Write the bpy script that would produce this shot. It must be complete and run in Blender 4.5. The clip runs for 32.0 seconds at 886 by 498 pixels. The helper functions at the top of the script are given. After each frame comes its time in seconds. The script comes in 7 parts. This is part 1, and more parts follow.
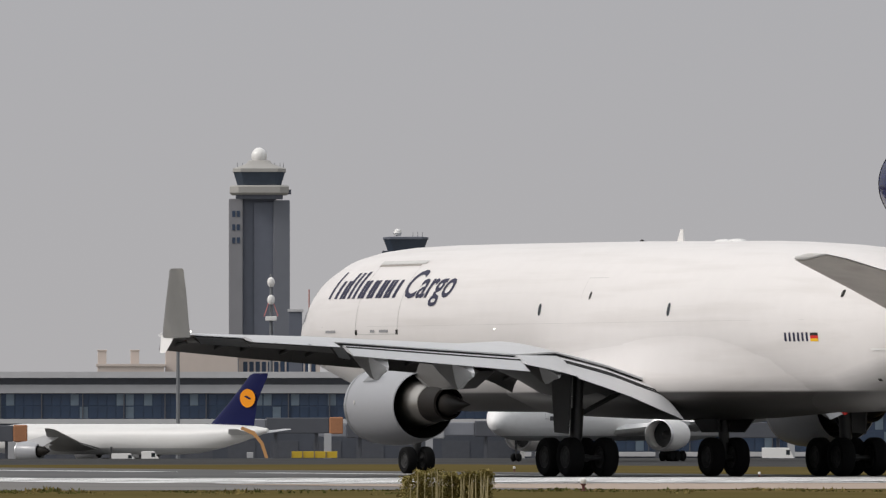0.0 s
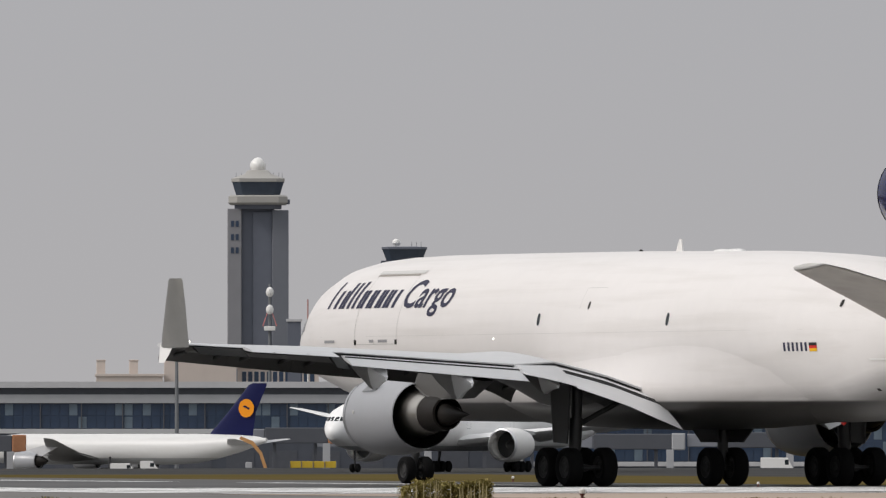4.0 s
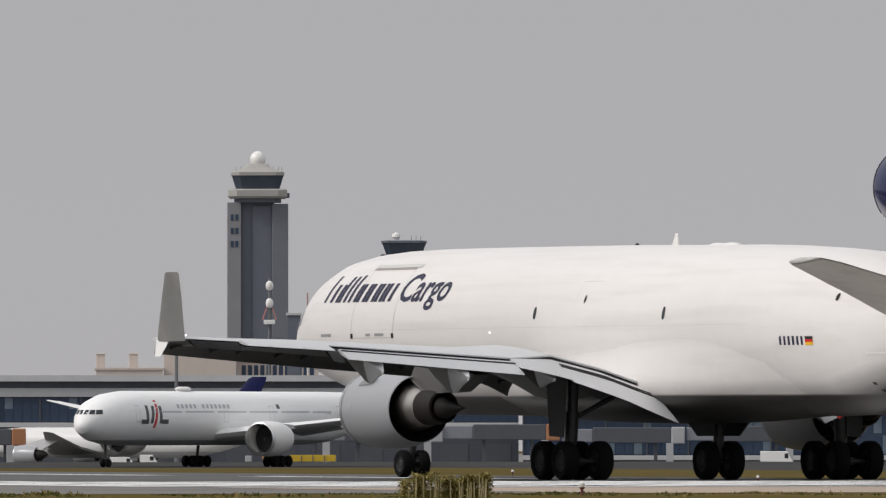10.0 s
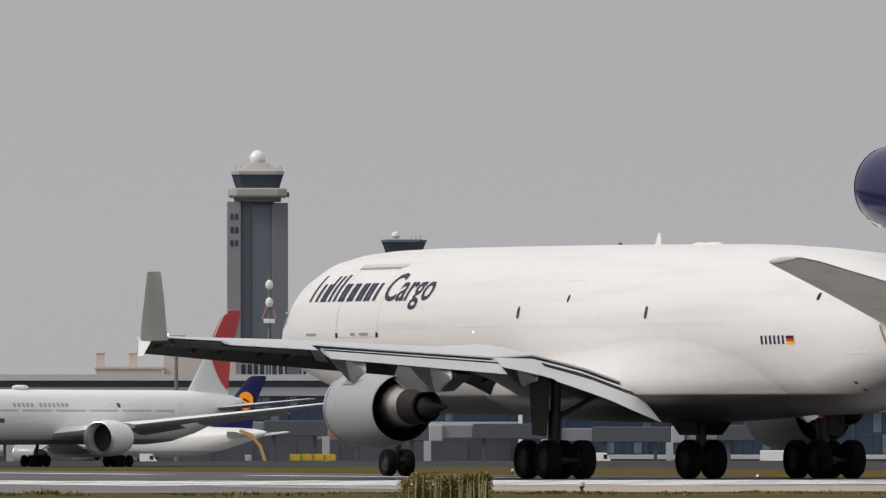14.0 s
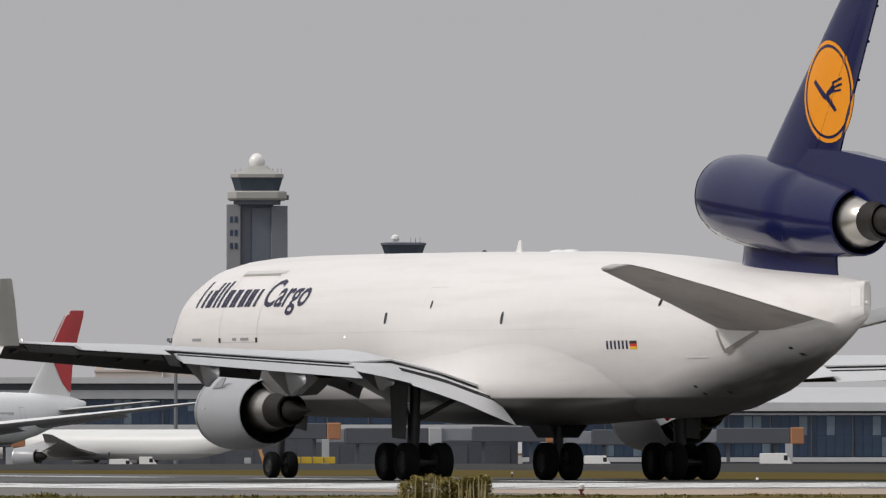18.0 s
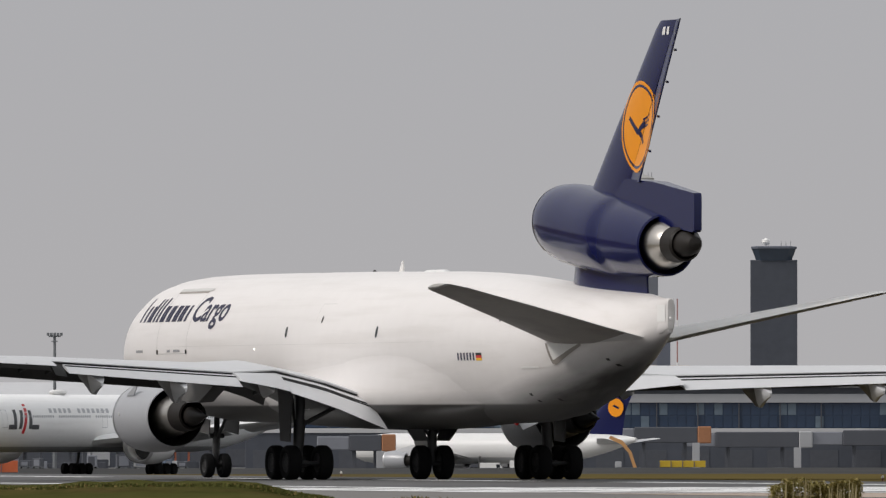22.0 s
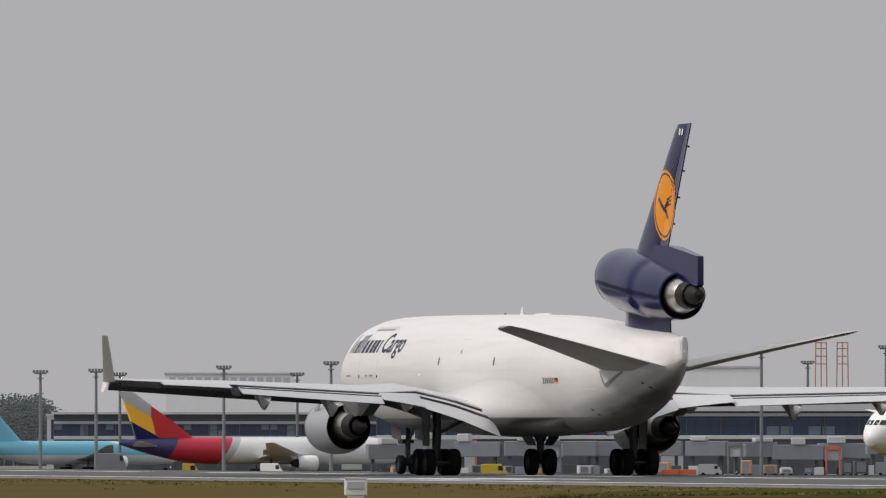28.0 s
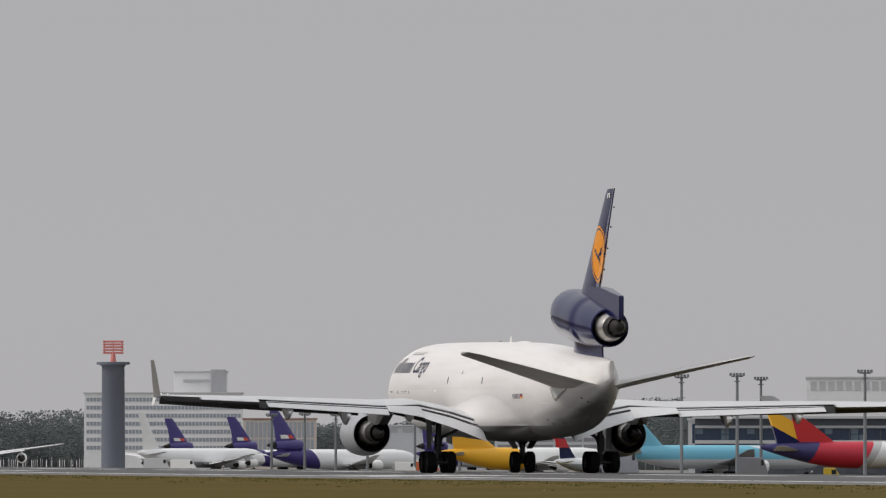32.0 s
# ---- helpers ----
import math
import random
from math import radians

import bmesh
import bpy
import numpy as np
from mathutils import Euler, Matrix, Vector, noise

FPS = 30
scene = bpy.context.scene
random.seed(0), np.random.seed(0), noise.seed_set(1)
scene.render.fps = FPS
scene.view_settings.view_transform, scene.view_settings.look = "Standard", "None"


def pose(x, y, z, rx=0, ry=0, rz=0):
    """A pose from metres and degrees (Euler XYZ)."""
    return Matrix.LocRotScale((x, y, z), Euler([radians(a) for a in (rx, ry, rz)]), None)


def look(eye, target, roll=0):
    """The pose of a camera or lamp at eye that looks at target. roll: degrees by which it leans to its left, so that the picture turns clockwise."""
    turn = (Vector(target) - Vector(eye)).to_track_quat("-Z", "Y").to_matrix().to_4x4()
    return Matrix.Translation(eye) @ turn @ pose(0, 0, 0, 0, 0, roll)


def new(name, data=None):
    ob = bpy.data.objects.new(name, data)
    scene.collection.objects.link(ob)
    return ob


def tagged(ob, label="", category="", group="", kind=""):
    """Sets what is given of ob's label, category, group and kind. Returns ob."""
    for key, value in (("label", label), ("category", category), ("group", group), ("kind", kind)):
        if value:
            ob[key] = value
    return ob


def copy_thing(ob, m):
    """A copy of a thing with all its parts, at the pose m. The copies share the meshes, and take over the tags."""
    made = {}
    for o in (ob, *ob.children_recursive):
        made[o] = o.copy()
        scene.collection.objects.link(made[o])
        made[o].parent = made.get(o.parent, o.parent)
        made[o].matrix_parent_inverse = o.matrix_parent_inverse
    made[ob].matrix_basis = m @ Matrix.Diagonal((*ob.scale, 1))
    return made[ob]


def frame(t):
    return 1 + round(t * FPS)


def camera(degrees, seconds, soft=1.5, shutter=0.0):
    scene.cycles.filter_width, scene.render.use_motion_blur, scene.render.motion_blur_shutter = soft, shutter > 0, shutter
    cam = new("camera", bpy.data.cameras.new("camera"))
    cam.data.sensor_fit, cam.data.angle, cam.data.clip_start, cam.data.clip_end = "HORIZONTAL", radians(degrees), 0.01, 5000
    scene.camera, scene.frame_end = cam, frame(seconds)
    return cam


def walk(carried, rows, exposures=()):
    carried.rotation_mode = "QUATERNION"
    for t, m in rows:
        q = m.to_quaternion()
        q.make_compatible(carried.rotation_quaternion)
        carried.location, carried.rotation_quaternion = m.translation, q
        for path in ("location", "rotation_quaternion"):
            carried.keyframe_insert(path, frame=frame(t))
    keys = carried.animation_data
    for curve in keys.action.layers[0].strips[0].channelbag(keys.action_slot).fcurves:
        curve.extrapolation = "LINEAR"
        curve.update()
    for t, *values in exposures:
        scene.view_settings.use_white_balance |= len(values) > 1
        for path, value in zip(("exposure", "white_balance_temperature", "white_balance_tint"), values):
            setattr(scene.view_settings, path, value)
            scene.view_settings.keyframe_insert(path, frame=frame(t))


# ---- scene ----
cam = camera(3.981, 32.0, soft=1.3)

# ---- the camera's stand and its slow pan: seconds, turn to the left, tilt up ----
EYE = (0.0, 0.0, 1.835)
PANS = [
    (0, 1.207, 0.788), (1, 1.205, 0.805), (2, 1.207, 0.810), (3, 1.201, 0.827), (5.5, 1.207, 0.834), (6, 1.211, 0.828),
    (7, 1.203, 0.822), (8, 1.204, 0.816), (9, 1.207, 0.813), (10, 1.200, 0.804), (11, 1.203, 0.794), (12, 1.198, 0.804),
    (13, 1.195, 0.811), (14, 1.199, 0.800), (14.5, 1.196, 0.794), (16.5, 1.205, 0.796), (17, 1.204, 0.800), (17.5, 1.198, 0.805),
    (18, 1.197, 0.813), (18.5, 1.203, 0.820), (19, 1.226, 0.828), (19.5, 1.263, 0.826), (20, 1.412, 0.831), (20.5, 1.761, 0.828),
    (21, 1.953, 0.824), (21.5, 2.440, 0.829), (22, 2.862, 0.830), (22.5, 3.216, 0.828), (23, 3.594, 0.833), (23.5, 3.978, 0.851),
    (24, 4.278, 0.878), (24.5, 4.784, 0.888), (25, 5.331, 0.862), (25.5, 5.805, 0.847), (27.5, 7.763, 0.857), (28, 8.251, 0.858),
    (28.5, 8.569, 0.866), (29, 9.021, 0.864), (29.5, 9.403, 0.867), (30, 9.785, 0.873), (30.5, 10.070, 0.881), (31, 10.397, 0.883),
    (31.5, 10.728, 0.881), (32, 11.132, 0.877),
]
JET = [
    (0, 0.00, 449.22, 116.20), (1, 0.01, 449.19, 116.20), (2, 0.01, 449.20, 116.20), (3, 0.01, 449.20, 116.20), (5.5, 0.00, 449.21, 116.19),
    (6, 0.01, 449.20, 116.19), (7, -0.01, 449.23, 116.19), (8, -0.02, 449.26, 116.19), (9, -0.07, 449.36, 116.19), (10, -0.12, 449.46, 116.19),
    (11, -0.21, 449.63, 116.18), (12, -0.28, 449.78, 116.17), (13, -0.45, 450.14, 116.15), (14, -0.73, 450.70, 116.12), (14.5, -0.92, 451.10, 116.10),
    (16.5, -2.61, 454.58, 115.48), (17, -3.47, 456.40, 115.32), (17.5, -4.54, 458.68, 115.13), (18, -5.87, 461.52, 114.93), (18.5, -7.47, 464.98, 114.77),
    (19, -9.37, 469.11, 114.55), (19.5, -11.55, 473.92, 114.30), (20, -14.02, 479.39, 114.16), (20.5, -16.72, 485.45, 113.97), (21, -19.65, 492.08, 113.75),
    (21.5, -22.82, 499.32, 113.49), (22, -26.12, 506.93, 113.44), (22.5, -29.73, 515.21, 113.61), (23, -33.77, 524.46, 113.59), (23.5, -38.17, 534.51, 113.67),
    (24, -42.82, 545.15, 113.55), (24.5, -47.67, 556.31, 113.51), (25, -52.67, 567.75, 113.68), (25.5, -57.83, 579.45, 113.94), (27.5, -82.90, 635.99, 113.89),
    (28, -89.62, 651.14, 113.89), (28.5, -96.50, 666.78, 113.60), (29, -103.66, 683.18, 113.57), (29.5, -111.05, 700.16, 113.48), (30, -118.72, 717.80, 113.51),
    (30.5, -126.63, 736.07, 113.32), (31, -134.75, 754.97, 113.18), (31.5, -142.99, 774.33, 112.95), (32, -151.29, 793.88, 113.00),
]

walk(cam, [(t, pose(*EYE, 90 + up, 0, turn)) for t, turn, up in PANS])

# ---- sky, sun ----
SUN_AZ, SUN_EL = radians(-110), radians(40)
world = bpy.data.worlds.new("sky")
scene.world = world
world.use_nodes = True
wn, wl = world.node_tree.nodes, world.node_tree.links
wn.clear()
w_out, w_bg = wn.new("ShaderNodeOutputWorld"), wn.new("ShaderNodeBackground")
sky = wn.new("ShaderNodeTexSky")
sky.sky_type, sky.sun_disc = "NISHITA", False
sky.sun_elevation, sky.sun_rotation = SUN_EL, SUN_AZ
sky.dust_density, sky.air_density = 6.0, 1.0
w_co, w_sep = wn.new("ShaderNodeTexCoord"), wn.new("ShaderNodeSeparateXYZ")
w_ramp, w_mix = wn.new("ShaderNodeValToRGB"), wn.new("ShaderNodeMix")
w_ramp.color_ramp.elements[0].position, w_ramp.color_ramp.elements[0].color = 0.0, (0.442, 0.432, 0.441, 1)
w_ramp.color_ramp.elements[1].position, w_ramp.color_ramp.elements[1].color = 1.0, (0.84, 0.85, 0.87, 1)
mid = w_ramp.color_ramp.elements.new(0.05)
mid.color = (0.427, 0.429, 0.45, 1)
upper = w_ramp.color_ramp.elements.new(0.3)
upper.color = (0.55, 0.56, 0.58, 1)
w_mix.data_type = "RGBA"
w_mix.inputs["Factor"].default_value = 0.97
wl.new(w_co.outputs["Generated"], w_sep.inputs[0])
wl.new(w_sep.outputs["Z"], w_ramp.inputs["Fac"])
w_gain = wn.new("ShaderNodeMix")
w_gain.data_type, w_gain.blend_type = "RGBA", "MULTIPLY"
w_gain.inputs["Factor"].default_value = 1.0
w_gain.inputs["B"].default_value = (0.1, 0.1, 0.1, 1)
wl.new(sky.outputs[0], w_gain.inputs["A"])
wl.new(w_gain.outputs["Result"], w_mix.inputs["A"])
wl.new(w_ramp.outputs[0], w_mix.inputs["B"])
wl.new(w_mix.outputs["Result"], w_bg.inputs["Color"])
w_bg.inputs["Strength"].default_value = 1.0
wl.new(w_bg.outputs[0], w_out.inputs[0])

lamp = bpy.data.lights.new("sun", "SUN")
lamp.energy, lamp.angle, lamp.color = 1.9, radians(12), (1.0, 0.945, 0.905)
sun = new("sun", lamp)
sun_from = Vector((math.sin(SUN_AZ) * math.cos(SUN_EL), math.cos(SUN_AZ) * math.cos(SUN_EL), math.sin(SUN_EL)))
sun.matrix_world = look(sun_from * 100, (0, 0, 0))
scene.view_settings.exposure = 0.0


# ---- materials ----
def paint(name, base, rough=0.5, metal=0.0, grain=0.06, scale=3.0, big=0.3, bump=0.0, stain=None, stain_amount=0.0, coat=0.0, gloss=0.5):
    """Grain and large stains at two scales round one base colour, in the thing's own metres."""
    m = bpy.data.materials.new(name)
    m.use_nodes = True
    n, k = m.node_tree.nodes, m.node_tree.links
    b = n["Principled BSDF"]
    b.inputs["Roughness"].default_value, b.inputs["Metallic"].default_value = rough, metal
    b.inputs["Coat Weight"].default_value, b.inputs["Coat Roughness"].default_value = coat, 0.3
    b.inputs["Specular IOR Level"].default_value = gloss
    co = n.new("ShaderNodeTexCoord")
    a, c = n.new("ShaderNodeTexNoise"), n.new("ShaderNodeTexNoise")
    a.inputs["Scale"].default_value, a.inputs["Detail"].default_value = scale, 6.0
    c.inputs["Scale"].default_value, c.inputs["Detail"].default_value = big, 4.0
    k.new(co.outputs["Object"], a.inputs["Vector"])
    k.new(co.outputs["Object"], c.inputs["Vector"])
    hs = n.new("ShaderNodeHueSaturation")
    hs.inputs["Color"].default_value = (*base, 1)
    add, mul = n.new("ShaderNodeMath"), n.new("ShaderNodeMath")
    add.operation, mul.operation = "ADD", "MULTIPLY_ADD"
    k.new(a.outputs["Fac"], add.inputs[0])
    k.new(c.outputs["Fac"], add.inputs[1])
    k.new(add.outputs[0], mul.inputs[0])
    mul.inputs[1].default_value, mul.inputs[2].default_value = grain * 2, 1.0 - grain * 2
    k.new(mul.outputs[0], hs.inputs["Value"])
    last = hs.outputs[0]
    if stain:
        r = n.new("ShaderNodeMapRange")
        r.inputs["From Min"].default_value, r.inputs["From Max"].default_value = 0.5, 0.72
        r.inputs["To Max"].default_value = stain_amount
        k.new(c.outputs["Fac"], r.inputs["Value"])
        mx = n.new("ShaderNodeMix")
        mx.data_type = "RGBA"
        k.new(r.outputs["Result"], mx.inputs["Factor"])
        k.new(last, mx.inputs["A"])
        mx.inputs["B"].default_value = (*stain, 1)
        last = mx.outputs["Result"]
    k.new(last, b.inputs["Base Color"])
    if bump:
        bp = n.new("ShaderNodeBump")
        bp.inputs["Strength"].default_value, bp.inputs["Distance"].default_value = bump, 0.02
        k.new(a.outputs["Fac"], bp.inputs["Height"])
        k.new(bp.outputs[0], b.inputs["Normal"])
    return m


def hull_paint(name, top, belly, z_line, soft=0.04, dirt=(0.35, 0.31, 0.26), dirt_amount=0.25, tail=None, soot_shade=False):
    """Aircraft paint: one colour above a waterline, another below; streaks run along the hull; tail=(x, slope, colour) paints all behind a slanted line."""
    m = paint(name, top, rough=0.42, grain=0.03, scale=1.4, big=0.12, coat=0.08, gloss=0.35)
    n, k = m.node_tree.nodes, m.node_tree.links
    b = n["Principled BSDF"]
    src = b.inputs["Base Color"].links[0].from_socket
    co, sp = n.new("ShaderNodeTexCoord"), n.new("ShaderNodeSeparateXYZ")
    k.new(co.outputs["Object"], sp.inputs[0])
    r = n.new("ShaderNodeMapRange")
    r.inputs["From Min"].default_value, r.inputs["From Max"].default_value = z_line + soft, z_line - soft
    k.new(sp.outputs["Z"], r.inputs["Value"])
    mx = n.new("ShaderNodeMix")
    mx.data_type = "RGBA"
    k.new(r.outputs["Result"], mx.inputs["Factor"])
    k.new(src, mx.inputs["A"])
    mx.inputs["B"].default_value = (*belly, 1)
    # streaks drawn out along the flow
    mp, ns = n.new("ShaderNodeMapping"), n.new("ShaderNodeTexNoise")
    mp.inputs["Scale"].default_value = (0.12, 2.2, 2.2)
    ns.inputs["Scale"].default_value, ns.inputs["Detail"].default_value = 1.0, 7.0
    k.new(co.outputs["Object"], mp.inputs["Vector"])
    k.new(mp.outputs[0], ns.inputs["Vector"])
    rr = n.new("ShaderNodeMapRange")
    rr.inputs["From Min"].default_value, rr.inputs["From Max"].default_value = 0.48, 0.8
    rr.inputs["To Max"].default_value = dirt_amount
    k.new(ns.outputs["Fac"], rr.inputs["Value"])
    md = n.new("ShaderNodeMix")
    md.data_type = "RGBA"
    k.new(rr.outputs["Result"], md.inputs["Factor"])
    k.new(mx.outputs["Result"], md.inputs["A"])
    md.inputs["B"].default_value = (*dirt, 1)
    last = md.outputs["Result"]
    if soot_shade:
        # exhaust soot and the underside's shade, painted as one along the tail
        ma, mi, rz, m2 = n.new("ShaderNodeMath"), n.new("ShaderNodeMath"), n.new("ShaderNodeMapRange"), n.new("ShaderNodeMath")
        ma.operation, mi.operation, m2.operation = "ADD", "MINIMUM", "MULTIPLY"
        k.new(sp.outputs["X"], ma.inputs[0])
        ma.inputs[1].default_value = 14.0
        k.new(ma.outputs[0], mi.inputs[0])
        mi.inputs[1].default_value = 0.0
        mc = n.new("ShaderNodeMath")
        mc.operation = "MULTIPLY_ADD"
        k.new(mi.outputs[0], mc.inputs[0])
        mc.inputs[1].default_value = 0.2
        k.new(sp.outputs["Z"], mc.inputs[2])
        rz.inputs["From Min"].default_value, rz.inputs["From Max"].default_value = 3.5, 2.5
        k.new(mc.outputs[0], rz.inputs["Value"])
        k.new(rz.outputs["Result"], m2.inputs[0])
        rn = n.new("ShaderNodeMapRange")
        rn.inputs["From Min"].default_value, rn.inputs["From Max"].default_value = -2.5, 0.6
        k.new(ns.outputs["Fac"], rn.inputs["Value"])
        k.new(rn.outputs["Result"], m2.inputs[1])
        mq = n.new("ShaderNodeMix")
        mq.data_type = "RGBA"
        k.new(m2.outputs[0], mq.inputs["Factor"])
        k.new(last, mq.inputs["A"])
        mq.inputs["B"].default_value = (0.045, 0.041, 0.037, 1)
        last = mq.outputs["Result"]
    for x0, slope, colour in tail or ():
        ma, st = n.new("ShaderNodeMath"), n.new("ShaderNodeMath")
        ma.operation, st.operation = "MULTIPLY_ADD", "LESS_THAN"
        k.new(sp.outputs["Z"], ma.inputs[0])
        ma.inputs[1].default_value = slope
        k.new(sp.outputs["X"], ma.inputs[2])
        k.new(ma.outputs[0], st.inputs[0])
        st.inputs[1].default_value = x0
        mt = n.new("ShaderNodeMix")
        mt.data_type = "RGBA"
        k.new(st.outputs[0], mt.inputs["Factor"])
        k.new(last, mt.inputs["A"])
        mt.inputs["B"].default_value = (*colour, 1)
        last = mt.outputs["Result"]
    k.new(last, b.inputs["Base Color"])
    return m


def ground_paint(name, one, two, rough=0.95, scale=0.25, fine=6.0, bump=0.4, gloss=0.0):
    m = paint(name, one, rough=rough, grain=0.12, scale=fine, big=scale, bump=bump, stain=two, stain_amount=0.9, gloss=gloss)
    return m


# the grey belly is taken near-black: its shade is in the colour
white_hull = hull_paint("white_aircraft_paint", (0.752, 0.725, 0.708), (0.016, 0.016, 0.017), 2.98, dirt_amount=0.2, soot_shade=True)
white_plain = paint("white_gloss_paint", (0.80, 0.79, 0.77), 0.35, grain=0.04, big=0.2, coat=0.3)
wing_grey = paint("grey_wing_paint", (0.57, 0.575, 0.585), 0.4, grain=0.06, scale=1.2, big=0.25, stain=(0.4, 0.4, 0.4), stain_amount=0.35)
# near-black in place of wing grey: undersides and slats carry their shade
wing_dark = paint("shaded_wing_grey", (0.06, 0.058, 0.056), 0.6, grain=0.1, scale=2.0)
stab_grey = paint("grey_tailplane_paint", (0.7, 0.69, 0.67), 0.45, grain=0.08, scale=1.0, big=0.4, stain=(0.25, 0.22, 0.19), stain_amount=0.4)
navy = paint("dark_blue_tail_paint", (0.0065, 0.009, 0.06), 0.15, grain=0.05, big=0.2, coat=0.0, gloss=0.3)
nac_grey = paint("light_grey_cowl_paint", (0.345, 0.352, 0.37), 0.35, grain=0.05, big=0.3, coat=0.2)
steel = paint("heat_tinted_steel", (0.55, 0.52, 0.48), 0.3, 1.0, grain=0.1, scale=2.0)
steel_dark = paint("burnt_dark_metal", (0.02, 0.017, 0.015), 0.5, 0.0, grain=0.2, scale=3.0, gloss=0.2)
lip_metal = paint("polished_lip_metal", (0.7, 0.7, 0.71), 0.38, 1.0, grain=0.04)
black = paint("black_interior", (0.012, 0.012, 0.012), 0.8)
rubber = paint("tyre_rubber", (0.008, 0.008, 0.0085), 0.9, grain=0.15, scale=8.0, gloss=0.15)
gear_grey = paint("landing_gear_grey", (0.035, 0.035, 0.036), 0.5, 0.1, grain=0.15, scale=5.0)
hub_grey = paint("wheel_hub_grey", (0.02, 0.02, 0.02), 0.7, 0.0, grain=0.1)
orange = paint("orange_yellow_paint", (0.82, 0.29, 0.008), 0.4, grain=0.05, coat=0.05, gloss=0.3)
title_blue = paint("dark_blue_lettering", (0.028, 0.028, 0.06), 0.5, gloss=0.3)
soft_mark = paint("small_grey_marking", (0.3, 0.3, 0.31), 0.5)
seam = paint("panel_seam_grey", (0.58, 0.57, 0.55), 0.5)
glass_dark = paint("dark_cockpit_glass", (0.02, 0.025, 0.03), 0.08, grain=0.0)
flag_black = paint("flag_black", (0.01, 0.01, 0.01), 0.4)
flag_red = paint("flag_red", (0.6, 0.02, 0.015), 0.4)
flag_gold = paint("flag_gold", (0.85, 0.5, 0.02), 0.4)


# ---- mesh helpers ----
class Geo:
    """Vertices and faces of one part, gathered in plain lists."""

    def __init__(self):
        self.v, self.f = [], []

    def loft(self, rings, cap0=True, cap1=True, closed=True):
        base, n = len(self.v), len(rings[0])
        for r in rings:
            self.v.extend(tuple(p) for p in r)
        for i in range(len(rings) - 1):
            a, b = base + i * n, base + (i + 1) * n
            for j in range(n if closed else n - 1):
                q = (j + 1) % n
                self.f.append((a + j, a + q, b + q, b + j))
        if cap0:
            self.f.append(tuple(base + j for j in reversed(range(n))))
        if cap1:
            self.f.append(tuple(base + (len(rings) - 1) * n + j for j in range(n)))
        return self

    def revolve(self, profile, at=(0, 0, 0), axis="x", n=28, squash=1.0, cap0=False, cap1=False):
        """profile: (along, radius) pairs round an axis through at."""
        rings = []
        for u, r in profile:
            ring = []
            for j in range(n):
                a = 2 * math.pi * j / n
                c, s = r * math.cos(a), r * math.sin(a) * squash
                ring.append({"x": (at[0] + u, at[1] + c, at[2] + s), "y": (at[0] + c, at[1] + u, at[2] + s), "z": (at[0] + c, at[1] + s, at[2] + u)}[axis])
            rings.append(ring)
        return self.loft(rings, cap0, cap1)

    def box(self, lo, hi, ch=0.0):
        """A box with chamfered upright edges and rims."""
        x0, y0, z0 = lo
        x1, y1, z1 = hi
        c = min(ch, (x1 - x0) / 3, (y1 - y0) / 3, (z1 - z0) / 3)
        if c <= 0:
            ring = lambda z: [(x0, y0, z), (x1, y0, z), (x1, y1, z), (x0, y1, z)]
            return self.loft([ring(z0), ring(z1)])

        def ring(z, i):
            a0, a1, b0, b1 = x0 + i, x1 - i, y0 + i, y1 - i
            return [(a0 + c, b0, z), (a1 - c, b0, z), (a1, b0 + c, z), (a1, b1 - c, z), (a1 - c, b1, z), (a0 + c, b1, z), (a0, b1 - c, z), (a0, b0 + c, z)]
        return self.loft([ring(z0, c * 0.7), ring(z0 + c, 0), ring(z1 - c, 0), ring(z1, c * 0.7)])

    def tube(self, p, q, r0, r1=None, n=10):
        p, q = Vector(p), Vector(q)
        r1 = r0 if r1 is None else r1
        w = (q - p).normalized()
        a = w.orthogonal().normalized()
        b = w.cross(a)
        rings = [[e + (a * math.cos(2 * math.pi * j / n) + b * math.sin(2 * math.pi * j / n)) * r for j in range(n)] for e, r in ((p, r0), (q, r1))]
        return self.loft(rings)

    def slab(self, poly, axis, lo, hi):
        """A polygon drawn in the plane across an axis, thickened along it."""
        put = {"y": lambda p, d: (p[0], d, p[1]), "x": lambda p, d: (d, p[0], p[1]), "z": lambda p, d: (p[0], p[1], d)}[axis]
        return self.loft([[put(p, lo) for p in poly], [put(p, hi) for p in poly]])


def part(name, g, material, parent=None, label="", smooth=35.0):
    me = bpy.data.meshes.new(name)
    me.from_pydata([tuple(p) for p in g.v], [], g.f)
    me.validate()
    bm = bmesh.new()
    bm.from_mesh(me)
    bmesh.ops.recalc_face_normals(bm, faces=bm.faces)
    bm.to_mesh(me)
    bm.free()
    me.materials.append(material)
    if smooth:
        me.shade_smooth()
        me.set_sharp_from_angle(angle=radians(smooth))
    ob = new(name, me)
    if parent:
        ob.parent = parent
    if label:
        tagged(ob, label)
    return ob


def thing(name, label, category, m=None, group="", kind=""):
    e = new(name)
    e.empty_display_size = 0.5
    tagged(e, label, category, group, kind)
    if m is not None:
        e.matrix_basis = m
    return e


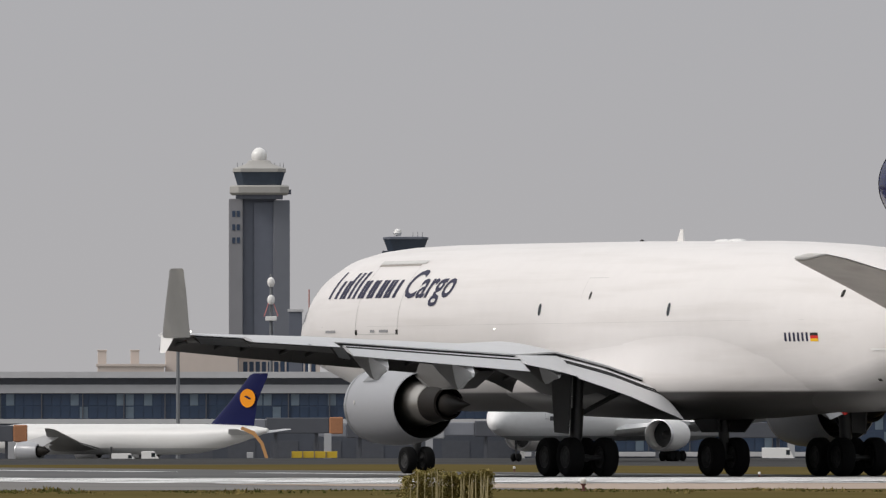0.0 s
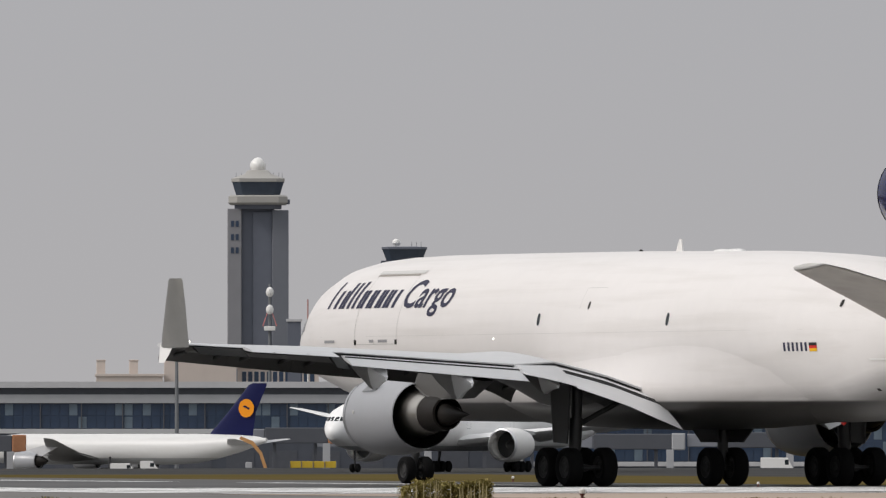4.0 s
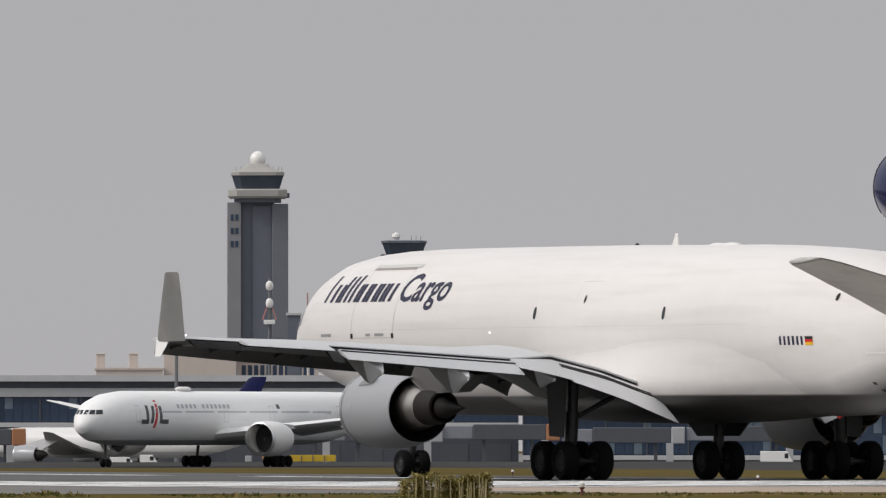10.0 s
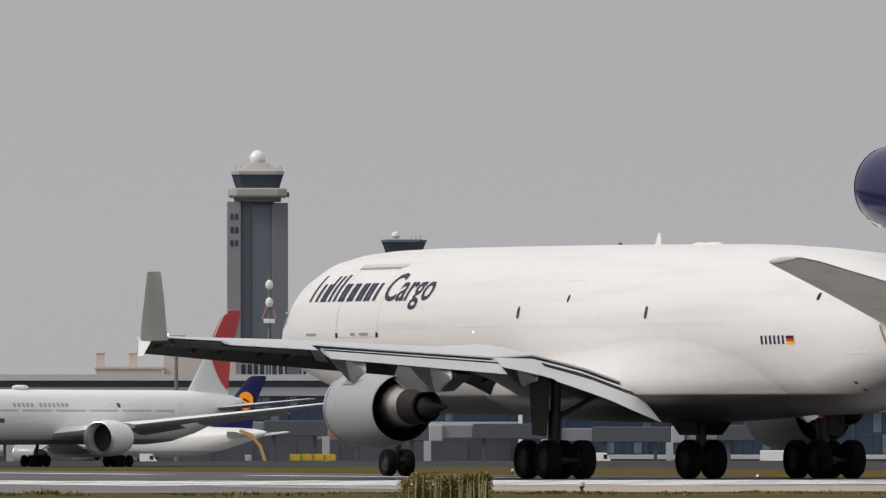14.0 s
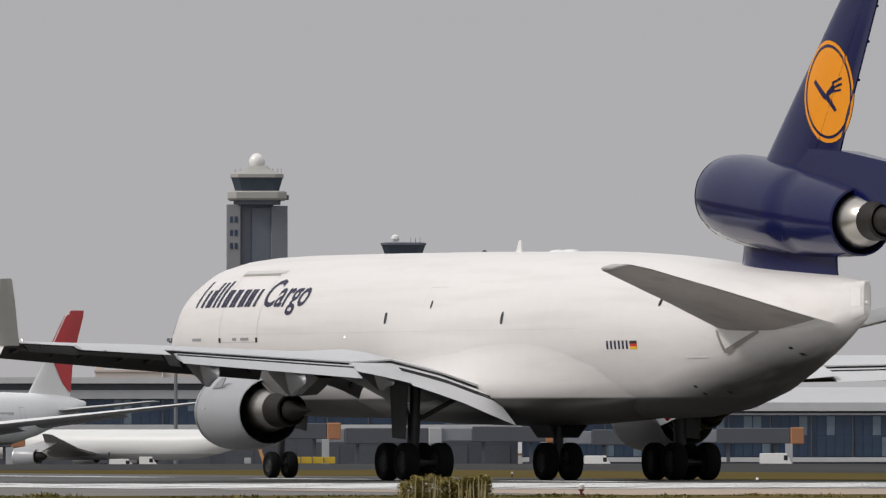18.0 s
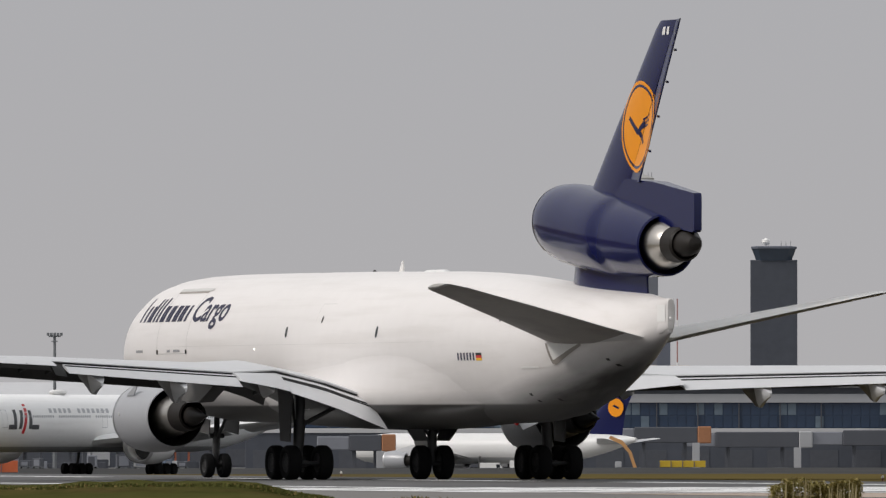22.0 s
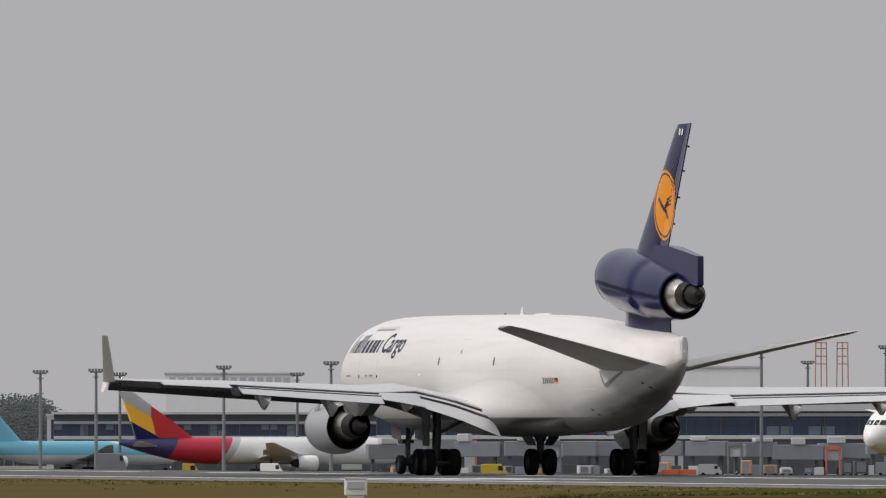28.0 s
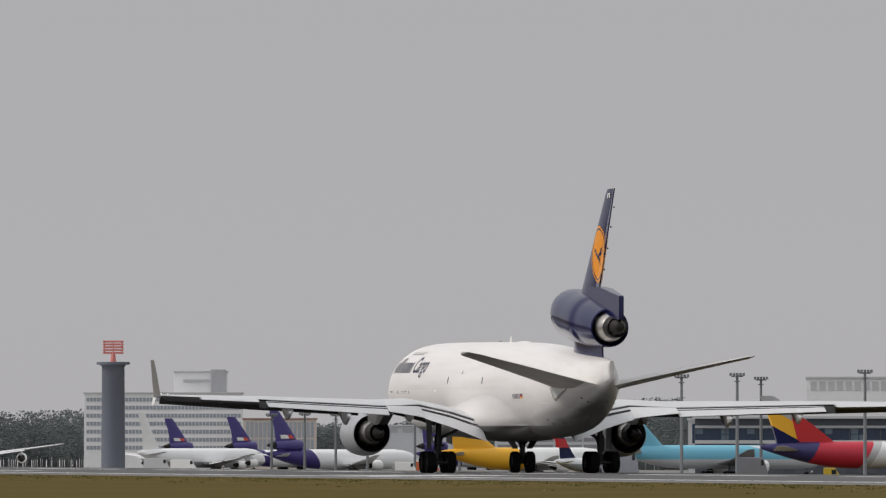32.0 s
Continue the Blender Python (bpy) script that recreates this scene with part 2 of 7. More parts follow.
def foil(xle, y, z, chord, thick, n=10, twist=0.0, upright=False, cut=1.0, back=0.0):
    """One ring of a wing section: leading edge at xle, trailing aft. cut < 1 ends it short with a blunt edge; back > 0 leaves out the nose part."""
    up, lo = [], []
    for i in range(n + 1):
        c = back + (cut - back) * (1 - math.cos(math.pi * i / n)) / 2
        t = 5 * thick * (0.2969 * math.sqrt(c) - 0.126 * c - 0.3516 * c * c + 0.2843 * c ** 3 - 0.1036 * c ** 4) + 0.0015
        up.append((c, t))
        lo.append((c, -t * 0.85))
    ring = up[::-1] + lo[1:]
    ca, sa = math.cos(radians(twist)), math.sin(radians(twist))
    out = []
    for c, t in ring:
        dx, dz = -c * chord, t * chord
        dx, dz = dx * ca - dz * sa, dx * sa + dz * ca
        out.append((xle + dx, y + dz, z) if upright else (xle + dx, y, z + dz))
    return out


def ring_x(x, zc, ry, rz, n=40, power=1.0):
    return [(x, ry * math.cos(2 * math.pi * j / n), zc + rz * math.sin(2 * math.pi * j / n)) for j in range(n)]


def lerp(a, b, f):
    return a + (b - a) * f


def curve(x, table):
    """Linear reading of (x, value) pairs in rising x."""
    if x <= table[0][0]:
        return table[0][1]
    for (a, p), (b, q) in zip(table, table[1:]):
        if x <= b:
            return lerp(p, q, (x - a) / (b - a))
    return table[-1][1]


# ---- the ground: runway line, and land that falls away behind it ----
RUN_O, RUN_D = Vector((-1.2, 448.6, 0)), Vector((-0.400, 0.9165, 0))
RUN_N = Vector((0.9165, 0.400, 0))
LAND = [(-5000, 0.0), (10, 0.0), (45, 0.0), (270, -2.68), (510, -2.68), (545, -5.6), (9000, -5.6)]
S_GRID = [-2500, -1500, -800, -160, 0, 130, 170, 250, 500, 750, 1000, 1150, 1250, 1500, 1700, 2000, 2300, 2600, 3000, 3400, 3900, 4200, 5000, 6500]


def run(s, u, z=0.0):
    return RUN_O + RUN_D * s + RUN_N * u + Vector((0, 0, z))


def relief(s, u):
    """Height of the land: level along the runway, lower behind it, and falling on towards the cargo stands."""
    ledge = curve(s, [(130, 0.0), (170, 1.0)]) * curve(u, [(10, 0.0), (45, -0.4), (270, 0.0)])
    dip = -2.9 * curve(s, [(1150, 0.0), (1700, 1.0)]) * curve(u, [(45, 0.0), (270, 1.0), (510, 1.0), (545, 0.0)])
    return curve(u, LAND) + ledge + dip - curve(u, [(510, 0.0), (545, 1.0)]) * 0.0007 * min(2500.0, max(0.0, s - 1700.0))


def land(x, y):
    p = Vector((x, y, 0)) - RUN_O
    return relief(p.dot(RUN_D), p.dot(RUN_N))


def bearing(az, dist, up=0.0):
    """The place at an azimuth (degrees right of +Y) and distance from the eye, on the ground or at a height over it."""
    x, y = dist * math.sin(radians(az)), dist * math.cos(radians(az))
    return Vector((x, y, land(x, y) + up))


def facing(az, dist, turn=0.0, up=0.0):
    """A pose on the ground out there whose x runs to the right as seen from the eye and whose y runs away."""
    p = bearing(az, dist, up)
    return pose(p.x, p.y, p.z, 0, 0, -az + turn)


def strip(name, s0, s1, u0, u1, lift, material, label, category=""):
    g = Geo()
    us = sorted({u0, u1} | {u for u, _ in LAND if u0 < u < u1})
    ss = sorted({s0, s1} | {s for s in S_GRID if s0 < s < s1})
    g.loft([[run(s, u, relief(s, u) + lift) for u in us] for s in ss], False, False, closed=False)
    ob = part(name, g, material, smooth=0)
    return tagged(ob, label, category, kind="structure")


grass_mat = ground_paint("dry_airfield_grass", (0.105, 0.083, 0.033), (0.13, 0.095, 0.042), scale=0.07, fine=1.5)
asphalt = ground_paint("weathered_asphalt", (0.076, 0.075, 0.074), (0.108, 0.105, 0.101), scale=0.04, fine=3.0, bump=0.05, rough=0.65, gloss=0.2)
# far taxiway: the mirage's sky glare put into a brighter concrete colour
mirage_concrete = ground_paint("mirage_pale_concrete", (0.4, 0.395, 0.38), (0.33, 0.325, 0.31), scale=0.03, fine=2.0, bump=0.2, rough=0.85, gloss=0.1)
concrete = ground_paint("pale_apron_concrete", (0.21, 0.205, 0.195), (0.17, 0.165, 0.155), scale=0.03, fine=2.0, bump=0.2, rough=0.85, gloss=0.1)
line_white = paint("worn_white_marking", (0.85, 0.85, 0.84), 0.7, grain=0.15, scale=1.5, big=0.35, stain=(0.2, 0.19, 0.18), stain_amount=0.5, gloss=0.2)
taxi_asphalt = ground_paint("dark_taxiway_asphalt", (0.05, 0.05, 0.05), (0.07, 0.068, 0.066), scale=0.03, fine=2.0, bump=0.05, rough=0.9, gloss=0.03)
blast_pad = ground_paint("beige_blast_pad", (0.40, 0.32, 0.26), (0.32, 0.27, 0.22), scale=0.06, fine=2.0, bump=0.1, rough=0.8, gloss=0.1)
asphalt_old = ground_paint("old_grey_asphalt", (0.17, 0.16, 0.15), (0.12, 0.115, 0.11), scale=0.06, fine=2.5, bump=0.1, rough=0.7, gloss=0.15)

strip("ground", -2500, 6500, -2500, 4500, 0.0, grass_mat, "flat dry airfield grass falling gently behind the runway", "ground")
strip("runway", -50, 3900, -30, 9, 0.012, asphalt, "long weathered grey asphalt runway", "runway")
strip("pavement", -82, -50.004, -37, 9, 0.010, blast_pad, "pale beige paved strip before the runway threshold", "shoulder")
strip("pavement", -50, 3900, -37.5, -30.004, 0.010, asphalt_old, "grey paved shoulder beside the runway", "shoulder")
strip("pavement", -82, -20, -64, -37.504, 0.009, asphalt_old, "grey paved turning pad beside the threshold", "shoulder")
strip("road", -2400, 1500, 262, 520, 0.02, taxi_asphalt, "broad dark asphalt taxiway", "taxiway")
strip("road", 1500.01, 4800, 262, 520, 0.02, mirage_concrete, "broad taxiway beside the cargo stands, mirage glare in its pale colour", "taxiway")
strip("pavement", -2400, 4800, 560, 1500, 0.02, concrete, "wide pale concrete apron before the terminal", "apron")

# runway markings: threshold bar, piano keys, touch-down bars, edge and centre lines
def marking(name, s0, s1, u0, u1, label, kind="structure"):
    g = Geo()
    g.loft([[run(s0, u0, 0.02), run(s0, u1, 0.02)], [run(s1, u0, 0.02), run(s1, u1, 0.02)]], False, False, closed=False)
    ob = part(name, g, line_white, smooth=0)
    return tagged(ob, label, "runway marking", "runway markings", kind)


marking("threshold_bar", -49.0, -47.2, -36, 8, "white bar across the runway threshold")
for i in range(-11, 2):
    marking("piano_key", -44.0 + 1.2 * (i % 3), -10.0, i * 3.4 + 0.5, i * 3.4 + 2.9, "white threshold stripe on the runway")
for s0 in (150.0, 300.0, 450.0):
    for u0 in (-24.0, -21.0, -18.0):
        marking("touchdown_bar", s0, s0 + 22.5, u0, u0 + 1.8, "white touch-down zone bar on the runway")
for s0 in [-2] + list(range(44, 1500, 50)):
    marking("centre_dash", s0, s0 + 36.0, -3.4, -1.6, "white centre line dash on the runway")
marking("edge_line", -30.0, 3800.0, -28.4, -26.9, "white runway edge line")


# ---- the cargo jet: x forward from the main wheels, y to its left, z up ----
# outer aileron: the shade on its lower face, painted over the whole panel
shade_black = paint("shade_black_paint", (0.014, 0.0135, 0.013), 0.85, grain=0.1, scale=2.0, gloss=0.15)
winglet_grey = paint("worn_grey_winglet_paint", (0.19, 0.19, 0.187), 0.45, grain=0.1, scale=1.5, big=0.6, stain=(0.3, 0.29, 0.27), stain_amount=0.5)
# darker than the tailplane's top: the shade beneath is in this colour
under_brown = paint("dark_brown_grey_underside", (0.34, 0.31, 0.28), 0.6, grain=0.12, scale=1.0, big=0.5, stain=(0.12, 0.1, 0.085), stain_amount=0.5)
pylon_grey = paint("mottled_dark_pylon_paint", (0.1, 0.097, 0.093), 0.4, grain=0.1, scale=1.5, big=0.5, stain=(0.05, 0.045, 0.04), stain_amount=0.6)
fairing_grey = paint("stained_grey_fairing_paint", (0.2, 0.2, 0.2), 0.5, grain=0.1, scale=1.5, big=0.5, stain=(0.12, 0.12, 0.12), stain_amount=0.5)
HULL = [  # x, centre z, half width, half height
    (33.3, 4.47, 0.05, 0.05), (33.15, 4.52, 0.43, 0.41), (32.7, 4.62, 0.9, 0.9), (31.9, 4.8, 1.43, 1.55), (30.8, 4.98, 1.94, 2.14),
    (29.4, 5.13, 2.42, 2.58), (27.9, 5.22, 2.73, 2.87), (26.2, 5.28, 2.91, 2.99), (24.0, 5.32, 2.99, 3.05), (21.0, 5.34, 3.01, 3.07),
    (15.0, 5.34, 3.01, 3.06), (5.0, 5.32, 3.01, 3.03), (0.0, 5.29, 3.01, 3.0), (-5.0, 5.26, 3.01, 2.98), (-8.0, 5.22, 3.01, 2.95),
    (-11.0, 5.17, 2.98, 2.88), (-13.5, 5.16, 2.86, 2.74), (-16.0, 5.24, 2.62, 2.47), (-18.5, 5.4, 2.25, 2.15), (-20.8, 5.6, 1.8, 1.8),
    (-22.8, 5.8, 1.35, 1.47), (-24.6, 6.02, 0.85, 1.13), (-26.0, 6.18, 0.42, 0.8), (-26.7, 6.25, 0.14, 0.62)]


KEEL = [(-26.7, 5.63), (-26.0, 5.38), (-24.6, 4.85), (-22.8, 4.25), (-20.8, 3.62), (-18.5, 2.95), (-16.0, 2.48), (-13.5, 2.28), (-11.0, 2.24), (-8.0, 2.26), (0.0, 2.28), (20.0, 2.28), (22.0, 2.36), (24.0, 2.52), (26.2, 2.82), (27.9, 3.15), (29.4, 3.5), (30.8, 3.78), (31.9, 3.98), (32.7, 4.15), (33.15, 4.3), (33.3, 4.42)]


def hull_section(x, zc, ry, rz, n=56):
    """A ring of the hull: round above, drawn in to the keel line below."""
    low = zc - curve(x, KEEL)
    return [(x, ry * math.cos(2 * math.pi * j / n), zc + (rz if 2 * j < n else low) * math.sin(2 * math.pi * j / n)) for j in range(n)]


def hull_at(x):
    for a, b in zip(HULL, HULL[1:]):
        if a[0] >= x >= b[0]:
            f = (a[0] - x) / (a[0] - b[0])
            return [lerp(p, q, f) for p, q in zip(a[1:], b[1:])]
    return HULL[-1][1:]


def hull_y(x, z, out=0.006):
    zc, ry, rz = hull_at(x)
    if z < zc:
        rz = zc - curve(x, KEEL)
    q = max(0.0, 1 - ((z - zc) / rz) ** 2)
    return ry * math.sqrt(q) + out


def hull_patch(poly, side=1, out=0.008, thick=0.006):
    """A thin painted patch on the hull: a convex four-corner outline in x, z, laid over the curve."""
    g = Geo()
    (ax, az), (bx, bz), (cx, cz), (dx, dz) = poly
    n, k = max(5, int(abs(cz - bz) / 0.2) + 1), 3
    rows = []
    for i in range(n + 1):
        f = i / n
        row = []
        for j in range(k + 1):
            e = j / k
            x = lerp(lerp(ax, bx, e), lerp(dx, cx, e), f)
            z = lerp(lerp(az, bz, e), lerp(dz, cz, e), f)
            row.append((x, side * hull_y(x, z, out), z))
        rows.append(row)
    g.loft(rows, False, False, closed=False)
    return g


def hull_oval(x, z, w, h, side, out=0.01, n=14):
    """A small rounded window or port laid on the hull."""
    g = Geo()
    rings = []
    for k in (0.02, 0.6, 1.0):
        ring = []
        for j in range(n):
            a = 2 * math.pi * j / n
            c, q = math.cos(a), math.sin(a)
            px, pz = x + k * w * math.copysign(abs(c) ** 0.7, c), z + k * h * math.copysign(abs(q) ** 0.7, q)
            ring.append((px, side * hull_y(px, pz, out), pz))
        rings.append(ring)
    return g.loft(rings, False, False)


def hull_word(word, x0, x1, z0, cap, slant, side, out=0.013):
    """A word of the built-in font painted on the hull from x0 to x1, sheared and laid over the curve."""
    cu = bpy.data.curves.new("word", "FONT")
    cu.body, cu.offset, cu.resolution_u = word, 0.016, 3
    ob = new("word", cu)
    bm = bmesh.new()
    bm.from_mesh(ob.evaluated_get(bpy.context.evaluated_depsgraph_get()).to_mesh())
    bpy.data.objects.remove(ob)
    bpy.data.curves.remove(cu)
    lo, hi = min(v.co.x for v in bm.verts), max(v.co.x for v in bm.verts)
    for i in range(-2, 8):
        bmesh.ops.bisect_plane(bm, geom=bm.verts[:] + bm.edges[:] + bm.faces[:], plane_co=(0, i * 0.1, 0), plane_no=(0, 1, 0))
    g = Geo()
    bm.verts.index_update()
    for v in bm.verts:
        u = v.co.y * cap / 0.7
        x = lerp(x0, x1, (v.co.x - lo) / (hi - lo)) + u * slant * (-1 if x1 < x0 else 1)
        g.v.append((x, side * hull_y(x, z0 + u, out), z0 + u))
    g.f.extend(tuple(v.index for v in f.verts) for f in bm.faces)
    bm.free()
    return g


def emitter(name, colour, power):
    m = bpy.data.materials.new(name)
    m.use_nodes = True
    b = m.node_tree.nodes["Principled BSDF"]
    b.inputs["Emission Color"].default_value, b.inputs["Emission Strength"].default_value = (*colour, 1), power
    b.inputs["Base Color"].default_value = (*colour, 1)
    return m


lamp_glow = emitter("lit_lamp", (1.0, 0.95, 0.85), 3.0)


def wing_line(y, side=1):
    """Of the wing at span y: leading edge x, fixed trailing edge x, height, thickness ratio."""
    le = curve(y, [(0.0, 11.6), (3.0, 8.6), (25.4, -9.2)])
    te = curve(y, [(0.0, -0.6), (3.0, -0.75), (6.8, -1.45), (9.3, -3.5), (18.0, -7.9), (22.6, -9.95), (25.4, -11.6)])
    z = curve(y, [(0.0, 2.75), (3.0, 3.38), (5.0, 3.97), (6.8, 4.32), (9.3, 4.22), (18.0, 4.6), (25.4, 4.82)])
    tc = curve(y, [(0.0, 0.15), (4.0, 0.135), (6.5, 0.115), (9.3, 0.115), (25.4, 0.085)])
    if side < 0:
        z -= 0.022 * max(0.0, y - 5.0)
    return le, te, z, tc


def jet_wing(root, side):
    g = Geo()
    rings = []
    for y in (1.5, 3.0, 4.5, 6.8, 8.2, 9.3, 12.0, 15.0, 18.0, 20.5, 22.6, 24.4, 25.3):
        le, te, z, tc = wing_line(y, side)
        chord = (le - te) / 0.982
        rings.append([(px, side * py, pz) for px, py, pz in foil(le, y, z + 0.02, chord, tc, cut=0.982)])
    g.loft(rings)
    w = part("wing", g, wing_grey, root, "light grey metal wing with flaps set for take-off")
    # skin laid under the wing, its colour standing for the shade there
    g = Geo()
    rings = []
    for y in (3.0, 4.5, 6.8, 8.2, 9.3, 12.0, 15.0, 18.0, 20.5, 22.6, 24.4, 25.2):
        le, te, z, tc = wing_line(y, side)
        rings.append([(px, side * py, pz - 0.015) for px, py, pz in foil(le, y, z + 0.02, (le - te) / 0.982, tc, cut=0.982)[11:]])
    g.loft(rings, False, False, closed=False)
    part("lower_skin", g, wing_dark, w, "wing underside, darkened with painted shade")

    def surface(name, y0, y1, gap, chord0, chord1, drop, down, mat, label="", slots=0):
        s = Geo()
        rr = []
        for i in range(5):
            y = lerp(y0, y1, i / 4)
            _, te, z, _ = wing_line(y, side)
            c = lerp(chord0, chord1, i / 4)
            tilt = lerp(*drop, i / 4) if isinstance(drop, tuple) else drop
            rr.append([(px, side * py, pz) for px, py, pz in foil(te - gap, y, z - lerp(*down, i / 4), c, 0.13, twist=tilt, n=8)])
        s.loft(rr)
        ob = part(name, s, mat, w, label)
        for j in range(slots):
            v = Geo()
            rr = []
            for i in range(9):
                y = lerp(y0, y1, i / 8)
                _, te, z, _ = wing_line(y, side)
                c = lerp(chord0, chord1, i / 8)
                q = foil(te - gap, y, z - lerp(*down, i / 8), c, 0.13, twist=drop, n=8)
                a, b = q[5], q[4]
                rr.append([(lerp(a[0], b[0], f), side * y, lerp(a[2], b[2], f) + up) for f, up in ((0.02 + 0.4 * j, 0.0), (0.04 + 0.4 * j, 0.035), (0.22 + 0.4 * j, 0.035), (0.24 + 0.4 * j, 0.0))])
            v.loft(rr)
            part("slot_seal", v, black, w, "dark gap between flap and vane")
        return ob

    surface("inboard_flap", 2.85, 6.75, 0.02, 3.1, 1.95, 22, (0.2, 0.15), wing_grey, "lowered inboard flap", slots=2)
    surface("outboard_flap", 9.35, 17.9, 0.02, 1.35, 1.0, 20, (0.1, 0.09), wing_grey, "lowered outboard flap", slots=1)
    surface("inboard_aileron", 6.76, 9.34, -0.15, 2.05, 1.45, (20, 13), (0.12, 0.02), wing_grey)
    surface("flap_end", 17.95, 18.5, 0.0, 0.95, 0.9, 28, (0.12, 0.1), black, "black wedge in the gap at the flap end")
    surface("aileron", 18.55, 22.5, 0.0, 1.05, 0.9, 10, (-0.02, -0.03), wing_grey)
    surface("aileron", 22.6, 25.0, 0.0, 0.8, 0.7, 20, (0.04, 0.04), shade_black, "drooped outer aileron, blackened with painted shade")
    # leading edge slat, the shade on its back painted dark
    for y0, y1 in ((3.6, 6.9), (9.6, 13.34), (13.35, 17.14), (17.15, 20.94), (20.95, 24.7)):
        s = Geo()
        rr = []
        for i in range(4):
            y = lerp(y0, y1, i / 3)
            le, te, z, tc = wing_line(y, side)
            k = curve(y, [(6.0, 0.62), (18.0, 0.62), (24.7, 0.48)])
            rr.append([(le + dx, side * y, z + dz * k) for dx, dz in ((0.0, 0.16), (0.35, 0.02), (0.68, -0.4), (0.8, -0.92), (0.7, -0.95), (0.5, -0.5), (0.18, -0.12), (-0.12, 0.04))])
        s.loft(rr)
        part("slat", s, wing_dark, w, "extended slat, its hollow back's shade in the colour")
        for f in (0.2, 0.8):
            y = lerp(y0, y1, f)
            le, te, z, tc = wing_line(y, side)
            k = curve(y, [(6.0, 0.62), (18.0, 0.62), (24.7, 0.48)])
            s = Geo()
            s.tube((le - 0.4, side * y, z - 0.15), (le + 0.55, side * y, z - 0.5 * k), 0.07, n=6)
            part("slat_track", s, gear_grey, w)
    # strip ahead of the flaps, coloured as the shadow inside the cove
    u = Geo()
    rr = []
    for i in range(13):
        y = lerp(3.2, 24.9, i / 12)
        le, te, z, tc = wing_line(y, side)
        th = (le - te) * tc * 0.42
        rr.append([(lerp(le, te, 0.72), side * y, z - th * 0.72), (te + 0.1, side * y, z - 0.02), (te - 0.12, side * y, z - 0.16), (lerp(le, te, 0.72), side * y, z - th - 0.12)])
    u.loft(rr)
    part("flap_cove", u, wing_dark, w, "cove ahead of the flaps, its shadow painted black")
    def drop_tip(geo):
        if side < 0:
            geo.v = [(px, py, pz - 0.448) for px, py, pz in geo.v]

    # winglet: tall upper blade and short lower blade
    s = Geo()
    s.loft([[(px, side * py, pz) for px, py, pz in foil(xl, 25.35 + o, zz, c, 0.075, upright=True, n=8)]
            for xl, o, zz, c in ((-9.62, 0.0, 4.75, 2.3), (-9.88, 0.08, 5.2, 2.1), (-10.7, 0.32, 6.2, 1.62), (-11.4, 0.53, 7.0, 1.16), (-11.55, 0.55, 7.06, 0.95))])
    drop_tip(s)
    part("winglet", s, winglet_grey, w, "tall grey winglet with worn lower edge")
    s = Geo()
    s.loft([[(px, side * py, pz) for px, py, pz in foil(xl, 25.35 + o, zz, c, 0.08, upright=True, n=6)]
            for xl, o, zz, c in ((-9.5, 0.0, 4.85, 1.15), (-9.65, 0.1, 4.5, 0.8), (-9.75, 0.16, 4.24, 0.45))])
    drop_tip(s)
    part("lower_winglet", s, white_plain, w, "small white lower winglet blade")
    for o in (0.0, 0.35):
        g = Geo()
        g.revolve([(-0.03, 0.006), (-0.015, 0.02), (0.015, 0.02), (0.03, 0.006)], at=(-9.9 - o, side * (24.95 - o), 4.98 - 0.02), axis="z", n=8)
        drop_tip(g)
        part("wingtip_light", g, lamp_glow, w)
    # flap track fairings
    for y, ln, dp in ((7.6, 3.6, 0.8), (12.3, 3.8, 1.1), (16.4, 3.2, 0.95)):
        le, te, z, tc = wing_line(y, side)
        s = Geo()
        rr = []
        for f in (0.0, 0.12, 0.3, 0.5, 0.62, 0.72, 0.85, 1.0):
            x = te + ln * 0.62 - ln * f
            d = dp * curve(f, [(0.0, 0.06), (0.3, 0.55), (0.62, 1.0), (0.72, 0.92), (0.85, 0.5), (1.0, 0.14)])
            wd = curve(f, [(0.0, 0.06), (0.3, 0.27), (0.62, 0.32), (0.85, 0.24), (1.0, 0.05)])
            top = z - 0.12 - curve(f, [(0.0, 0.0), (0.6, 0.0), (1.0, 0.62)])
            rr.append([(x, side * y + o * wd, top - k * d) for o, k in ((-1.0, 0.0), (-1.05, 0.25), (-0.6, 0.8), (-0.25, 1.0), (0.25, 1.0), (0.6, 0.8), (1.05, 0.25), (1.0, 0.0))])
        s.loft(rr[:6])
        part("flap_fairing", s, wing_dark if y < 8 else fairing_grey, w, "dark grey pod-shaped flap track fairing")
        # rear part in a paler grey: the light on it is painted in
        s = Geo()
        s.loft(rr[5:], False, True)
        part("fairing_tail", s, wing_grey, w, "flap track fairing rear, paler for the light on it")
    # static wicks and upper panel line
    for i in range(5):
        y = lerp(18.4, 24.6, i / 4)
        _, te, z, _ = wing_line(y, side)
        s = Geo()
        s.tube((te - 0.75, side * y, z - 0.1), (te - 1.0, side * y, z - 0.12), 0.012, 0.006, 5)
        part("static_wick", s, black, w)
    return w


